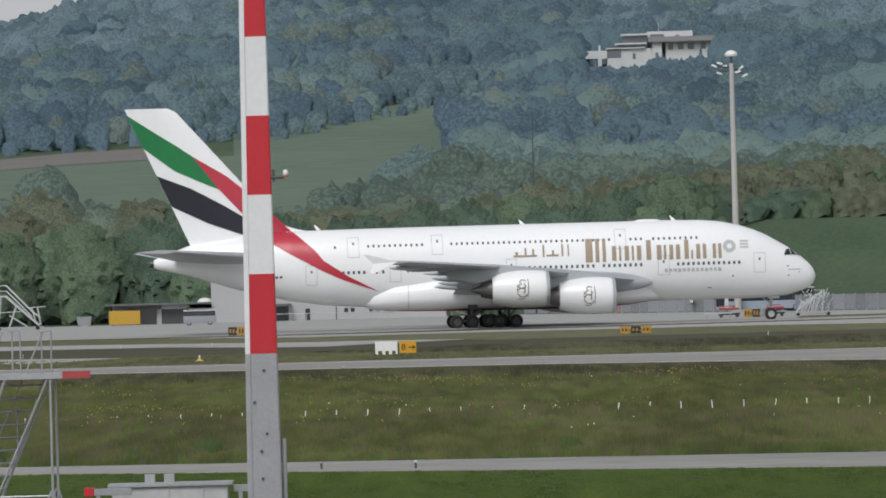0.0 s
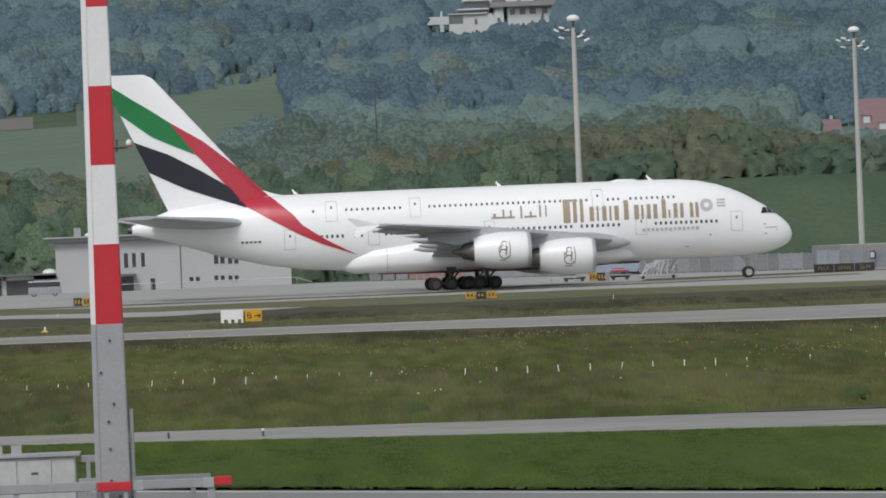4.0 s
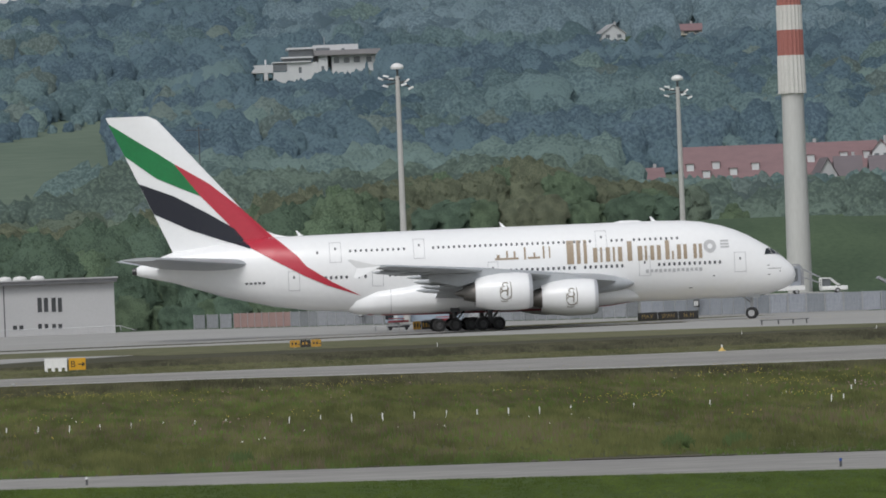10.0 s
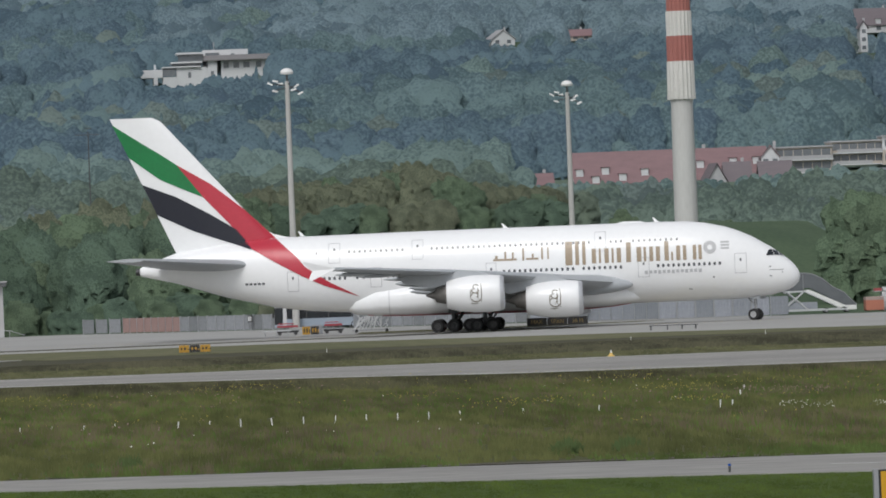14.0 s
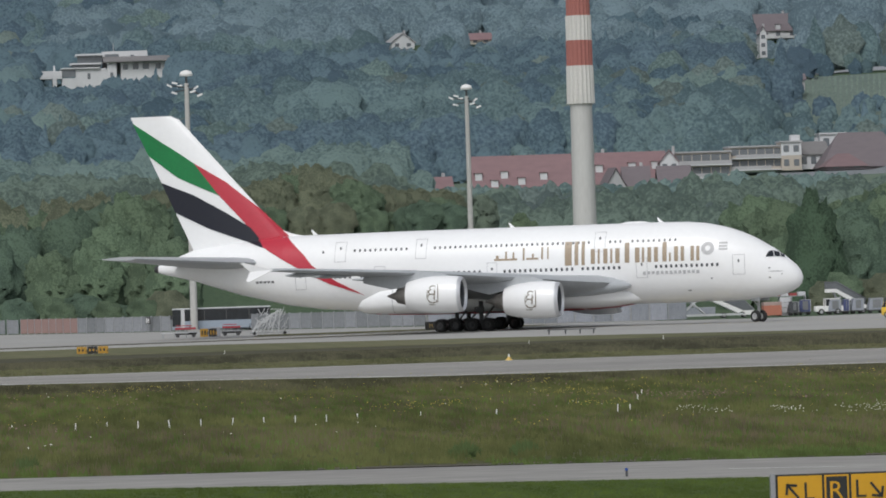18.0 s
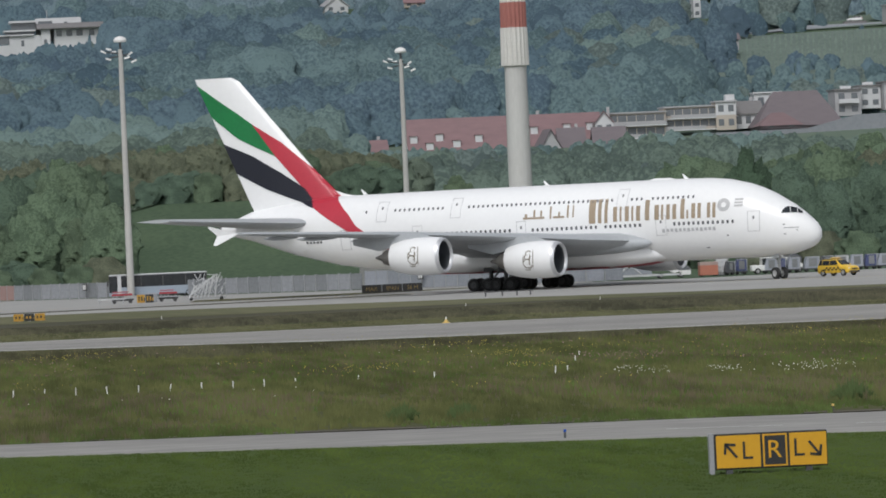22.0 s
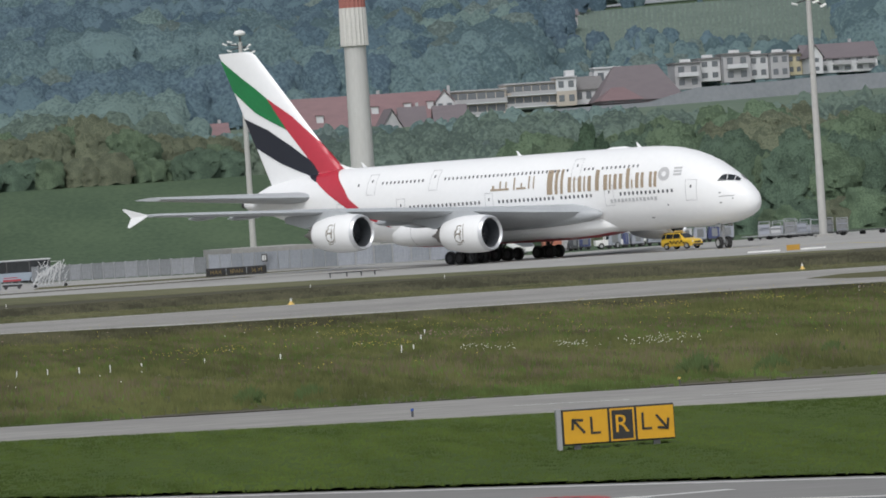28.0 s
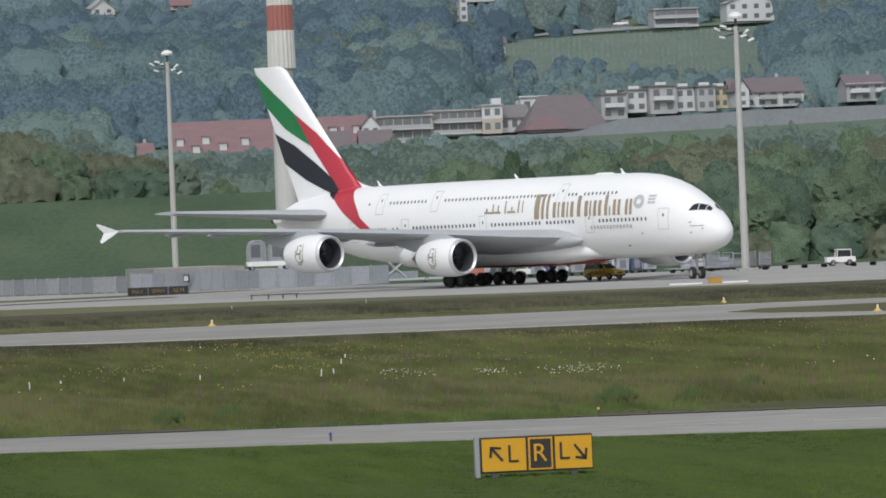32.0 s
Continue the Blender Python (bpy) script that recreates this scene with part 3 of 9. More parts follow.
        part("red_stripe", drape([(-65.93, 18.94), (-62.4, 16.8), (-58.92, 13.94), (-55.85, 10.95), (-53.3, 8.64), (-52.4, 7.51), (-49.8, 5.78), (-46.82, 4.21)],
                                 [(-65.9, 18.9), (-63.2, 15.39), (-60.43, 12.38), (-58.3, 9.76), (-55.5, 8.1), (-52.65, 6.5), (-50.4, 5.45), (-46.85, 4.2)], side, fs, n=160, m=16), M_RED, fin, "red paint stripe")
    # tailplane and wings
    for side in (-1, 1):
        part("tailplane", surface([(side * y, le, c, z, t, i) for y, le, c, z, t, i in HTP]), M_GREYPAINT, plane, "light grey tailplane", smooth=40)
        w = part("wing", surface([(side * y, le, c, z, t, i) for y, le, c, z, t, i in WING]), M_GREYPAINT, plane, "light grey swept wing", smooth=40)
        bm = bmesh.new()
        yy = side * 39.75
        poly(bm, [(-46.6, yy, 7.15), (-49.7, yy + side * 0.2, 7.95), (-50.0, yy + side * 0.2, 7.9), (-49.0, yy, 7.0), (-49.4, yy + side * 0.2, 6.1), (-49.1, yy + side * 0.2, 6.0), (-46.9, yy, 6.95)], (0, side * 0.08, 0))
        bmesh.ops.recalc_face_normals(bm, faces=bm.faces)
        part("wingtip_fence", bm, M_WHITE, w, "white wingtip fence")
        # flap track fairings
        for y, l in ((8.0, 7.5), (12.3, 6.5), (18.5, 6.0), (22.5, 5.5), (29.5, 4.5), (33.5, 3.8)):
            ch, z = lerp_rows([(r[0], r[2], r[3]) for r in WING], y)
            le = lerp_rows([(r[0], r[1]) for r in WING], y)[0]
            te = le - ch
            bm = bmesh.new()
            k = 1.0 if y < 20 else 0.55
            lathe(bm, [(l * 0.62, 0.03), (l * 0.5, 0.22 * k), (l * 0.2, 0.40 * k), (-l * 0.1, 0.42 * k), (-l * 0.3, 0.26 * k), (-l * 0.42, 0.03)], cx=te + 0.8, cy=side * y, cz=z - 0.45 * k, seg=12)
            part("flap_track_fairing", bm, M_GREYPAINT, w, smooth=50)
        # bulged fairing where the wing meets the hull
        bm = bmesh.new()
        loft(bm, [[(x, side * yc + hw * math.cos(a), zc + hh * math.sin(a)) for a in [2 * math.pi * i / 20 for i in range(20)]] for x, yc, zc, hw, hh in ((-17.7, 3.45, 4.3, 0.1, 0.08), (-18.2, 3.5, 4.32, 0.45, 0.4), (-19.4, 3.7, 4.35, 0.8, 0.72), (-21.5, 3.9, 4.35, 1.1, 0.95), (-25, 4.1, 4.3, 1.3, 1.05), (-30, 4.1, 4.1, 1.2, 0.95), (-35, 4.0, 3.9, 0.6, 0.5))])
        bmesh.ops.recalc_face_normals(bm, faces=bm.faces)
        part("wing_root_fairing", bm, M_GREYPAINT, w, "grey wing root fairing", smooth=60)
        engine(-22.75, side * 14.9, 3.15, side)
        engine(-30.45, side * 25.7, 4.05, side)
    # doors
    doors = [(-49.9, -48.65, 7.78, 9.92), (-41.0, -39.8, 7.85, 9.95), (-21.6, -20.4, 7.95, 10.05), (-54.36, -53.15, 4.96, 7.06), (-6.88, -5.6, 5.08, 7.19), (-17.1, -15.9, 5.05, 7.15), (-33.2, -32.1, 5.08, 7.19), (-45.5, -44.3, 5.1, 7.2)]
    for side in (-1, 1):
        for d in doors:
            o = part("cabin_door", outline(*d, side), M_LINE, hull, "grey outline of a closed cabin door")
            bm = bmesh.new()
            cx, cz = (d[0] + d[1]) / 2, d[2] + (d[3] - d[2]) * 0.68
            patch(bm, cx - 0.09, cx + 0.09, cz - 0.14, cz + 0.14, side)
            part("door_window", bm, M_WINDOW, o)
    # cabin windows, two decks
    def row(x0, x1, z, skip=()):
        n = int(round((x1 - x0) / 0.56))
        out = []
        for i in range(n + 1):
            x = x0 + (x1 - x0) * i / n
            if not any(a < x < b for a, b in skip):
                out.append((x, z))
        return out
    wins = row(-50.4, -48.2, 6.2) + row(-46.9, -46.2, 6.2) + row(-43.6, -34.0, 6.25) + row(-31.3, -18.9, 6.22, ((-23.6, -23.2),)) + row(-14.96, -8.45, 6.2)
    wins += row(-47.7, -42.0, 8.95) + row(-38.9, -22.2, 8.96) + row(-19.9, -18.8, 8.95) + row(-17.5, -12.9, 8.94) + [(-51.2, 8.9)]
    for side in (-1, 1):
        joined = bmesh.new()
        for x, z in wins:
            bm = bmesh.new() if side < 0 else joined
            y0, y1 = fus_side(x, z - 0.2) + 0.03, fus_side(x, z + 0.2) + 0.03
            kx, kz = (0.84, 0.80) if z < 8 else (0.74, 0.66)
            pts = [(kx * p, kz * q) for p, q in ((-0.15, -0.13), (-0.08, -0.22), (0.08, -0.22), (0.15, -0.13), (0.15, 0.13), (0.08, 0.22), (-0.08, 0.22), (-0.15, 0.13))]
            bm.faces.new([bm.verts.new((x + dx, side * (y0 + (y1 - y0) * (dz + 0.2) / 0.4 + 0.004), z + dz)) for dx, dz in pts])
            if side < 0:
                part("window", bm, M_WINDOW, hull)
        if side > 0:
            part("window_row", joined, M_WINDOW, hull)
    # cockpit windows
    for side in (-1, 1):
        for pts in ([(-3.55, 6.82), (-3.30, 7.42), (-2.95, 7.50), (-2.72, 6.86)], [(-2.66, 6.86), (-2.88, 7.48), (-2.38, 7.30), (-2.14, 6.83)], [(-2.08, 6.82), (-2.30, 7.24), (-1.90, 6.95), (-1.72, 6.72)]):
            bm = bmesh.new()
            a, b, c, d = pts
            g = []
            for i in range(6):
                row = []
                for j in range(6):
                    u, v = i / 5, j / 5
                    x = (a[0] * (1 - u) + d[0] * u) * (1 - v) + (b[0] * (1 - u) + c[0] * u) * v
                    z = (a[1] * (1 - u) + d[1] * u) * (1 - v) + (b[1] * (1 - u) + c[1] * u) * v
                    row.append(bm.verts.new((x + 0.03, side * (fus_side(x, z) + 0.045), z + 0.02)))
                g.append(row)
            for p, q in zip(g, g[1:]):
                for j in range(5):
                    bm.faces.new((p[j], p[j + 1], q[j + 1], q[j]))
            part("cockpit_window", bm, M_COCKPIT, hull, "dark cockpit window")
    # titles, as plain gold bars, and smaller marks
    M_PRINT = mat("pale_grey_print", (0.55, 0.55, 0.56), rough=0.5)

    def bars(name, rows, material, side, label):
        for x0, x1, z0, z1 in rows:
            bm = bmesh.new()
            patch(bm, x0, x1, z0, z1, side, 0.012, nz=4)
            part(name, bm, material, hull, label)
    for side in (-1, 1):
        stems = [(-24.75, -24.0, 6.6, 9.1), (-23.7, -23.3, 6.6, 9.1), (-22.95, -22.6, 6.6, 9.1)]
        for x, w in ((-21.95, 0.45), (-21.2, 0.22), (-20.6, 0.45), (-19.85, 0.22), (-19.3, 0.45), (-17.2, 0.5), (-16.45, 0.25), (-15.85, 0.4), (-15.15, 0.42), (-13.0, 0.42), (-12.3, 0.36), (-11.25, 0.36), (-10.65, 0.34)):
            stems.append((x, x + w, 6.7, 8.25))
        stems += [(-18.3, -17.8, 6.7, 8.8), (-14.25, -13.8, 6.7, 8.75), (-13.55, -13.35, 6.7, 7.6)]
        bars("title_bar", stems, M_GOLD, side, "gold title bar")
        bars("script_bar", ((-32.4, -29.9, 7.35, 7.55), (-31.2, -31.0, 7.56, 8.3), (-32.2, -31.9, 7.56, 7.9), (-30.4, -30.2, 7.56, 8.2), (-29.3, -29.1, 7.3, 8.6), (-28.9, -27.6, 7.35, 7.55), (-28.3, -28.1, 7.56, 8.0), (-27.3, -27.1, 7.35, 8.65), (-26.65, -26.5, 7.35, 8.6)), M_GOLD, side, "small gold script bar")
        bars("address_bar", [(-16.4 + i * 0.475, -16.08 + i * 0.475, 5.35 + (0.06 if i % 3 else 0), 5.72) for i in range(13)], M_LINE, side, "small grey bar")
        bm = bmesh.new()
        ring = [[bm.verts.new((-9.45 + r * math.cos(6.2832 * i / 20), side * (fus_side(-9.45 + r * math.cos(6.2832 * i / 20), 7.95 + r * math.sin(6.2832 * i / 20)) + 0.045), 7.95 + r * math.sin(6.2832 * i / 20))) for r in (0.28, 0.68)] for i in range(20)]
        for i in range(20):
            p, q = ring[i], ring[(i + 1) % 20]
            bm.faces.new((p[0], p[1], q[1], q[0]))
        part("round_emblem", bm, M_PRINT, hull, "pale grey round emblem")
        bars("emblem_bar", [(-8.3, -7.4, 8.35 - i * 0.32, 8.55 - i * 0.32) for i in range(3)], M_PRINT, side, "pale grey bar")
        bars("registration_bar", [(-58.9 + i * 0.45, -58.6 + i * 0.45, 5.80, 6.02) for i in range(5)], M_WINDOW, side, "dark bar near the tail")
    for side in (-1, 1):
        bars("service_mark", ((-3.2, -1.75, 5.28, 5.33), (-3.25, -3.05, 5.62, 5.72), (-3.2, -3.0, 4.62, 4.72), (-1.95, -1.8, 4.98, 5.06), (-9.2, -9.05, 4.7, 4.85), (-11.8, -11.4, 3.55, 3.63)), M_WINDOW, side, "small dark service mark")
    # auxiliary exhaust at the tail cone's end
    bm = bmesh.new()
    lathe(bm, [(-70.3, 0.42), (-70.75, 0.34), (-70.75, 0.26), (-70.45, 0.24)], cz=7.66, seg=16, cap1=True)
    part("tail_exhaust", bm, M_DARKMETAL, hull, "dark exhaust at the tail tip", smooth=40)
    # antennas
    for x in (-52.5, -30.8, -14.7):
        bm = bmesh.new()
        poly(bm, [(x, -0.03, 10.8), (x - 0.5, -0.03, 10.8), (x - 0.75, -0.03, 11.35), (x - 0.6, -0.03, 11.35)], (0, 0.06, 0))
        bmesh.ops.recalc_face_normals(bm, faces=bm.faces)
        part("antenna", bm, M_WHITE, hull)
    bm = bmesh.new()
    loft(bm, [[(x, w * math.cos(a), 10.82 + hh * math.sin(a)) for a in [math.pi * i / 8 for i in range(9)]] for x, w, hh in ((-16.2, 0.1, 0.03), (-16.8, 0.4, 0.2), (-18.6, 0.45, 0.22), (-19.4, 0.1, 0.03))], False, False, False)
    part("antenna_dome", bm, M_WHITE, hull, smooth=60)
    # nose gear
    gear = new("nose_gear")
    gear.parent = plane
    gear.matrix_basis = pose(-4.85, 0, 0)
    part("strut", rods(((0, 0, 0.6), (0.05, 0, 3.4), 0.16), ((0, -0.45, 0.62), (0, 0.45, 0.62), 0.09), ((0.1, 0, 1.6), (-1.6, 0, 3.0), 0.08), seg=10), M_HUB, gear, "white landing gear strut")
    for y in (-0.75, 0.70):
        part("gear_door", boxes((-0.3, 0.9, y, y + 0.05, 2.25, 2.6)), M_GREYPAINT, gear, "open grey gear door")
    for y in (-0.48, 0.48):
        WHEELS.append((wheel(gear, 0, y, 0.635, 0.635, 0.42), 0.635))
    # wing gears with four wheels, body gears with six
    for side in (-1, 1):
        for cx, cy, axles, tr in ((-33.35, 6.2, (-0.85, 0.85), 0.68), (-36.85, 2.65, (-1.7, 0.0, 1.7), 0.76)):
            g = new("main_gear")
            g.parent = plane
            g.matrix_basis = pose(cx, side * cy, 0)
            items = [((0, 0, 0.75), (0, 0, 3.2), 0.24), ((axles[0], 0, 0.72), (axles[-1], 0, 0.72), 0.16), ((0.2, 0, 1.2), (1.6, 0, 2.8), 0.1)]
            for a in axles:
                items.append(((a, -tr, 0.7), (a, tr, 0.7), 0.1))
            part("bogie", rods(*items, seg=8), M_DARKGREY, g, "dark landing gear strut and bogie beam")
            part("gear_door", boxes((-0.5, 0.5, side * 0.75 - 0.03, side * 0.75 + 0.03, 2.0, 2.6)), M_GEARSHADE, g, "dark gear door")
            for a in axles:
                for y in (-tr, tr):
                    WHEELS.append((wheel(g, a, y, 0.70, 0.70, 0.5, M_GEARSHADE), 0.70))
    return gear


NOSE_GEAR = build_plane()

# seconds, nose over the ground (x, y), heading in degrees
TAXI = [
    (0, 39.56, 661.77, 3.48),
    (0.5, 41.29, 661.78, 3.33),
    (1, 43.11, 661.82, 3.23),
    (1.5, 44.85, 661.88, 3.17),
    (2, 46.72, 661.93, 3.10),
    (2.4, 48.22, 661.94, 2.99),
    (3, 50.21, 661.90, 2.79),
    (5.5, 59.05, 662.64, 3.51),
    (6, 60.61, 662.64, 3.36),
    (6.5, 62.08, 662.61, 3.20),
    (7, 63.66, 662.57, 3.01),
    (7.5, 65.27, 662.50, 2.77),
    (8, 66.76, 662.37, 2.46),
    (8.5, 68.27, 662.22, 2.14),
    (9, 69.90, 662.05, 1.79),
    (9.5, 71.36, 661.82, 1.35),
    (10, 72.97, 661.49, 0.79),
    (10.5, 74.43, 661.05, 0.08),
    (11, 75.97, 660.55, -0.71),
    (11.5, 77.48, 660.00, -1.53),
    (12, 78.95, 659.37, -2.46),
    (12.5, 80.47, 658.64, -3.50),
    (13, 81.86, 657.82, -4.64),
    (13.5, 83.23, 656.94, -5.84),
    (15.5, 89.12, 652.90, -10.83),
    (16, 90.42, 651.71, -12.28),
    (16.5, 91.60, 650.47, -13.79),
    (17, 92.27, 649.19, -15.50),
    (17.5, 93.50, 647.73, -17.19),
    (18, 94.53, 646.30, -18.86),
    (18.5, 95.41, 644.83, -20.60),
    (19, 96.47, 643.27, -22.30),
    (19.5, 97.29, 641.71, -24.09),
    (20, 98.20, 639.97, -25.98),
    (20.5, 98.85, 638.42, -27.74),
    (21, 99.76, 636.79, -29.35),
    (21.5, 100.48, 635.24, -30.92),
    (22, 101.24, 633.63, -32.48),
    (22.5, 101.89, 632.08, -33.99),
    (23, 102.60, 630.47, -35.48),
    (23.5, 103.18, 628.91, -36.95),
    (24, 103.80, 627.35, -38.33),
    (24.5, 104.36, 625.80, -39.71),
    (26.5, 106.60, 619.74, -44.73),
    (27, 107.11, 618.17, -45.95),
    (27.5, 107.49, 616.68, -47.15),
    (28, 107.94, 615.08, -48.35),
    (28.5, 108.29, 613.55, -49.55),
    (29, 108.67, 611.98, -50.70),
    (29.5, 109.00, 610.46, -51.82),
    (30, 109.32, 608.92, -52.93),
    (30.5, 109.57, 607.40, -54.06),
    (31, 109.88, 605.81, -55.13),
    (31.5, 110.16, 604.38, -56.06),
    (32, 110.51, 602.92, -56.88),
]


# ---- masts, tower, buildings and ground equipment on the airfield ----
M_MAST = mat("mast_concrete", (0.46, 0.455, 0.43), (0.38, 0.375, 0.36), rough=0.8, scale=0.5, fine=5, bump=0.1, stretch=(1, 1, 0.3))


def floodlight_mast(x, y, height, label):
    o = thing("floodlight_mast", pose(x, y, ground_z(x, y)), label, "light mast", "floodlight masts on the apron")
    bm = bmesh.new()
    lathe(bm, [(0, 0.46), (height * 0.28, 0.42), (height * 0.285, 0.40), (height - 1.2, 0.27)], axis='z', seg=12, cap1=True)
    part("shaft", bm, M_MAST, o, "grey tapered concrete shaft", smooth=40)
    part("base_plate", boxes((-0.9, 0.9, -0.9, 0.9, 0.0, 0.35), bevel=0.04), M_CONCRETE, o)
    bm = bmesh.new()
    lathe(bm, [(height - 0.35, 0.2), (height - 0.3, 0.75), (height - 0.05, 0.82), (height + 0.25, 0.62), (height + 0.42, 0.2)], axis='z', seg=16, cap0=True, cap1=True)
    part("cap", bm, M_WHITEPLASTIC, o, "white domed cap", smooth=40)
    part("neck", rods(((0, 0, height - 1.3), (0, 0, height - 0.3), 0.14), ((-1.9, 0, height - 1.45), (0, 0, height - 1.75), 0.09), ((0, 0, height - 1.75), (1.5, 0.2, height - 2.55), 0.09), ((-1.4, -0.4, height - 2.25), (1.2, 0.3, height - 1.75), 0.08), ((-0.2, 0.1, height - 2.6), (0.2, -0.1, height - 1.4), 0.16)), M_DARKMETAL, o)
    for i, (dx, dy, dz, a) in enumerate(((-2.1, -0.1, -1.45, 25), (-1.45, -0.3, -1.15, 12), (-0.85, 0.3, -1.5, -10), (1.15, 0.3, -1.75, -30), (1.6, -0.2, -2.7, -25), (-1.5, 0.2, -2.35, 15), (0.75, -0.4, -2.25, -15))):
        l = part("lamp", boxes((-0.36, 0.36, -0.22, 0.22, -0.08, 0.07), bevel=0.04), M_WHITEPLASTIC, o, "white floodlight head") if i == 0 else again("lamp", l, o, Matrix())
        l.matrix_basis = pose(dx, dy, height + dz, 18, a, 0)
        l["label"] = "white floodlight head"
    return o


floodlight_mast(36.1, 764.5, 31.9, "tall grey floodlight mast with a white domed cap beside a bus")
floodlight_mast(-63.3, 838.0, 32.1, "tall grey floodlight mast beside parked boarding stairs")
floodlight_mast(77.8, 842.0, 31.5, "tall grey floodlight mast with white lamps behind the fence")
floodlight_mast(125.4, 675.0, 28.2, "tall grey floodlight mast on the cargo stand")


def radar_tower():
    x, y = 97.2, 876.0
    o = thing("radar_tower", pose(x, y, ground_z(x, y)), "tall concrete radar tower with a red and white banded ribbed head", "tower")
    b = -ground_z(x, y)
    bm = bmesh.new()
    lathe(bm, [(0, 1.78), (b + 29.0, 1.56), (b + 29.4, 1.62), (b + 29.7, 1.62)], axis='z', seg=28, cap1=True)
    part("shaft", bm, M_TOWERCONC, o, "smooth pale concrete shaft", smooth=40)
    for z0, z1, m, w in ((29.7, 35.1, M_TOWERWHITE, 1.86), (35.1, 38.7, M_TOWERRED, 1.80), (38.7, 42.2, M_TOWERWHITE, 1.77), (42.2, 45.7, M_TOWERRED, 1.62)):
        bm = bmesh.new()
        seg = 60
        rings = []
        for z in (z0, z1):
            k = w + (0.09 if z == z0 and z0 == 29.7 else 0)
            rings.append([((k + (0.07 if i % 3 == 0 else -0.05)) * math.cos(2 * math.pi * i / seg), (k + (0.07 if i % 3 == 0 else -0.05)) * math.sin(2 * math.pi * i / seg), b + z) for i in range(seg)])
        loft(bm, rings)
        part("cladding_band", bm, m, o, "ribbed red cladding band" if m is M_TOWERRED else "ribbed white cladding band")
    part("pedestal", rods(((0, 0, b + 45.7), (0, 0, b + 47.5), 0.4), ((-0.5, 0, b + 47.1), (0.6, 0, b + 47.1), 0.28), ((1.1, 0.3, b + 45.7), (1.1, 0.3, b + 47.6), 0.06), ((-0.9, 0.3, b + 45.7), (-0.9, 0.3, b + 46.9), 0.05)), M_STEEL, o)
    r = part("radar_antenna", boxes((-1.75, 1.75, -0.14, 0.14, -0.16, 0.16), bevel=0.05), M_WHITEPLASTIC, o, "white bar radar antenna")
    r.matrix_basis = pose(0, 0, b + 48.4, 0, 3, 0)
    part("whip_bracket", rods(((-1.5, 0, b + 44.2), (-3.0, 0, b + 45.6), 0.05), ((-1.5, 0, b + 45.5), (-3.0, 0, b + 45.6), 0.05), ((-1.5, 0, b + 45.9), (-3.1, 0, b + 47.0), 0.05), ((-3.1, 0, b + 45.4), (-3.1, 0, b + 51.5), 0.05)), M_STEEL, o)


radar_tower()


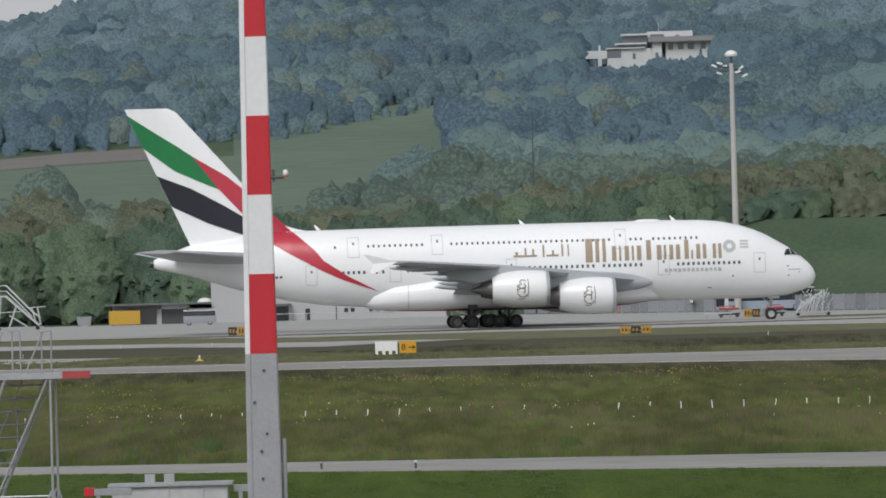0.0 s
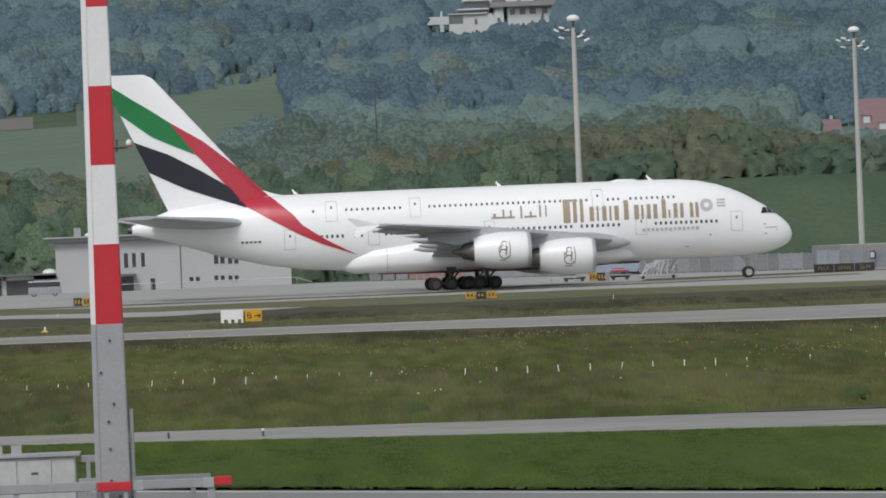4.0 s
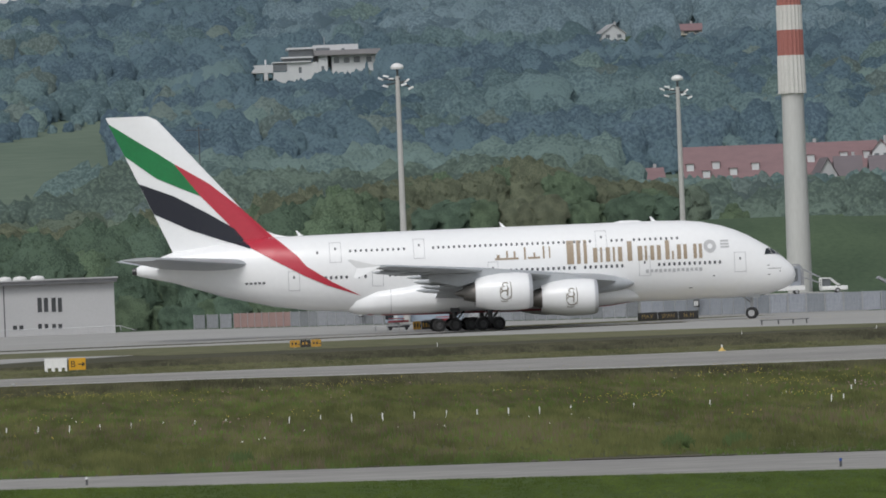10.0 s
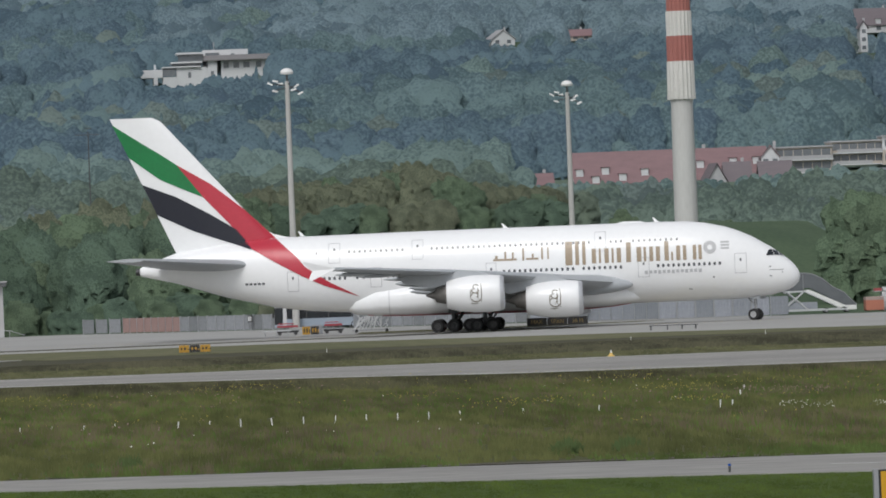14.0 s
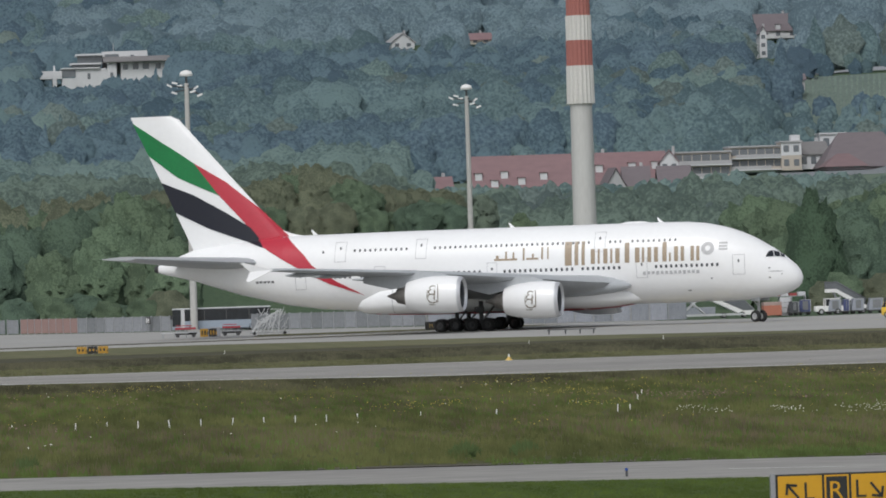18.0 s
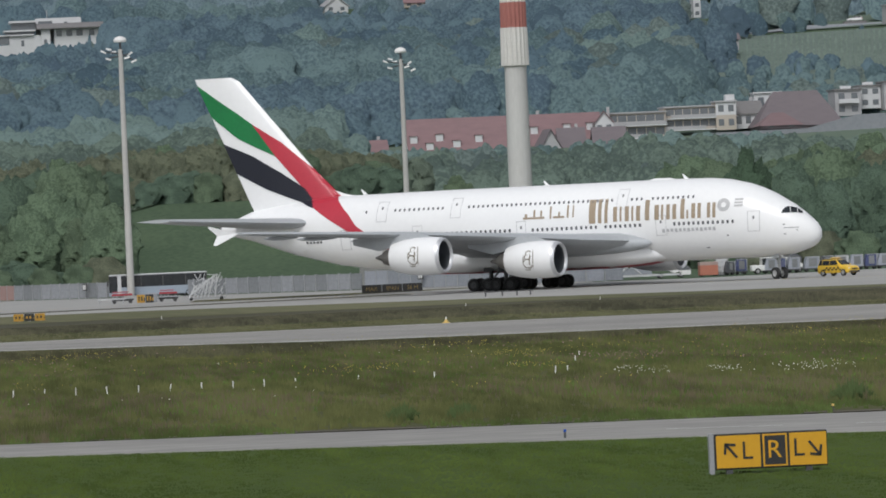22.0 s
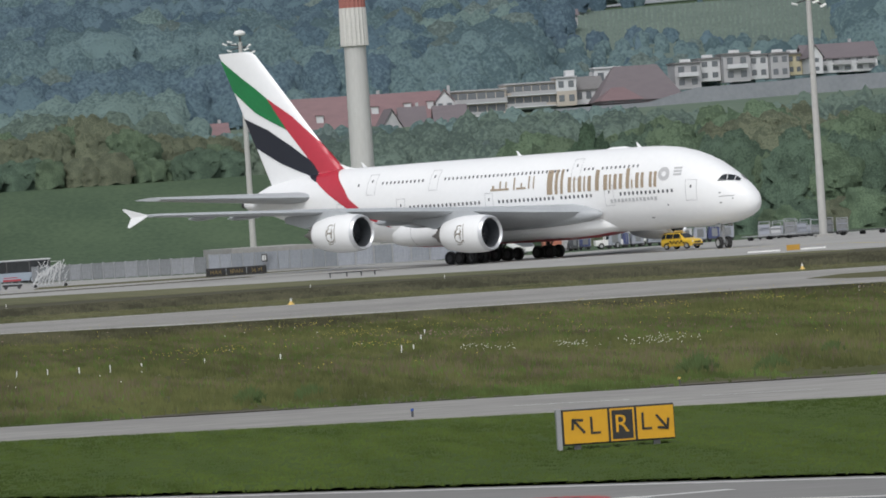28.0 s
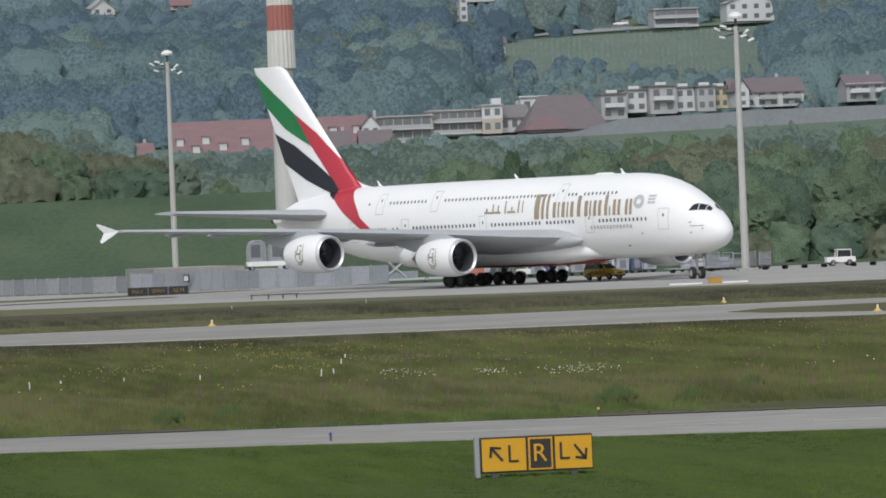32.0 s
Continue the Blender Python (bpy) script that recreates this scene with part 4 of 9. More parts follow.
def terminal_block():
    """Grey two-storey block with a dark flat roof."""
    o = thing("airfield_building", pose(0, 838, 0), "light grey two-storey airfield building with a dark flat roof", "building")
    wall = bmesh.new()
    # front wall in strips round its openings
    wins = [(-10.1, -9.5, 3.2, 5.15), (-9.25, -8.65, 3.2, 5.12), (-8.22, -7.62, 3.15, 5.1), (-7.36, -6.8, 3.12, 5.05), (-13.5, -12.95, 0.95, 1.55), (-12.66, -12.1, 0.95, 1.53), (-10.13, -9.6, 0.92, 1.63), (-9.27, -8.75, 0.9, 1.6),
            (-8.24, -7.7, 0.88, 1.56), (-7.42, -6.88, 0.85, 1.52), (-18.75, -18.1, -0.0, 1.6), (-19.9, -19.4, 3.2, 5.1), (-21.1, -20.6, 3.2, 5.1), (-22.2, -21.65, 3.15, 5.1), (-23.6, -21.0, 0.0, 2.0)]
    xs = sorted({-31.4, 0.25} | {w[0] for w in wins} | {w[1] for w in wins})
    for a, b in zip(xs, xs[1:]):
        cut = sorted([(w[2], w[3]) for w in wins if w[0] <= a + 1e-6 and w[1] >= b - 1e-6])
        z = 0.0
        for c, d in cut:
            if c > z + 0.01:
                box(wall, a, b, 0, 0.35, z, c)
            z = max(z, d)
        box(wall, a, b, 0, 0.35, z, 6.9)
    box(wall, -31.4, -31.05, 0.35, 14, 0, 6.9)
    box(wall, -0.1, 0.25, 0.35, 14, 0, 6.9)
    box(wall, -31.4, 0.25, 14, 14.35, 0, 6.9)
    part("wall", wall, M_FACADE, o, "light grey rendered wall")
    part("joint", boxes((-14.65, -14.5, -0.03, 0.0, 0, 6.9)), M_DARKGREY, o)
    part("roof", boxes((-32.8, 0.7, -1.0, 15, 6.9, 7.25), (-32.9, 0.8, -1.1, 15.1, 7.25, 7.6), bevel=0.03), M_ROOFDARK, o, "dark flat roof with a projecting edge")
    part("roof_edge", boxes((-32.95, 0.85, -1.15, -1.08, 7.45, 7.62)), M_FACADE, o, "pale roof edge")
    for w in wins:
        k = part("window", boxes((w[0], w[1], 0.16, 0.2, max(0.02, w[2]), w[3])), M_GLASS, o, "dark window pane")
        part("window_sill", boxes((w[0] - 0.05, w[1] + 0.05, -0.06, 0.16, w[2] - 0.06 if w[2] > 0.1 else 0.0, w[2] + 0.01 if w[2] > 0.1 else 0.03)), M_FACADE, k)
    for x in (-17.0, -14.45, -12.4, -10.0, -26.5):
        bm = bmesh.new()
        lathe(bm, [(7.6, 0.95), (7.85, 0.95), (8.05, 0.7), (8.15, 0.1)], axis='z', cx=x, cy=3, seg=14, cap1=True)
        part("skylight_dome", bm, M_WHITEPLASTIC, o, "white roof dome", smooth=50)
    part("chimney", boxes((-18.7, -18.35, 3, 3.35, 7.6, 9.5)), M_STEEL, o)
    part("chimney", boxes((-28.9, -28.0, 3, 3.8, 7.6, 8.8)), M_STEEL, o)
    part("canopy", boxes((-25.0, -20.6, -2.2, 0.0, 2.05, 2.35)), M_ROOFDARK, o, "dark canopy over the entrance")
    # low wing to its side
    s = thing("airfield_shed", pose(-31.4, 838, 0), "low grey shed with a projecting flat roof", "shed")
    part("wall", boxes((-13.5, -7.4, 3.0, 3.3, 0, 2.6), (-7.4, -7.1, 0.2, 3.3, 0, 2.6), (-7.1, -6.75, 0, 0.3, 0, 2.6), (-3.05, 0, 0, 0.3, 0, 2.6), (-7.1, 0, 0, 0.3, 2.05, 2.6), (-7.1, 0, 6, 6.3, 0, 2.6)), M_FACADE, s, "grey wall")
    part("door", boxes((-6.75, -3.05, 0.12, 0.2, 0, 2.05)), M_DARKGREY, s, "dark roller door")
    for x in (-2.6, -1.3):
        part("window", boxes((x, x + 0.7, -0.02, 0.02, 0.9, 1.7)), M_GLASS, s)
    part("roof", boxes((-14.3, 0.0, -1.3, 7, 2.6, 2.85), bevel=0.03), M_ROOFDARK, s, "thin dark flat roof")
    bm = bmesh.new()
    lathe(bm, [(2.85, 1.0), (3.1, 0.95), (3.35, 0.6), (3.45, 0.1)], axis='z', cx=-0.9, cy=2, seg=14, cap1=True)
    part("skylight_dome", bm, M_WHITEPLASTIC, s, smooth=50)
    c = thing("container", pose(-43.0, 836.5, 0), "yellow steel container under the shed roof", "container")
    bm = boxes((-2.1, 2.1, -1.1, 1.1, 0.12, 1.95), bevel=0.03)
    part("body", bm, mat("container_yellow", (0.50, 0.30, 0.03), (0.43, 0.26, 0.03), rough=0.55, scale=0.8, fine=6), c, "yellow painted steel")
    part("feet", boxes((-1.9, -1.5, -1, 1, 0, 0.12), (1.5, 1.9, -1, 1, 0, 0.12)), M_DARKGREY, c)
    c = thing("skip", pose(-48.4, 835, 0), "small grey waste skip", "container")
    bm = bmesh.new()
    loft(bm, [[(-0.8, -0.6, 0.1), (0.8, -0.6, 0.1), (0.8, 0.6, 0.1), (-0.8, 0.6, 0.1)], [(-1.0, -0.8, 1.35), (1.0, -0.8, 1.35), (1.0, 0.8, 1.35), (-1.0, 0.8, 1.35)]])
    part("body", bm, M_STEEL, c)
    part("feet", boxes((-0.7, -0.5, -0.5, 0.5, 0, 0.1), (0.5, 0.7, -0.5, 0.5, 0, 0.1)), M_DARKGREY, c)
    # railing in front of the wall
    r = thing("railing", pose(0, 829, 0), "grey steel railing along the apron edge", "railing")
    for i in range(14):
        x = -27 + i * 2.15
        p = part("post", boxes((-0.04, 0.04, -0.04, 0.04, 0, 0.95)), M_STEEL, r) if i == 0 else again("post", p, r, Matrix())
        p.matrix_basis = pose(x, 0, 0.04)
    part("rail", rods(((-27, 0, 1.0), (0.95, 0, 1.0), 0.05), ((0.95, 0, 1.0), (3.0, 0, 0.3), 0.05)), M_STEEL, r)


terminal_block()


def panel_fence(pts, height, label, tint, name="blast_fence", step=2.4):
    """Fence of upright panels between posts, following points on the ground."""
    o = thing(name, pose(0, 0, 0.04), label, "fence", "fences behind the apron")
    panel = post = None
    for (x0, y0), (x1, y1) in zip(pts, pts[1:]):
        l = math.hypot(x1 - x0, y1 - y0)
        n = max(1, int(l / step))
        a = math.degrees(math.atan2(y1 - y0, x1 - x0))
        for i in range(n):
            k = i / n
            m = pose(x0 + (x1 - x0) * k, y0 + (y1 - y0) * k, 0, 0, 0, a)
            if panel is None:
                w = step
                bm = bmesh.new()
                wave = [(0.04, 0.03, 0.12), (0.04, -0.03, 0.12)]
                for j in range(6):
                    q = 0.1 + j * w / 6
                    wave += [(q, -0.03, 0.12), (q + 0.03, -0.07, 0.12), (q + 0.12, -0.07, 0.12), (q + 0.15, -0.03, 0.12)]
                wave += [(w - 0.04, -0.03, 0.12), (w - 0.04, 0.03, 0.12)]
                poly(bm, wave, (0, 0, height - 0.12))
                bmesh.ops.recalc_face_normals(bm, faces=bm.faces)
                panel = part("panel", bm, tint, o, "grey corrugated panel")
                post = part("post", boxes((-0.06, 0.06, -0.08, 0.08, 0, height + 0.08)), M_STEEL, o)
                panel.matrix_basis = post.matrix_basis = m
            else:
                again("panel", panel, o, m)["label"] = "grey corrugated panel"
                again("post", post, o, m)
    return o


M_ZINC2 = mat("weathered_panel", (0.27, 0.285, 0.30), (0.19, 0.20, 0.21), rough=0.6, metal=0.1, scale=0.35, fine=3, random_tint=0.22)
M_REDDISH = mat("reddish_panel", (0.33, 0.22, 0.20), (0.28, 0.19, 0.175), rough=0.7, scale=0.4, fine=4)
panel_fence([(10.8, 833), (16, 826)], 1.95, "grey weathered panel fence at the apron edge", M_ZINC2)
panel_fence([(16, 826), (23, 806)], 2.0, "faded reddish panel fence at the apron edge", M_REDDISH, step=2.6)
panel_fence([(23, 806), (45, 762), (62, 733)], 2.0, "grey weathered panel fence behind the bus", M_ZINC2)
panel_fence([(62.3, 732.5), (75, 708), (88.6, 696.5)], 2.2, "bluish grey metal blast fence", M_ZINC)
tagged(slab("gravel_bank", [(64, 760), (65.5, 738), (74.5, 719.5), (74.5, 760)], M_CONCRETE, "pale gravel bank behind the fence", 2.75), "pale concrete retaining wall behind the blast fence", "wall")
# unseen block added to lift the hooped stairs to their height in view
slab("added_stair_base", [(74.6, 760), (74.6, 719), (86.5, 709), (86.5, 760)], M_CONCRETE, "unseen concrete block added under the boarding stairs", 2.12, "apron")


def stand_plate(x, y, a):
    o = thing("stand_sign", pose(x, y, 0.04, 0, 0, a), "small dark stand number plate on the fence", "sign")
    part("plate", boxes((-0.55, 0.55, -0.08, 0.0, 1.05, 1.95), bevel=0.02), M_SIGNBLACK, o)
    part("bar", boxes((-0.38, -0.12, -0.1, -0.08, 1.2, 1.8), (0.0, 0.12, -0.1, -0.08, 1.2, 1.8), (0.2, 0.36, -0.1, -0.08, 1.2, 1.8)), M_WHITEPLASTIC, o, "pale bars on the plate")
    part("post", boxes((-0.05, 0.05, 0.0, 0.08, 0, 1.9)), M_STEEL, o)


stand_plate(31.4, 788, -62)
stand_plate(67.8, 720.5, -60)


def glyphs(word, size):
    """Mesh of a word in the built-in font, and its reach in x."""
    cu = bpy.data.curves.new("letters", 'FONT')
    cu.body, cu.size, cu.align_y, cu.extrude = word, size, 'CENTER', 0.004
    tmp = bpy.data.objects.new("letters", cu)
    me = bpy.data.meshes.new_from_object(tmp)
    bpy.data.objects.remove(tmp)
    bpy.data.curves.remove(cu)
    xs = [v.co.x for v in me.vertices]
    return me, min(xs), max(xs)


def text_part(parent, word, size, m, material, label="", align='CENTER'):
    """Raised letters in the built-in font, each letter a mesh of its own."""
    _, lo, hi = glyphs(word, size)
    first = None
    for i, ch in enumerate(word):
        if ch == " ":
            continue
        end = glyphs(word[:i + 1], size)[2]
        me, a, b = glyphs(ch, size)
        bm = bmesh.new()
        bm.from_mesh(me)
        bmesh.ops.remove_doubles(bm, verts=bm.verts, dist=1e-5)
        for v in bm.verts:
            v.co.x += end - b - (lo + hi) / 2
        ob = part("letter", bm, material, parent, label)
        ob.matrix_basis = m
        first = first or ob
    return first


def arrow_mesh(length, head, w):
    """A flat arrow along +x from the origin."""
    bm = bmesh.new()
    box(bm, 0, length, -w / 2, w / 2, 0, 0.008)
    for s in (-1, 1):
        q = Matrix.Translation((length, 0, 0)) @ Matrix.Rotation(s * radians(135), 4, 'Z')
        vs = [q @ Vector(v) for v in ((-w / 2, -w / 2, 0), (head, -w / 2, 0), (head, w / 2, 0), (-w / 2, w / 2, 0))]
        poly(bm, vs, (0, 0, 0.008))
    bmesh.ops.recalc_face_normals(bm, faces=bm.faces)
    return bm


FACE = Matrix.Rotation(radians(90), 4, 'X')


def guidance_sign():
    """Three-panel taxiway sign near the service road."""
    x0, y0 = 20.63, 146.2
    o = thing("taxiway_sign", pose(x0, y0, 0, 0, 0, -2), "yellow and black taxiway sign with arrows and letters on grass", "sign")
    part("housing", boxes((-0.16, 2.62, -0.1, 0.12, 0.12, 0.97), bevel=0.015), M_SIGNBLACK, o, "black sign housing")
    part("side_panel", boxes((-0.20, -0.09, -0.135, 0.15, 0.02, 0.99)), M_POLEGREY, o, "pale grey end plate")
    for x in (0.2, 2.1):
        part("foot", boxes((x, x + 0.15, -0.08, 0.08, 0, 0.14)), M_DARKGREY, o)
    def face(a, b, m, name, label):
        return part("sign_face", boxes((a, b, -0.118, -0.1, 0.16, 0.93)), m, o, label)
    f1 = face(-0.03, 1.02, M_SIGNYELLOW, "", "yellow face with black arrow and letter")
    f2 = face(1.08, 1.66, M_SIGNYELLOW, "", "black face with yellow border and letter")
    part("inset", boxes((1.12, 1.62, -0.124, -0.118, 0.20, 0.89)), M_SIGNBLACK, f2, "black field")
    f3 = face(1.72, 2.60, M_SIGNYELLOW, "", "yellow face with black letter and arrow")
    text_part(f1, "L", 0.60, Matrix.Translation((0.72, -0.126, 0.54)) @ FACE, M_SIGNBLACK)
    text_part(f2, "R", 0.60, Matrix.Translation((1.37, -0.13, 0.545)) @ FACE, M_SIGNYELLOW)
    text_part(f3, "L", 0.60, Matrix.Translation((1.95, -0.126, 0.56)) @ FACE, M_SIGNBLACK)
    part("arrow", arrow_mesh(0.42, 0.24, 0.06), M_SIGNBLACK, f1).matrix_basis = Matrix.Translation((0.46, -0.127, 0.40)) @ FACE @ Matrix.Rotation(radians(130), 4, 'Z')
    part("arrow", arrow_mesh(0.42, 0.24, 0.06), M_SIGNBLACK, f3).matrix_basis = Matrix.Translation((2.18, -0.127, 0.72)) @ FACE @ Matrix.Rotation(radians(-52), 4, 'Z')


guidance_sign()


def small_sign(x, y, faces, label, w=1.28, h=0.95, a=0.0, name="taxiway_sign", back=M_SIGNBLACK):
    """A row of sign faces: (material, letter material, word)."""
    o = thing(name, pose(x, y, 0.0, 0, 0, a), label, "sign", "taxiway signs")
    n = len(faces)
    for i, (m, lm, word) in enumerate(faces):
        b = part("housing", boxes((i * w, i * w + w - 0.06, -0.1, 0.1, 0.08, h), bevel=0.02), m, o)
        part("foot", boxes((i * w + w / 2 - 0.1, i * w + w / 2 + 0.1, -0.06, 0.06, 0, 0.1)), M_STEEL, b)
        if word == "=":
            part("bar", boxes((i * w + 0.15, i * w + 0.3, -0.112, -0.1, 0.3, h - 0.2), (i * w + 0.45, i * w + 0.62, -0.112, -0.1, 0.3, h - 0.2), (i * w + 0.75, i * w + 0.9, -0.112, -0.1, 0.3, h - 0.35)), lm, b, "bars on the sign face")
        elif word:
            text_part(b, word, h * 0.62, Matrix.Translation((i * w + w / 2 - 0.03, -0.112, h * 0.52)) @ FACE, lm)
    return o


s = small_sign(-3.4, 459.5, [(M_SIGNYELLOW, M_SIGNBLACK, "")], "yellow taxiway sign with a black letter and arrow", 1.3, 0.96)
text_part(s, "B", 0.66, Matrix.Translation((0.32, -0.115, 0.5)) @ FACE, M_SIGNBLACK)
part("arrow", arrow_mesh(0.45, 0.2, 0.08), M_SIGNBLACK, s).matrix_basis = Matrix.Translation((0.68, -0.115, 0.5)) @ FACE
o = thing("barrier_block", pose(-5.2, 459.8, 0), "white plastic barrier block with cut-outs", "barrier")
part("body", boxes((0, 1.65, -0.25, 0.25, 0.28, 0.98), (0, 0.22, -0.25, 0.25, 0, 0.28), (0.5, 0.75, -0.25, 0.25, 0, 0.28), (1.0, 1.25, -0.25, 0.25, 0, 0.28), (1.5, 1.65, -0.25, 0.25, 0, 0.28)), M_WHITEPLASTIC, o)
small_sign(15.6, 553.5, [(M_SIGNDULL, M_SIGNBLACK, "="), (M_SIGNBLACK, M_SIGNDULL, "="), (M_SIGNDULL, M_SIGNBLACK, "=")], "low yellow and black taxiway sign at the concrete edge", 0.95, 0.72)
small_sign(57.6, 682.0, [(M_SIGNBLACK, M_SIGNBROWN, "MAX"), (M_SIGNBLACK, M_SIGNBROWN, "SPAN"), (M_SIGNBLACK, M_SIGNBROWN, "36 M")], "black span limit sign with yellow letters", 2.25, 0.98)
small_sign(-22.3, 640.0, [(M_SIGNBLACK, M_SIGNDULL, "="), (M_SIGNDULL, M_SIGNBLACK, "=")], "small dark and yellow stand sign", 0.95, 0.92)
small_sign(33.2, 690.0, [(M_SIGNDULL, M_SIGNBLACK, "="), (M_SIGNBLACK, M_SIGNDULL, "=")], "yellow and black stand sign by the mast", 0.95, 0.98)
o = thing("marker_board", pose(96.4, 557.0, 0.0), "low white and yellow marker board on the taxiway edge", "sign")
for x0, x1 in ((0, 3.0), (4.9, 7.2)):
    part("board", boxes((x0, x1, -0.08, 0.08, 0.0, 0.18)), M_WHITEPLASTIC, o, "white board")
part("yellow_face", boxes((3.6, 4.8, -0.1, 0.1, 0.0, 0.55)), M_SIGNDULL, o, "dull yellow face")


def edge_marker(x, y, top):
    o = thing("edge_light", pose(x, y, 0.0) @ Matrix.Scale(0.62, 4), "yellow cone-shaped taxiway edge light", "light", "taxiway edge lights")
    bm = bmesh.new()
    lathe(bm, [(0, 0.42), (0.12, 0.40), (0.2, 0.22), (0.42, 0.14)], axis='z', seg=12, cap1=True)
    part("base", bm, M_ORANGELAMP, o, "yellow base cone", smooth=40)
    bm = bmesh.new()
    lathe(bm, [(0.42, 0.07), (0.5, 0.1), (0.66, 0.09), (0.74, 0.03)], axis='z', seg=10, cap1=True)
    part("lens", bm, top, o, "pale lamp lens", smooth=40)


for x, y in ((41.5, 424), (77.5, 426), (-17.8, 449.5), (75.3, 363), (112, 470)):
    edge_marker(x, y, M_WHITEPLASTIC)
M_BLUE = mat("blue_lens", (0.03, 0.10, 0.42), rough=0.2)


def blue_light(x, y, top):
    o = thing("taxiway_light", pose(x, y, 0.0), "small short taxiway edge light on a stem", "light", "blue taxiway lights")
    part("stem", rods(((0, 0, 0), (0, 0, 0.2), 0.035)), M_DARKGREY, o)
    part("lens", rods(((0, 0, 0.2), (0, 0, 0.27), 0.042)), top, o)
    part("foot", rods(((0, 0, 0.0), (0, 0, 0.03), 0.13)), M_DARKGREY, o)


for x, y, m in ((20.6, 177.0, M_BLUE), (-3.9, 190.5, M_POLEGREY), (30.4, 189.5, M_ORANGELAMP), (36, 155, M_BLUE), (-6.4, 388.5, M_WHITEPLASTIC), (-1.0, 189, M_WHITEPLASTIC)):
    blue_light(x, y, m)


def posts():
    """Thin white stakes of a grazing fence across the meadow."""
    rng = random.Random(5)
    first = None
    for i in range(34):
        x = -18.98 + i * 1.305
        if i in (19, 30, 32, 33):
            continue
        y = 259.0 - 0.05 * x
        if first is None:
            first = part("stake", boxes((-0.018, 0.018, -0.015, 0.015, 0, 0.34)), M_WHITEPLASTIC)
            tagged(first, "thin white stake standing in the meadow", "stake", "stakes across the meadow")
            s = first
        else:
            s = copy_thing(first, Matrix())
        s.matrix_basis = pose(x, y, 0, rng.uniform(-6, 6), rng.uniform(-6, 6), rng.uniform(0, 30))
    for x, y, h in ((24.6, 257.5, 0.9), (29.8, 258.5, 0.95), (30.25, 258, 0.9), (32.9, 277.5, 1.0), (34.4, 288.5, 0.8), (52, 514, 0.8), (-28.5, 546, 0.8), (-20.5, 546, 0.8), (27, 520, 0.7), (64, 520, 0.7), (-34, 500, 0.8)):
        s = copy_thing(first, pose(x, y, 0, 0, 3, 20))


posts()


M_RAIL = mat("zinc_rail_grey", (0.31, 0.32, 0.325), (0.25, 0.26, 0.265), rough=0.6, metal=0.15, scale=1.2, fine=10, bump=0.1)
M_CABINET = mat("cabinet_grey_paint", (0.45, 0.455, 0.45), (0.37, 0.375, 0.37), rough=0.55, scale=0.9, fine=7, amount=0.7)


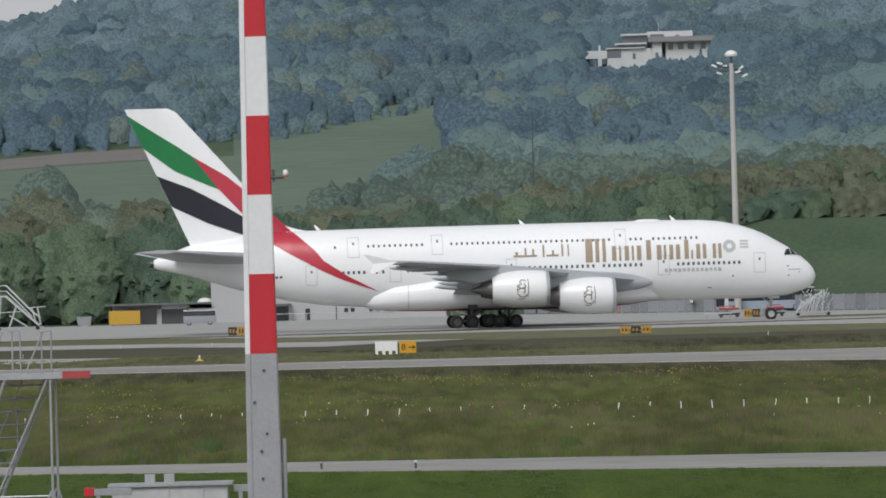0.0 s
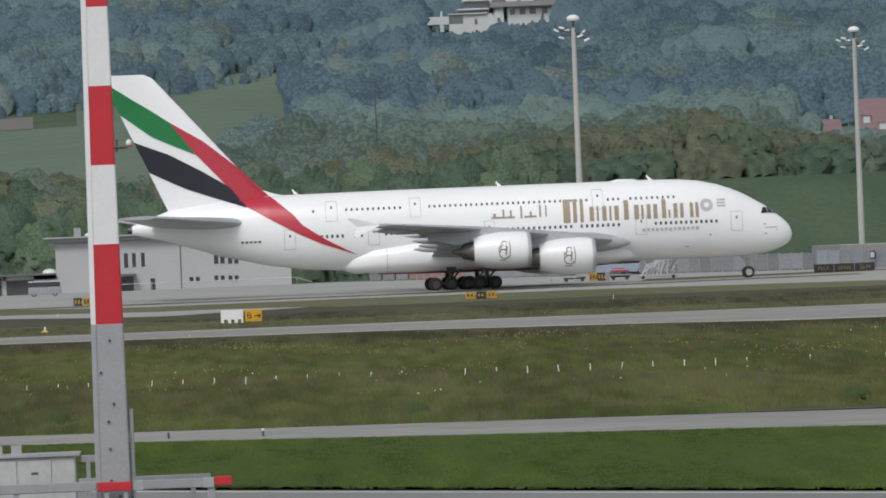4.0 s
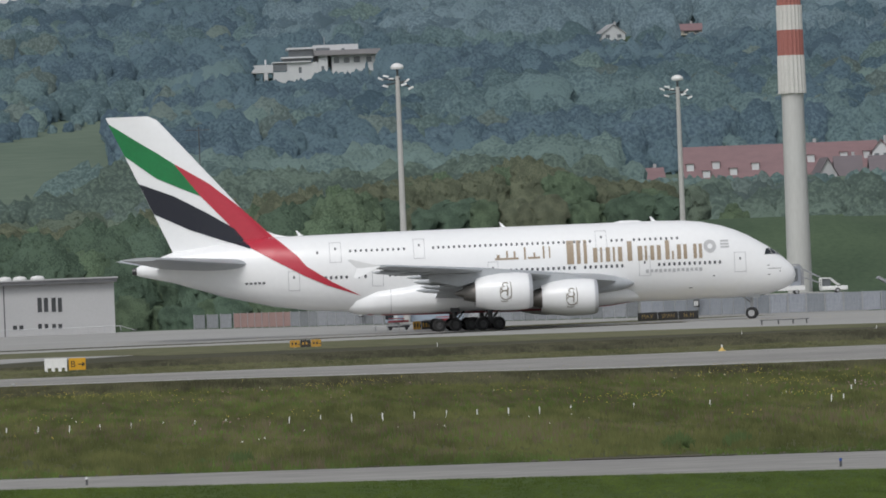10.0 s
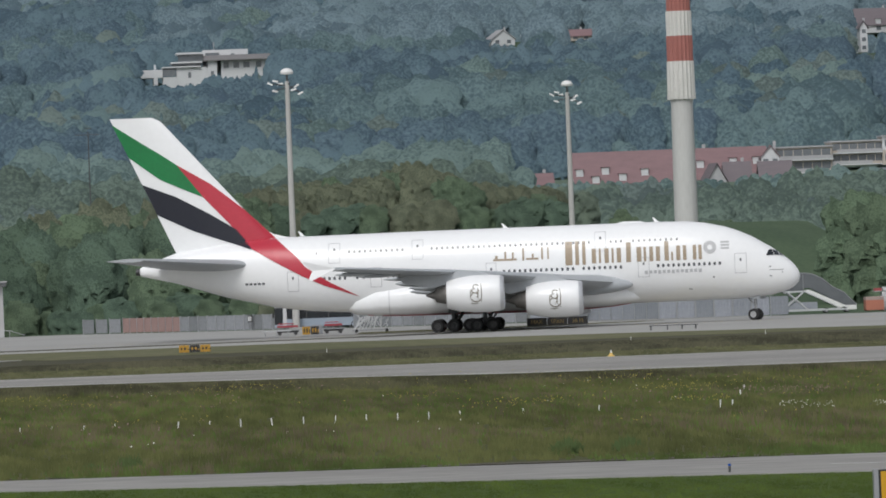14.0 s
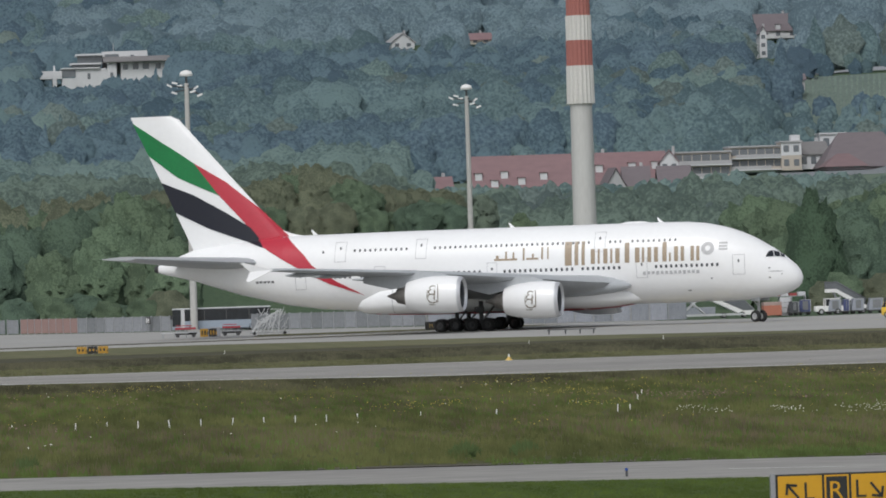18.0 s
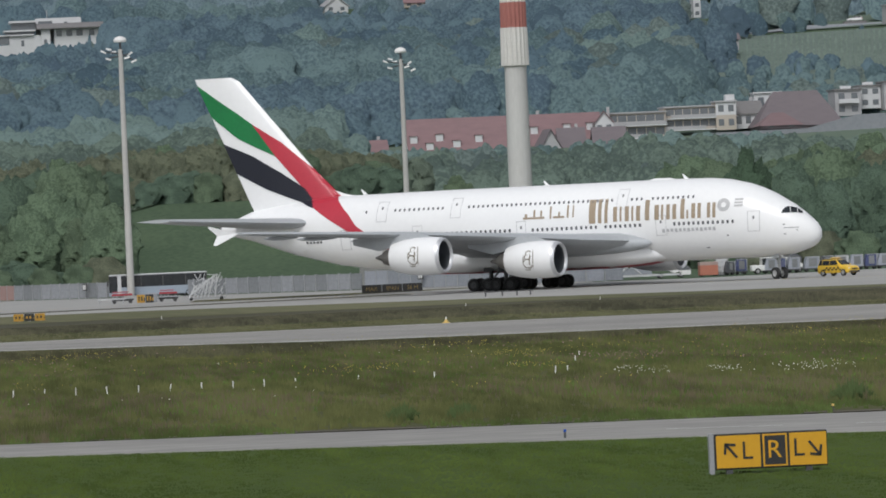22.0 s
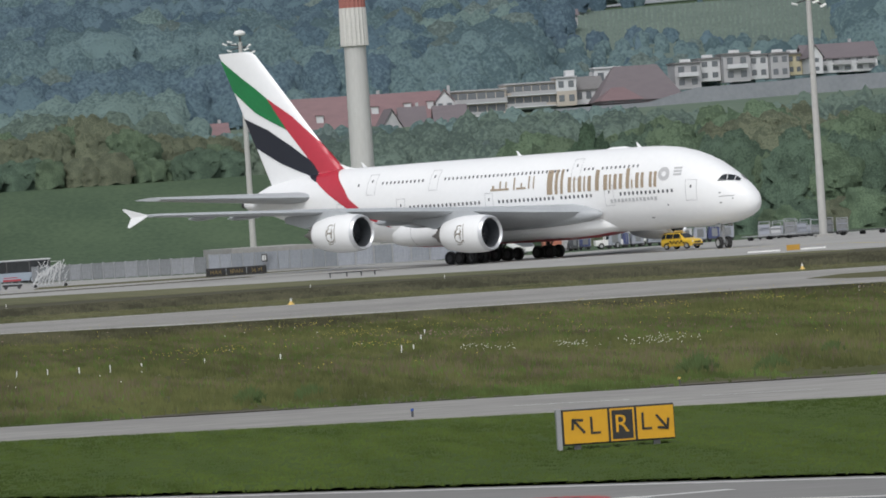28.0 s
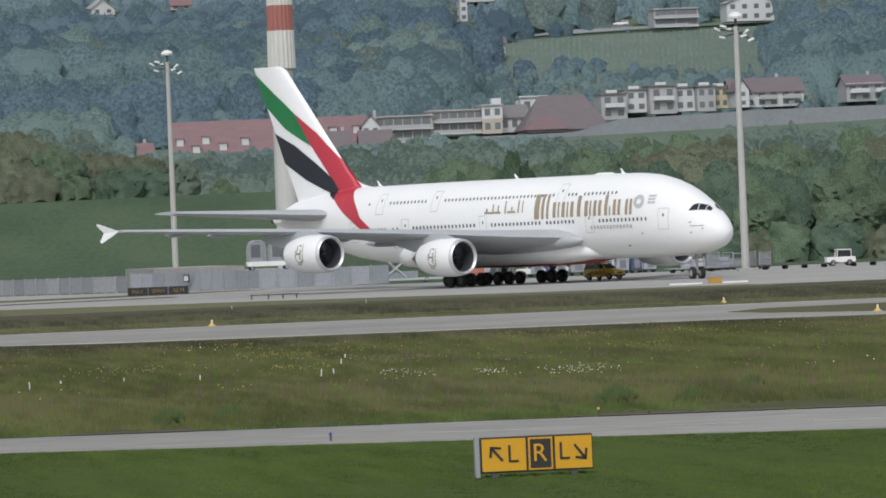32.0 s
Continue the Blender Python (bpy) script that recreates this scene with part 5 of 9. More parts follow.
def foreground():
    """The banded pole, the cabinets with their guard rail and the maintenance stairs."""
    o = thing("signal_pole", pose(-3.47, 118, 0.035), "tall square pole with red and white bands over bare grey metal", "pole")
    zs = [(0.0, 4.47, M_POLEGREY, "bare grey metal lower shaft"), (4.47, 5.98, M_POLERED, "red band"), (5.98, 7.48, M_POLEWHITE, "white band"), (7.48, 8.98, M_POLERED, "red band"), (8.98, 10.48, M_POLEWHITE, "white band"), (10.48, 11.98, M_POLERED, "red band"), (11.98, 13.48, M_POLEWHITE, "white band"), (13.48, 14.9, M_POLERED, "red band")]
    def hw(z):
        return 0.315 - 0.0085 * z
    for z0, z1, m, lab in zs:
        bm = bmesh.new()
        rings = []
        for z in (z0, z1):
            w = hw(z)
            rings.append([(-w + 0.05, -0.24, z), (w, -0.26, z), (w, 0.22, z), (-w + 0.0, 0.22, z)])
        loft(bm, rings)
        bmesh.ops.recalc_face_normals(bm, faces=bm.faces)
        bmesh.ops.bevel(bm, geom=[e for e in bm.edges if abs(e.verts[0].co.z - e.verts[1].co.z) > 0.5], offset=0.018, segments=2, affect='EDGES')
        part("shaft", bm, m, o, lab, smooth=40)
        bm = bmesh.new()
        rings = [[(-hw(z) - 0.05, -0.21, z), (-hw(z) + 0.045, -0.235, z), (-hw(z) + 0.045, 0.2, z), (-hw(z) - 0.05, 0.2, z)] for z in (z0, z1)]
        loft(bm, rings)
        part("edge_flange", bm, M_POLEWHITE if z0 > 4 else M_POLEGREY, o, "pale side flange")
    for x, z in ((0.02, 4.15), (-0.17, 3.55), (0.05, 2.95), (-0.06, 2.62), (-0.05, 2.1), (-0.05, 1.5), (0.1, 1.2)):
        part("bolt", rods(((x, -0.25, z), (x, -0.275, z), 0.03), seg=8), M_DARKGREY, o)
    part("lamp_bracket", rods(((0.2, -0.2, 7.8), (0.5, -0.25, 7.8), 0.03), ((0.3, -0.2, 7.72), (0.3, -0.2, 7.95), 0.02)), M_DARKGREY, o)
    bm = bmesh.new()
    lathe(bm, [(-0.06, 0.02), (-0.05, 0.045), (0.0, 0.06), (0.05, 0.04), (0.065, 0.01)], axis='z', cx=0.53, cy=-0.25, cz=7.88, seg=14)
    lamp = part("warning_lamp", bm, M_WHITEPLASTIC, o, "small white warning lamp", smooth=60)
    part("lamp_ring", rods(((0.53, -0.25, 7.80), (0.53, -0.25, 7.83), 0.055), seg=12), M_PAINTRED, lamp, "red ring")
    part("conduit", rods(((0.36, -0.1, 0), (0.36, -0.1, 2.85), 0.045), seg=8), M_STEEL, o)
    # cabinets
    o = thing("switch_cabinet", pose(-5.5, 122, 0.035), "pale grey electrical switch cabinet with two doors and a thin roof", "cabinet")
    part("body", boxes((-1.12, 1.15, 0.0, 0.7, 0.1, 1.86), bevel=0.015), M_CABINET, o)
    part("roof", boxes((-1.2, 1.25, -0.08, 0.78, 1.86, 1.93), bevel=0.01), M_STEEL, o, "thin metal roof")
    for x0, x1 in ((-1.08, 0.0), (0.03, 0.68)):
        d = part("door", boxes((x0, x1, -0.025, 0.0, 0.2, 1.8), bevel=0.008), M_CABINET, o, "pale grey cabinet door")
        part("plate", boxes(((x0 + x1) / 2 - 0.07, (x0 + x1) / 2 + 0.07, -0.03, -0.025, 1.52, 1.57)), M_DARKGREY, d)
    for x in (-0.38, 0.0):
        part("vent", boxes((x - 0.1, x + 0.1, 0.2, 0.4, 1.93, 2.1)), M_STEEL, o, "small roof vent")
    part("plinth", boxes((-1.1, 1.13, 0.05, 0.65, 0, 0.1)), M_CONCRETE, o)
    o = thing("guard_rail", pose(-5.0, 121.2, 0.035), "pale grey steel guard rail with red end plates around the cabinet", "guard rail")
    part("rail", boxes((-1.95, -1.2, 0.05, 0.15, 1.74, 1.88), bevel=0.01), M_RAIL, o, "pale grey rail")
    part("rail", boxes((0.75, 1.3, 0.9, 1.0, 1.72, 1.86), bevel=0.01), M_RAIL, o, "pale grey rail")
    part("rail", boxes((0.72, 3.3, 0.25, 0.4, 1.35, 1.43), bevel=0.01), M_RAIL, o, "pale grey rail")
    part("rail", boxes((-2.6, 1.2, -3.75, -3.63, 1.33, 1.51), bevel=0.015), M_RAIL, o, "pale grey rail")
    part("rail", boxes((1.88, 3.27, -3.75, -3.63, 1.32, 1.50), bevel=0.015), M_RAIL, o, "pale grey rail")
    part("red_band", boxes((1.215, 1.865, -3.76, -3.62, 1.315, 1.485), bevel=0.015), M_POLERED, o, "red band before the pole")
    part("red_end", boxes((-2.12, -1.93, 0.03, 0.17, 1.73, 1.9), bevel=0.01), M_POLERED, o, "red end plate")
    part("red_end", boxes((3.43, 3.75, -3.76, -3.62, 1.345, 1.515), bevel=0.015), M_POLERED, o, "red end plate")
    for x0, x1 in ((1.90, 2.08), (3.20, 3.42)):
        part("clamp", boxes((x0, x1, -3.765, -3.615, 1.31, 1.505), bevel=0.01), M_STEEL, o, "zinc clamp")
    for x0, x1, y0, y1, top in ((-1.89, -1.81, 0.06, 0.14, 1.76), (0.86, 0.94, 0.91, 0.99, 1.74), (2.9, 3.0, 0.28, 0.38, 1.36), (-2.4, -2.29, -3.72, -3.6, 1.34), (-0.38, -0.27, -3.72, -3.6, 1.34), (1.34, 1.43, -3.72, -3.6, 1.33), (1.70, 1.79, -3.72, -3.6, 1.33), (3.29, 3.43, -3.72, -3.6, 1.33)):
        part("post", boxes((x0, x1, y0, y1, 0, top), bevel=0.008), M_POLEGREY, o, "darker grey square post")
    # rolling maintenance stairs
    o = thing("maintenance_stairs", pose(-8.6, 124, 0.035), "galvanised rolling maintenance stairs with a railed platform", "stairs")
    zs = 4.02
    part("platform", boxes((-2.6, 1.0, -0.9, 0.9, zs, zs + 0.1)), M_STEEL, o, "steel platform")
    part("red_board", boxes((1.0, 1.55, -0.92, -0.86, zs + 0.0, zs + 0.14)), M_PAINTRED, o, "red bumper board")
    for y in (-0.85, 0.85):
        part("leg", rods(((0.75, y, 0), (0.75, y, zs), 0.026)), M_STEEL, o)
        part("leg", rods(((-0.45, y, 0), (-0.45, y, zs), 0.026)), M_STEEL, o)
        part("brace", rods(((-0.45, y, 1.5), (0.7, y, zs), 0.022)), M_STEEL, o)
        part("brace", rods(((0.75, y, 1.8), (1.25, y, 0.1), 0.022)), M_STEEL, o)
        part("brace", rods(((0.72, y, 1.8), (0.15, y, 0.4), 0.022)), M_STEEL, o)
        part("brace", rods(((-0.45, y, 1.4), (-1.0, y, 0.2), 0.022), ((-0.45, y, 1.4), (0.15, y, 0.3), 0.022)), M_STEEL, o)
        for x in (0.6, 0.79) if y < 0 else (-0.1, 0.06):
            part("rail_post", rods(((x, y, zs), (x, y, zs + 0.95), 0.017)), M_POLEGREY, o)
        part("hand_rail", rods(((0.55 if y < 0 else -0.16, y, zs + 0.94), (0.79 if y < 0 else 0.06, y, zs + 0.96), 0.017)), M_POLEGREY, o)
    # steep ladder flight turned a little towards the viewer
    for dx, y in ((-0.13, -0.85), (0.60, 0.3)):
        part("stringer", rods(((dx, y, zs + 0.03), (dx - 1.53, y, 0.15), 0.032)), M_POLEGREY, o, "grey ladder stringer")
        part("hand_rail", rods(((dx - 0.03, y, zs + 0.95), (dx - 1.85, y, 0.95), 0.018), ((dx - 1.2, y, 1.05), (dx - 1.2, y, 1.95), 0.016), ((dx - 0.6, y, 2.5), (dx - 0.6, y, 3.45), 0.016)), M_POLEGREY, o, "grey sloping hand rail")
    part("cross_bar", rods(((-0.45, -0.85, 1.7), (0.75, -0.85, 1.7), 0.02), ((-2.0, -0.85, 1.2), (-0.45, -0.85, 1.2), 0.022), ((-0.45, 0.85, 0.35), (1.3, 0.85, 0.35), 0.022)), M_STEEL, o)
    for i in range(15):
        k = (i + 0.5) / 15
        x, z = -0.13 - 1.53 * k, zs * (1 - k) + 0.15 * k
        part("step", rods(((x, -0.85, z), (x + 0.73, 0.3, z), 0.02), seg=4), M_POLEGREY, o, "grey ladder step")
    for x, y in ((-0.45, -0.85), (0.75, -0.85), (-0.45, 0.85), (0.75, 0.85)):
        part("castor", rods(((x, y - 0.04, 0.09), (x, y + 0.04, 0.09), 0.09), seg=10), M_TYRE, o)


foreground()


# ---- vehicles and ground equipment ----
def car_shell(profile, hw, roof_hw):
    """A car body from a side profile of rows (x, bottom z, belt z, roof z): two skins, lower body and cabin."""
    bm = bmesh.new()
    rings = []
    for x, zb, zs, w in profile:
        rings.append([(x, -w * 0.92, zb), (x, -w, zb + 0.18), (x, -w, zs - 0.12), (x, -w * 0.93, zs), (x, 0, zs + 0.03), (x, w * 0.93, zs), (x, w, zs - 0.12), (x, w, zb + 0.18), (x, w * 0.92, zb)])
    loft(bm, rings)
    bmesh.ops.recalc_face_normals(bm, faces=bm.faces)
    return bm


def road_wheel(parent, x, y, r, w):
    bm = bmesh.new()
    lathe(bm, [(-w / 2, r * 0.6), (-w / 2, r * 0.92), (-w * 0.3, r), (w * 0.3, r), (w / 2, r * 0.92), (w / 2, r * 0.6)], axis='y', seg=18)
    t = part("wheel", bm, M_TYRE, parent, "black tyre", smooth=40)
    t.matrix_basis = pose(x, y, r)
    bm = bmesh.new()
    lathe(bm, [(-w * 0.42, 0.02), (-w * 0.45, r * 0.62), (w * 0.45, r * 0.62), (w * 0.42, 0.02)], axis='y', seg=14)
    for i in range(5):
        a = 2 * math.pi * i / 5
        for s in (-1, 1):
            rod(bm, (0, s * w * 0.46, 0), (r * 0.58 * math.cos(a), s * w * 0.44, r * 0.58 * math.sin(a)), 0.03, seg=4)
    part("rim", bm, M_HUB, t, "grey wheel rim")
    return t


def quad_part(name, pts, m, parent, label="", thick=(0, 0.006, 0)):
    bm = bmesh.new()
    poly(bm, pts, thick)
    bmesh.ops.recalc_face_normals(bm, faces=bm.faces)
    return part(name, bm, m, parent, label)


def estate_car(o, M_BODY, s=1.0):
    """Estate body, x forward; cabin glass, lights and wheels as parts. Returns the body."""
    prof = [(-2.38, 0.42, 0.80, 0.78), (-2.3, 0.30, 0.98, 0.86), (-1.9, 0.26, 1.02, 0.90), (-0.9, 0.24, 0.99, 0.91), (0.6, 0.24, 0.96, 0.91), (1.15, 0.24, 0.94, 0.90), (1.7, 0.26, 0.86, 0.88), (2.15, 0.28, 0.76, 0.83), (2.36, 0.38, 0.62, 0.70)]
    body = part("body", car_shell(prof, 0.91, 0.7), M_BODY, o, "", smooth=45)
    bm = bmesh.new()
    rings = []
    for x, z, w in ((-2.28, 0.98, 0.84), (-1.98, 1.40, 0.68), (-1.6, 1.46, 0.66), (-0.6, 1.50, 0.65), (0.15, 1.46, 0.65), (0.95, 0.98, 0.80), (1.1, 0.93, 0.82)):
        rings.append([(x, -w - (1.5 - z) * 0.0, z), (x, -w * 0.6, z + 0.035), (x, w * 0.6, z + 0.035), (x, w, z)] )
    # roof skin with side frames
    loft(bm, rings, False, False, False)
    for side in (-1, 1):
        base = [(-2.25, 0.97), (-1.6, 0.99), (-0.6, 0.98), (0.15, 0.97), (1.05, 0.94)]
        top = [(-1.98, 1.40), (-1.6, 1.46), (-0.6, 1.50), (0.15, 1.46), (0.95, 0.99)]
        for (a, b), (c, d) in zip(zip(base, base[1:]), zip(top, top[1:])):
            ww = lambda q: side * (0.86 if q[1] < 1.05 else 0.66)
            bm.faces.new([bm.verts.new((q[0], ww(q), q[1])) for q in (a, b, d, c)])
    part("cabin", bm, M_BODY, o, "", smooth=40)
    # glazing, a little proud of the cabin
    def yy(z):
        return 0.86 - (z - 0.98) * 0.40 + 0.008
    for side in (-1, 1):
        for pts in ([(-2.0, 1.03), (-1.8, 1.38), (-1.01, 1.45), (-1.01, 1.03)], [(-0.99, 1.03), (-0.99, 1.45), (-0.22, 1.46), (-0.22, 1.02)], [(-0.20, 1.02), (-0.20, 1.46), (0.14, 1.43), (0.92, 1.01)]):
            quad_part("side_window", [(x, side * yy(z), z) for x, z in pts], M_COCKPIT, o, "tinted side window", (0, side * 0.006, 0))
    quad_part("rear_window", [(-2.275, -0.72, 1.03), (-2.275, 0.72, 1.03), (-2.03, 0.58, 1.38), (-2.03, -0.58, 1.38)], M_COCKPIT, o, "dark rear window", (-0.012, 0, 0.006))
    quad_part("windscreen", [(1.0, -0.72, 0.99), (1.0, 0.72, 0.99), (0.22, 0.58, 1.455), (0.22, -0.58, 1.455)], M_COCKPIT, o, "windscreen", (0.008, 0, 0.012))
    for side in (-1, 1):
        part("roof_rail", rods(((-1.9, side * 0.6, 1.46), (-1.7, side * 0.6, 1.54), 0.02), ((-1.7, side * 0.6, 1.54), (-0.2, side * 0.6, 1.57), 0.02), ((-0.2, side * 0.6, 1.57), (0.1, side * 0.6, 1.50), 0.02)), M_SIGNBLACK, o)
        part("mirror", boxes((0.62, 0.82, side * 0.98 - 0.1, side * 0.98 + 0.1, 0.98, 1.12), bevel=0.03), M_SIGNBLACK, o)
        quad_part("tail_light", [(-2.375, side * 0.44, 0.82), (-2.36, side * 0.86, 0.82), (-2.30, side * 0.87, 0.99), (-2.335, side * 0.47, 0.97)], M_TAIL, o, "red tail light", (-0.035, side * 0.01, 0))
        quad_part("tail_light_side", [(-2.34, side * 0.872, 0.82), (-1.92, side * 0.918, 0.87), (-1.96, side * 0.912, 0.955), (-2.29, side * 0.872, 0.985)], M_TAIL, o, "", (0, side * 0.016, 0))
        part("headlight", boxes((2.02, 2.26, side * 0.62 - 0.16, side * 0.62 + 0.16, 0.58, 0.72), bevel=0.04), M_COCKPIT, o, "headlight")
    for x in (-1.42, 1.40):
        for y in (-0.78, 0.78):
            road_wheel(o, x, y, 0.33, 0.22)
    return body


M_TAIL = mat("tail_light_red", (0.30, 0.012, 0.015), (0.24, 0.01, 0.012), rough=0.2)
M_CARWHITE = mat("car_white_paint", (0.80, 0.80, 0.81), (0.76, 0.76, 0.77), rough=0.25, coat=0.4, scale=0.5, fine=4)
M_DAYRED = mat("reflective_orange_red", (0.90, 0.055, 0.04), (0.85, 0.05, 0.035), rough=0.4)
M_CARYELLOW = mat("car_yellow_paint", (0.82, 0.54, 0.06), (0.76, 0.49, 0.05), rough=0.3, coat=0.3, scale=0.5, fine=4)
M_BLUELAMP = mat("blue_lamp_plastic", (0.03, 0.09, 0.30), (0.02, 0.07, 0.25), rough=0.15, coat=0.5)


def patrol_car():
    o = thing("patrol_car", pose(9.4, 134.9, 0.035), "white police estate car with orange-red band and blue lights", "car")
    estate_car(o, M_CARWHITE)
    # side band along the doors, rising to the rear light
    for side in (-1, 1):
        def band(x):
            return lerp_rows([(-2.3, 0.70, 0.965), (-1.2, 0.67, 0.975), (0.5, 0.64, 0.955), (1.3, 0.60, 0.90), (2.1, 0.50, 0.72)], x)
        bm = bmesh.new()
        cols = []
        for i in range(25):
            x = -2.25 + 4.4 * i / 24
            z0, z1 = band(x)
            w = lerp_rows([(-2.3, 0.86), (-1.9, 0.90), (-0.9, 0.91), (0.6, 0.91), (1.15, 0.90), (1.7, 0.88), (2.15, 0.83)], x)[0]
            zs = lerp_rows([(-2.3, 0.98), (-1.9, 1.02), (-0.9, 0.99), (0.6, 0.96), (1.15, 0.94), (1.7, 0.86), (2.15, 0.76)], x)[0]
            cols.append([bm.verts.new((x, side * (w + 0.012 - max(0.0, z - zs + 0.12) * 0.5), z)) for z in [z0 + (z1 - z0) * j / 5 for j in range(6)]])
        for a, b in zip(cols, cols[1:]):
            for j in range(5):
                bm.faces.new((a[j], a[j + 1], b[j + 1], b[j]))
        part("side_band", bm, M_DAYRED, o, "orange-red reflective band", smooth=60)
        for x in (-0.45, 0.55):
            part("door_handle", boxes((x - 0.11, x + 0.11, side * 0.935 - 0.02, side * 0.935 + 0.02, 0.80, 0.84)), M_CARWHITE, o)
        text_part(o, "POLIZEI", 0.19, Matrix.Translation((0.15 * (-side), side * 0.925, 0.47)) @ Matrix.Rotation(0 if side < 0 else radians(180), 4, 'Z') @ FACE, M_SIGNBLACK, "black police lettering")
        for x in (-1.42, 1.40):
            bm = bmesh.new()
            lathe(bm, [(side * 0.905, 0.30), (side * 0.925, 0.40)], axis='y', cx=x, cz=0.36, seg=20)
            part("wheel_arch", bm, M_SIGNBLACK, o, "dark wheel arch")
    # rear: red shield pieces, number plate bar, lettering
    quad_part("rear_band", [(-2.392, 0.40, 0.56), (-2.392, 0.76, 0.60), (-2.385, 0.76, 0.76), (-2.388, 0.42, 0.74)], M_DAYRED, o, "orange-red rear panel", (-0.006, 0, 0))
    quad_part("rear_band", [(-2.392, -0.40, 0.56), (-2.392, -0.76, 0.60), (-2.385, -0.76, 0.76), (-2.388, -0.42, 0.74)], M_DAYRED, o, "orange-red rear panel", (-0.006, 0, 0))
    quad_part("rear_band", [(-2.392, -0.40, 0.55), (-2.392, 0.40, 0.55), (-2.392, 0.40, 0.60), (-2.392, -0.40, 0.60)], M_DAYRED, o, "orange-red rear panel", (-0.006, 0, 0))
    pl = part("number_plate", boxes((-2.41, -2.39, -0.27, 0.27, 0.61, 0.74)), M_WHITEPLASTIC, o, "pale number plate with dark bars")
    part("plate_bars", boxes((-2.416, -2.41, -0.2, -0.05, 0.65, 0.70), (-2.416, -2.41, 0.0, 0.2, 0.65, 0.70)), M_DARKGREY, pl)
    text_part(o, "POLIZEI", 0.10, Matrix.Translation((-2.345, 0.18, 0.93)) @ Matrix.Rotation(radians(-90), 4, 'Z') @ FACE, M_SIGNBLACK, "black police lettering")
    part("badge", rods(((-2.35, 0, 0.87), (-2.37, 0, 0.87), 0.05), seg=12), M_STEEL, o, "round badge")
    part("bumper", boxes((-2.45, -2.25, -0.80, 0.80, 0.28, 0.52), bevel=0.05), M_CARWHITE, o)
    # light bar
    lb = part("light_bar", boxes((-0.55, -0.22, -0.42, 0.42, 1.555, 1.65), bevel=0.02), M_STEEL, o, "roof light bar")
    for side in (-1, 1):
        part("blue_lamp", boxes((-0.58, -0.19, side * 0.61 - 0.19, side * 0.61 + 0.19, 1.55, 1.66), bevel=0.04), M_BLUELAMP, lb, "blue lamp")
    for y in (-0.6, 0.5):
        part("bar_foot", boxes((-0.45, -0.32, y, y + 0.1, 1.48, 1.56)), M_SIGNBLACK, lb)
    return o


patrol = patrol_car()


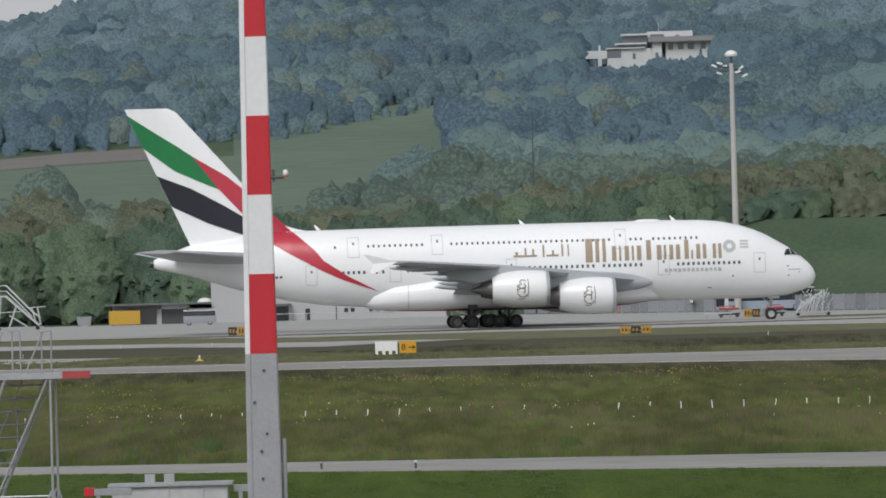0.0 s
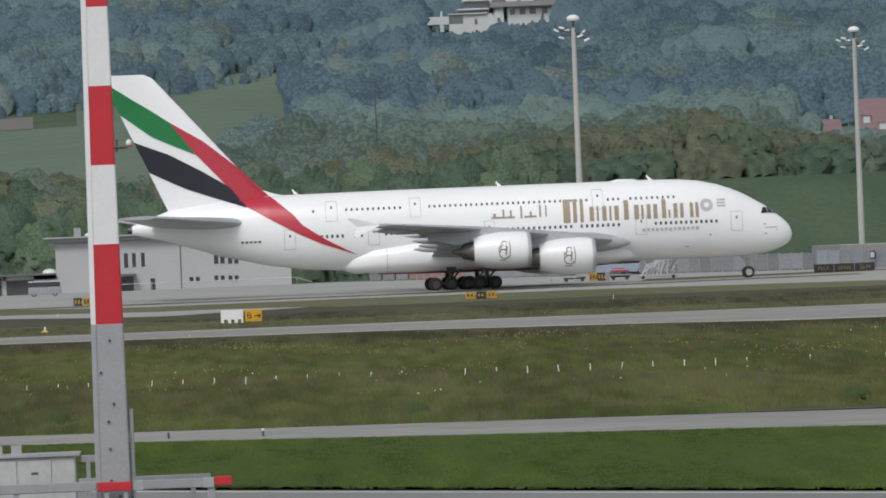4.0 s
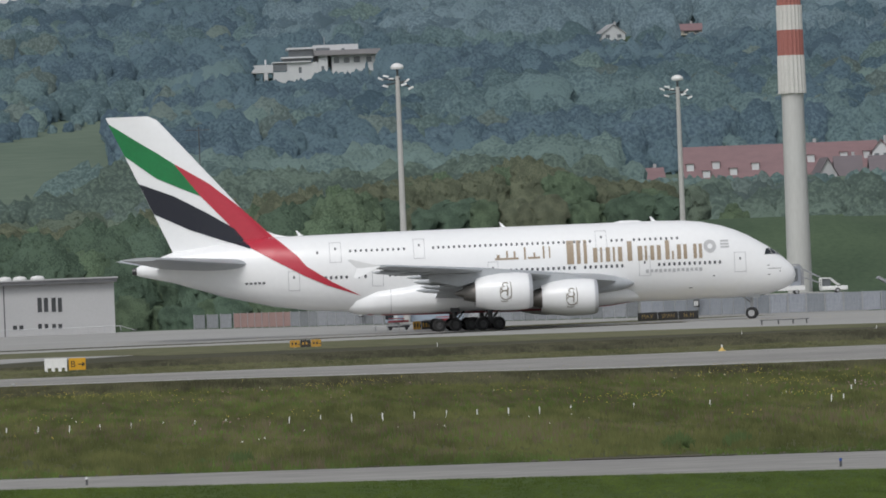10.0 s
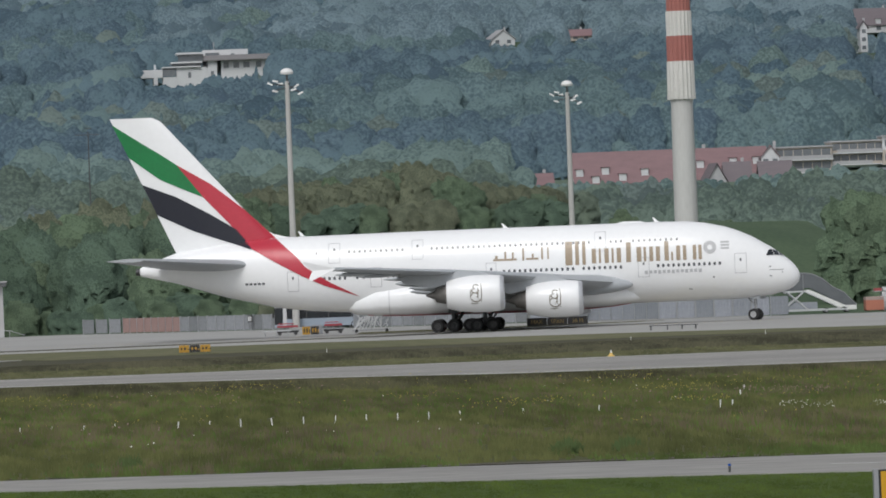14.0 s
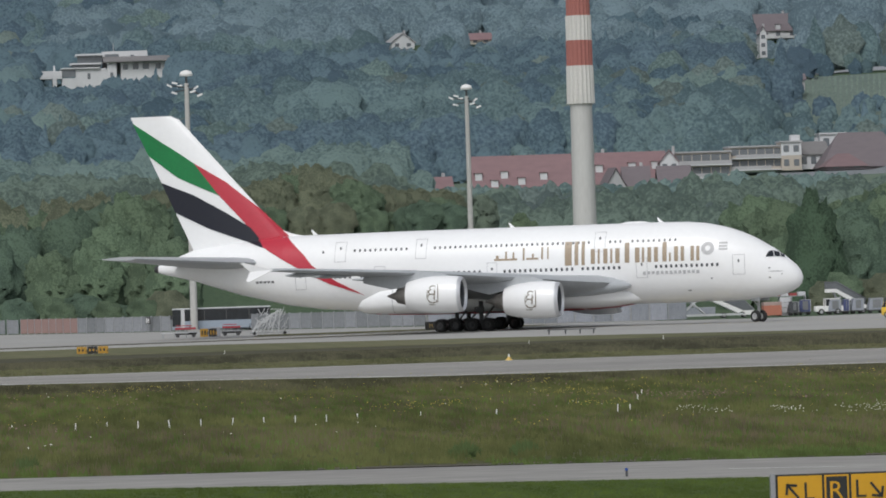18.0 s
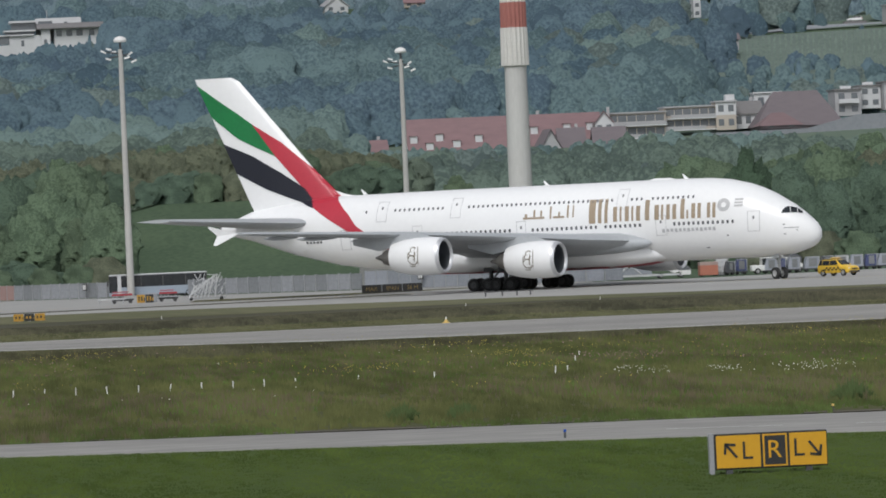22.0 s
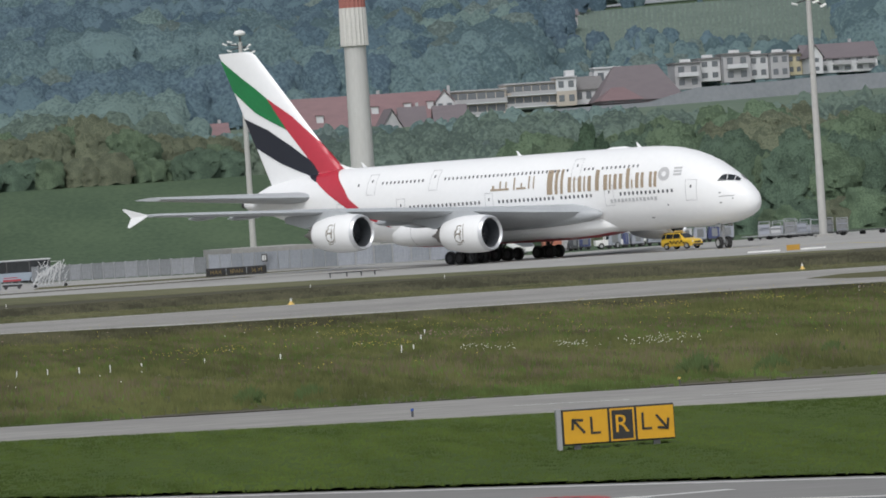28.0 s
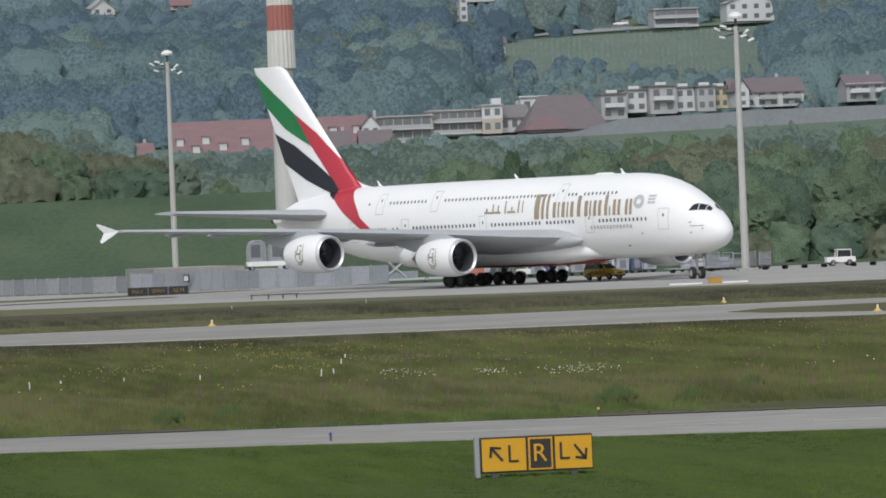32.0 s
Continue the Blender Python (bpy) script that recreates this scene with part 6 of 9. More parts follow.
def follow_me_car():
    o = thing("follow_me_car", pose(104.0, 640.8, 0.045, 0, 0, -50), "yellow airport off-road car with black chequers and a roof beacon bar", "car")
    # rear to front: x, half width, belt height, top height, top half width
    rows = [(-2.18, 0.78, 0.92, 1.02, 0.74), (-2.10, 0.86, 1.06, 1.30, 0.70), (-1.92, 0.90, 1.10, 1.64, 0.66), (-1.3, 0.92, 1.10, 1.72, 0.68), (-0.2, 0.92, 1.08, 1.73, 0.68), (0.35, 0.92, 1.06, 1.66, 0.66), (0.72, 0.92, 1.05, 1.40, 0.70),
            (1.10, 0.91, 1.03, 1.13, 0.76), (1.7, 0.90, 0.98, 1.08, 0.74), (2.08, 0.86, 0.88, 0.98, 0.70), (2.22, 0.76, 0.66, 0.80, 0.66)]
    bm = bmesh.new()
    rings = []
    for x, w, zs, zt, wt in rows:
        half = [(w * 0.92, 0.30), (w, 0.46), (w, zs - 0.12), (w * 0.97, zs), (wt, zt - 0.03), (wt * 0.85, zt)]
        rings.append([bm.verts.new((x, y, z)) for y, z in half] + [bm.verts.new((x, -y, z)) for y, z in reversed(half)])
    for a, b in zip(rings, rings[1:]):
        for q in range(12):
            bm.faces.new((a[q], a[(q + 1) % 12], b[(q + 1) % 12], b[q]))
    bm.faces.new(rings[0])
    bm.faces.new(list(reversed(rings[-1])))
    bmesh.ops.recalc_face_normals(bm, faces=bm.faces)
    part("body", bm, M_CARYELLOW, o, "yellow car body", smooth=35)
    quad_part("windscreen", [(1.06, -0.72, 1.14), (1.06, 0.72, 1.14), (0.40, 0.60, 1.63), (0.40, -0.60, 1.63)], M_COCKPIT, o, "windscreen", (0.02, 0, 0.03))
    for side in (-1, 1):
        for x0, x1, x2, x3 in ((-0.42, 0.82, 0.30, -0.42), (-1.42, -0.50, -0.50, -1.42), (-1.98, -1.50, -1.50, -1.80)):
            quad_part("side_window", [(x0, side * 0.895, 1.14), (x1, side * 0.895, 1.14), (x2, side * 0.715, 1.62), (x3, side * 0.715, 1.62)], M_COCKPIT, o, "dark side window", (0, side * 0.02, 0.005))
        for i in range(9):
            part("chequer", boxes((-1.2 + i * 0.26, -0.94 + i * 0.26, side * 0.926 - 0.008, side * 0.926 + 0.008, 0.58 + 0.17 * (i % 2), 0.75 + 0.17 * (i % 2))), M_SIGNBLACK, o, "black chequer")
        part("headlight", boxes((2.0, 2.19, side * 0.66 - 0.16, side * 0.66 + 0.16, 0.72, 0.86), bevel=0.03), M_WHITEPLASTIC, o, "pale headlight")
        part("mirror", boxes((0.66, 0.84, side * 1.0 - 0.1, side * 1.0 + 0.1, 1.08, 1.24), bevel=0.03), M_CARYELLOW, o)
        part("roof_rail", rods(((-1.8, side * 0.6, 1.72), (0.2, side * 0.6, 1.76), 0.025)), M_SIGNBLACK, o)
    part("grille", boxes((2.12, 2.25, -0.46, 0.46, 0.62, 0.78), bevel=0.03), M_SIGNBLACK, o, "dark grille")
    part("bumper", boxes((2.0, 2.28, -0.80, 0.80, 0.32, 0.52), bevel=0.06), M_DARKGREY, o, "dark front bumper")
    lb = part("light_bar", boxes((-0.55, -0.2, -0.62, 0.62, 1.80, 1.93), bevel=0.03), M_ORANGELAMP, o, "orange roof beacon bar")
    part("bar_foot", boxes((-0.45, -0.3, -0.5, -0.4, 1.70, 1.81), (-0.45, -0.3, 0.4, 0.5, 1.70, 1.81)), M_SIGNBLACK, lb)
    for x in (-1.36, 1.40):
        for y in (-0.80, 0.80):
            road_wheel(o, x, y, 0.36, 0.24)
    return o


follow_me_car()


def coach():
    o = thing("coach", pose(33.5, 766, 0.04, 0, 0, -3), "white and light blue apron bus with dark window band", "bus")
    M_BUSBLUE = mat("bus_grey_blue", (0.30, 0.35, 0.41), (0.26, 0.31, 0.37), rough=0.4, scale=0.4, fine=4)
    part("body", boxes((0, 12.1, 0, 2.5, 0.35, 1.40), bevel=0.06), M_BUSBLUE, o, "grey-blue lower body")
    part("window_band", boxes((0.05, 12.05, 0.03, 2.47, 1.40, 2.80)), M_COCKPIT, o, "dark window band")
    part("roof", boxes((0, 12.1, 0, 2.5, 2.80, 2.98), bevel=0.06), M_RENDERPALE, o, "pale roof edge")
    part("windscreen_side", boxes((0.0, 1.0, -0.015, 0.0, 0.75, 2.78)), M_COCKPIT, o, "dark front side window")
    part("pillar", boxes((1.05, 1.5, -0.02, 0.03, 0.4, 2.85)), M_RENDERPALE, o, "pale door pillar")
    for x in (3.9, 6.6, 9.4, 11.9):
        part("pillar", boxes((x, x + 0.10, -0.01, 0.04, 1.4, 2.8)), M_DARKGREY, o)
    part("door", boxes((4.6, 5.6, -0.012, 0.0, 0.4, 1.38)), M_BUSBLUE, o, "closed lower door panel")
    part("locker_flap", boxes((6.9, 9.2, -0.012, 0.0, 0.5, 1.2)), M_BUSBLUE, o)
    part("mirror", boxes((-0.25, -0.05, -0.2, 0.05, 1.6, 2.2), bevel=0.04), M_SIGNBLACK, o)
    for x in (2.4, 9.8):
        for y in (0.15, 2.35):
            road_wheel(o, x, y, 0.46, 0.3)


M_FARDARK = mat("dull_dark_glass", (0.10, 0.11, 0.12), (0.14, 0.15, 0.16), rough=0.3)
M_RENDERPALE = mat("dusty_white_paint", (0.56, 0.57, 0.58), (0.48, 0.49, 0.50), rough=0.5, scale=0.5, fine=3)
coach()


def boarding_stairs(x, y, a, length, height, label, name="boarding_stairs"):
    """Towed passenger stairs: sloping flight with solid sides on a chassis."""
    o = thing(name, pose(x, y, 0.04, 0, 0, a), label, "stairs", "boarding stairs on the apron")
    for side in (-1, 1):
        bm = bmesh.new()
        poly(bm, [(0, side * 0.9, 0.5), (length * 0.75, side * 0.9, height), (length, side * 0.9, height), (length, side * 0.9, height + 0.4), (length * 0.73, side * 0.9, height + 0.4), (-0.1, side * 0.9, 0.9)], (0, 0.05 * side, 0))
        bmesh.ops.recalc_face_normals(bm, faces=bm.faces)
        part("side_wall", bm, M_WHITEPLASTIC, o, "white side wall")
        bm = bmesh.new()
        poly(bm, [(0.1, side * 0.86, 1.0), (length * 0.73, side * 0.86, height + 0.4), (length, side * 0.86, height + 0.4), (length, side * 0.86, height + 1.25), (length * 0.70, side * 0.86, height + 1.25), (0.0, side * 0.86, 1.75)], (0, 0.03 * side, 0))
        bmesh.ops.recalc_face_normals(bm, faces=bm.faces)
        part("canopy_side", bm, M_FARDARK, o, "dark canopy side")
        part("hand_rail", rods(((-0.1, side * 0.9, 1.6), (length * 0.73, side * 0.9, height + 1.1), 0.04), ((length * 0.73, side * 0.9, height + 1.1), (length, side * 0.9, height + 1.1), 0.04)), M_DARKGREY, o)
        part("strut", rods(((length * 0.55, side * 0.8, 0.4), (length * 0.8, side * 0.8, height), 0.08), ((length * 0.9, side * 0.8, 0.4), (length * 0.62, side * 0.8, height * 0.8), 0.08)), M_STEEL, o)
    for i in range(12):
        k = i / 12
        part("tread", boxes((k * length * 0.75, k * length * 0.75 + 0.3, -0.88, 0.88, 0.5 + (height - 0.5) * k, 0.56 + (height - 0.5) * k)), M_DARKGREY, o)
    part("chassis", boxes((-0.5, length + 0.3, -0.8, 0.8, 0.35, 0.55)), M_STEEL, o, "grey chassis")
    for xx in (0.3, length - 0.3):
        for yy in (-0.75, 0.75):
            road_wheel(o, xx, yy, 0.3, 0.2)
    return o


boarding_stairs(111.6, 714, 176, 4.6, 2.5, "white passenger boarding stairs with a dark canopy beside the cargo row")


def canopy_stairs():
    """Covered stairs: a glazed hood, a dark curved canopy down the flight, lifting struts and a chassis."""
    o = thing("boarding_stairs", pose(89.1, 712, 0.04), "white boarding stairs with a dark glazed hood and curved canopy", "stairs", "boarding stairs on the apron")
    part("chassis", boxes((0, 9.0, -0.9, 0.9, 0.25, 0.5), bevel=0.03), M_RENDERPALE, o, "pale chassis beam")
    part("platform", boxes((0.9, 3.6, -0.9, 0.9, 2.45, 2.65), bevel=0.02), M_RENDERPALE, o)
    part("machine_cover", boxes((1.2, 4.6, -0.85, 0.85, 0.5, 1.3), bevel=0.05), M_ZINC, o, "grey machine cover")
    part("hood", boxes((1.0, 3.0, -0.85, 0.85, 2.66, 4.6), bevel=0.06), M_FARDARK, o, "dull dark glazed hood")
    top = [(3.0, 4.68), (4.1, 4.53), (5.2, 4.0), (6.3, 3.05), (7.7, 2.3), (9.1, 0.85)]
    low = [(3.0, 2.98), (3.9, 2.9), (5.0, 2.3), (5.9, 1.84), (7.0, 1.2), (8.2, 0.75)]
    for y in (-0.92, 0.88):
        bm = bmesh.new()
        g = [[bm.verts.new((p[0], y + d, p[1])) for p in row] for d in (0, 0.04) for row in (top, low)]
        for a, b in ((0, 1), (3, 2), (2, 0), (1, 3)):
            for k in range(5):
                bm.faces.new((g[a][k], g[a][k + 1], g[b][k + 1], g[b][k]))
        bmesh.ops.recalc_face_normals(bm, faces=bm.faces)
        part("canopy_side", bm, M_FARDARK, o, "dark curved canopy side")
        part("canopy_rim", rods(*[((p[0], y, p[1]), (q[0], y, q[1]), 0.06) for p, q in zip(top, top[1:])]), M_POLEGREY, o)
        bm = bmesh.new()
        poly(bm, [(3.0, y - 0.03, 2.6), (3.7, y - 0.03, 2.75), (7.9, y - 0.03, 0.75), (7.2, y - 0.03, 0.5)], (0, 0.04, 0))
        bmesh.ops.recalc_face_normals(bm, faces=bm.faces)
        part("stringer", bm, M_WHITEPLASTIC, o, "white sloping stringer")
        part("lift_strut", rods(((0.6, y, 0.5), (3.0, y, 2.45), 0.09)), M_RENDERPALE, o)
        part("lift_strut", rods(((3.4, y, 0.5), (1.2, y, 2.45), 0.09)), M_RENDERPALE, o)
        part("hood_post", rods(((1.0, y, 2.6), (1.0, y, 4.65), 0.05)), M_POLEGREY, o)
        part("hood_post", rods(((3.0, y, 2.6), (3.0, y, 4.68), 0.05)), M_POLEGREY, o)
        part("wheel_guard", boxes((8.0, 9.1, y - 0.05, y + 0.05, 0.3, 0.8)), M_WHITEPLASTIC, o)
    bm = bmesh.new()
    poly(bm, [(-1.2, -0.8, 3.6), (1.0, -0.8, 2.3), (1.15, -0.8, 2.6), (-1.0, -0.8, 3.85)], (0, 1.6, 0))
    bmesh.ops.recalc_face_normals(bm, faces=bm.faces)
    part("bridge_flap", bm, M_POLEGREY, o, "grey raised bridge flap")
    for k in range(12):
        part("tread", boxes((3.6 + k * 0.34, 3.92 + k * 0.34, -0.86, 0.86, 2.5 - k * 0.165, 2.54 - k * 0.165)), M_DARKGREY, o)
    for x in (1.0, 5.6, 8.0):
        for y in (-0.8, 0.8):
            road_wheel(o, x, y, 0.28, 0.2)


canopy_stairs()


def hooped_stairs():
    """Stairs with arched grey hoods, parked behind the blast fence."""
    o = thing("boarding_stairs", pose(74.9, 721, 2.12), "boarding stairs with two arched grey hoods and a small white cab", "stairs", "boarding stairs on the apron")
    part("deck", boxes((0, 5.6, -0.9, 0.9, 0.45, 1.0), bevel=0.03), M_WHITEPLASTIC, o, "white deck edge")
    for x0, x1 in ((0.2, 2.2), (2.7, 5.4)):
        for y in (-0.9, 0.9):
            pts = [(x0, 1.0), (x0, 2.6), (x0 + 0.25, 3.2), (x0 + 0.7, 3.45), (x1 - 0.5, 3.45), (x1 - 0.12, 3.15), (x1, 2.6), (x1, 1.0)]
            part("hood_arch", rods(*[((a[0], y, a[1]), (b[0], y, b[1]), 0.09) for a, b in zip(pts, pts[1:])]), M_POLEGREY, o, "grey arched frame")
        part("hood_side", boxes((x0 + 0.1, x1 - 0.1, 0.78, 0.82, 1.0, 3.3)), M_ZINC, o, "grey hood panel")
        part("window", boxes((x0 + 0.45, x1 - 0.45, 0.72, 0.78, 1.5, 3.0)), M_FARDARK, o, "dark hood window")
    for y in (-0.9, 0.9):
        part("hand_rail", rods(((5.5, y, 2.9), (7.4, y, 1.9), 0.06), ((5.6, y, 1.9), (7.5, y, 1.2), 0.06), ((6.4, y, 0.7), (6.4, y, 2.4), 0.05)), M_POLEGREY, o)
        part("cab_frame", rods(((7.5, y, 0.6), (7.5, y, 1.75), 0.08), ((7.5, y, 1.75), (8.6, y, 1.7), 0.08), ((8.6, y, 1.7), (9.6, y, 0.9), 0.08)), M_WHITEPLASTIC, o, "white cab frame")
    part("cab_glass", boxes((7.6, 8.6, -0.7, 0.7, 0.8, 1.65)), M_FARDARK, o, "dark cab window")
    part("bonnet", boxes((7.4, 10.6, -0.8, 0.8, 0.3, 0.8), bevel=0.08), M_WHITEPLASTIC, o, "white bonnet")
    for x in (0.6, 4.6, 9.4):
        for y in (-0.8, 0.8):
            road_wheel(o, x, y, 0.3, 0.2)


hooped_stairs()


def mast_stairs():
    """Tall tubular passenger stairs parked beside the mast, and a red and yellow tug."""
    o = thing("passenger_stairs", pose(-58.2, 799, 0.04), "tall pale tubular passenger stairs with a railed top platform", "stairs", "boarding stairs on the apron")
    for y in (-0.8, 0.8):
        part("platform_rail", rods(((0, y, 5.7), (2.0, y, 5.75), 0.07), ((0, y, 5.05), (2.0, y, 5.05), 0.05), ((0, y, 4.35), (2.0, y, 4.4), 0.09), ((0, y, 4.35), (0, y, 5.7), 0.06), ((1.0, y, 4.4), (1.0, y, 5.72), 0.05)), M_RENDERPALE, o, "pale platform railing")
        part("flight_rail", rods(((2.0, y, 5.75), (5.3, y, 2.3), 0.07), ((5.3, y, 2.3), (6.3, y, 1.5), 0.06), ((2.0, y, 5.05), (5.2, y, 1.7), 0.05)), M_RENDERPALE, o, "pale sloping railing")
        part("stringer", rods(((1.9, y, 4.4), (6.1, y, 0.55), 0.13)), M_RENDERPALE, o, "pale stair stringer")
        part("leg", rods(((1.25, y, 4.3), (0.75, y, 0.2), 0.12), ((1.0, y, 2.3), (4.1, y, 2.4), 0.06), ((3.2, y, 3.1), (2.2, y, 0.3), 0.06), ((2.3, y, 1.9), (4.6, y, 0.4), 0.06)), M_RENDERPALE, o, "pale support leg")
        part("end_rail", rods(((4.6, y, 2.85), (6.9, y, 2.95), 0.05), ((5.9, y, 2.9), (6.3, y, 0.6), 0.05), ((5.2, y, 2.85), (5.6, y, 1.2), 0.05)), M_RENDERPALE, o)
    for k in range(13):
        part("tread", boxes((2.0 + k * 0.31, 2.3 + k * 0.31, -0.75, 0.75, 4.25 - k * 0.29, 4.3 - k * 0.29)), M_STEEL, o)
    part("platform", boxes((0, 2.0, -0.8, 0.8, 4.25, 4.35)), M_STEEL, o)
    part("chassis", boxes((0.2, 6.6, -0.75, 0.75, 0.28, 0.42)), M_STEEL, o)
    for x in (0.9, 5.9):
        part("wheel", rods(((x, -0.8, 0.24), (x, 0.8, 0.24), 0.24), seg=12), M_TYRE, o)
    c = thing("baggage_tug", pose(-61.6, 798, 0.04), "small red and cream baggage tug beside the mast", "tug")
    part("body", boxes((0, 2.6, -0.6, 0.6, 0.45, 1.0), bevel=0.06), M_CREAMPAINT, c, "cream body")
    part("red_panel", boxes((0.9, 2.3, -0.63, -0.6, 0.6, 1.35), bevel=0.01), M_POLERED, c, "red side panel")
    part("seat_back", boxes((1.9, 2.4, -0.5, 0.5, 1.0, 1.9), bevel=0.05), M_RENDERPALE, c, "pale cab back")
    for x in (0.5, 2.1):
        for y in (-0.55, 0.55):
            road_wheel(c, x, y, 0.3, 0.2)


M_CREAMPAINT = mat("cream_vehicle_paint", (0.46, 0.36, 0.20), (0.40, 0.31, 0.18), rough=0.5)
mast_stairs()


def stair_frame():
    """Bare tube stairs, red carts and a trestle by the mast."""
    o = thing("service_stairs", pose(39.0, 695, 0.04), "white tubular aircraft service stairs", "stairs")
    rng = random.Random(4)
    for side in (-0.6, 0.0, 0.6):
        for i in range(6):
            x = 0.3 + i * 0.42
            part("tube", rods(((x, side, 0.25), (x + 0.75 + rng.uniform(-0.2, 0.3), side, 1.6 + 0.2 * i), 0.045), ((x + 0.75, side, 1.6 + 0.2 * i), (x + 1.2, side, 1.1 + 0.25 * i), 0.045)), M_RENDERPALE, o)
        for i in range(14):
            x, z = rng.uniform(0.5, 3.9), rng.uniform(0.4, 2.3)
            part("tube", rods(((x, side, z), (x + rng.uniform(-0.5, 0.7), side, min(3.0, z + rng.uniform(0.3, 0.9))), 0.042)), M_RENDERPALE, o)
        part("stringer", rods(((0.3, side, 0.5), (3.3, side, 2.75), 0.045), ((3.2, side, 0.25), (3.5, side, 2.8), 0.04), ((2.4, side, 2.85), (3.6, side, 2.8), 0.035)), M_RENDERPALE, o, "pale sloping tube")
    part("chassis", boxes((0, 4.4, -0.7, 0.7, 0.18, 0.3)), M_STEEL, o)
    for x in (0.5, 3.9):
        part("wheel", rods(((x, -0.75, 0.18), (x, 0.75, 0.18), 0.18), seg=10), M_TYRE, o)
    red = mat("cart_red", (0.36, 0.05, 0.065), (0.30, 0.045, 0.055), rough=0.6)
    for x, w in ((30.7, 2.3), (36.0, 2.0)):
        c = thing("red_cart", pose(x, 696, 0.04), "low red ground service cart beside the mast", "cart", "red carts by the mast")
        part("body", boxes((0, w, -0.5, 0.5, 0.86, 1.1), bevel=0.03), red, c, "red body")
        for x0, x1, y0, y1 in ((0.12, 0.2, -0.45, -0.37), (w - 0.2, w - 0.12, -0.45, -0.37), (w / 2 - 0.1, w / 2 + 0.1, -0.2, 0.2)):
            part("leg", boxes((x0, x1, y0, y1, 0.6, 0.86)), M_STEEL, c)
        part("bar", boxes((0.1, w * 0.8, -0.5, 0.5, 1.24, 1.34)), red, c)
        part("bed", boxes((-0.3, w + 0.3, -0.55, 0.55, 0.5, 0.64)), M_STEEL, c)
        for xx in (0.25, w - 0.25):
            part("wheel", rods(((xx, -0.42, 0.2), (xx, 0.42, 0.2), 0.2), seg=12), M_DARKGREY, c)
        part("axle_frame", boxes((-0.1, w + 0.1, -0.3, 0.3, 0.3, 0.5)), M_DARKGREY, c)
    c = thing("trestle", pose(28.9, 692, 0.04), "low pale steel trestle", "trestle")
    part("beam", boxes((0, 3.2, -0.3, 0.3, 0.5, 0.6)), M_RENDERPALE, c)
    for x in (0.2, 1.5, 2.8):
        part("leg", boxes((x, x + 0.1, -0.3, 0.3, 0, 0.5)), M_STEEL, c)
    c = thing("utility_box", pose(34.5, 694, 0.04), "grey slatted utility cabinet beside the mast", "cabinet")
    part("body", boxes((0, 1.15, -0.4, 0.4, 0, 1.05), bevel=0.04), M_POLEGREY, c)
    for i in range(5):
        part("slat", boxes((0.08 + i * 0.22, 0.2 + i * 0.22, -0.43, -0.4, 0.1, 0.95)), M_ZINC, c)


stair_frame()


def trestle_bar():
    o = thing("low_barrier", pose(61.5, 590, 0.0), "thin low dark barrier bar on short legs", "barrier")
    part("bar", boxes((0, 4.7, -0.05, 0.05, 0.42, 0.5)), M_DARKGREY, o)
    for x in (0.1, 1.7, 3.1, 4.4):
        part("leg", boxes((x, x + 0.1, -0.2, 0.2, 0, 0.42)), M_DARKGREY, o)


trestle_bar()


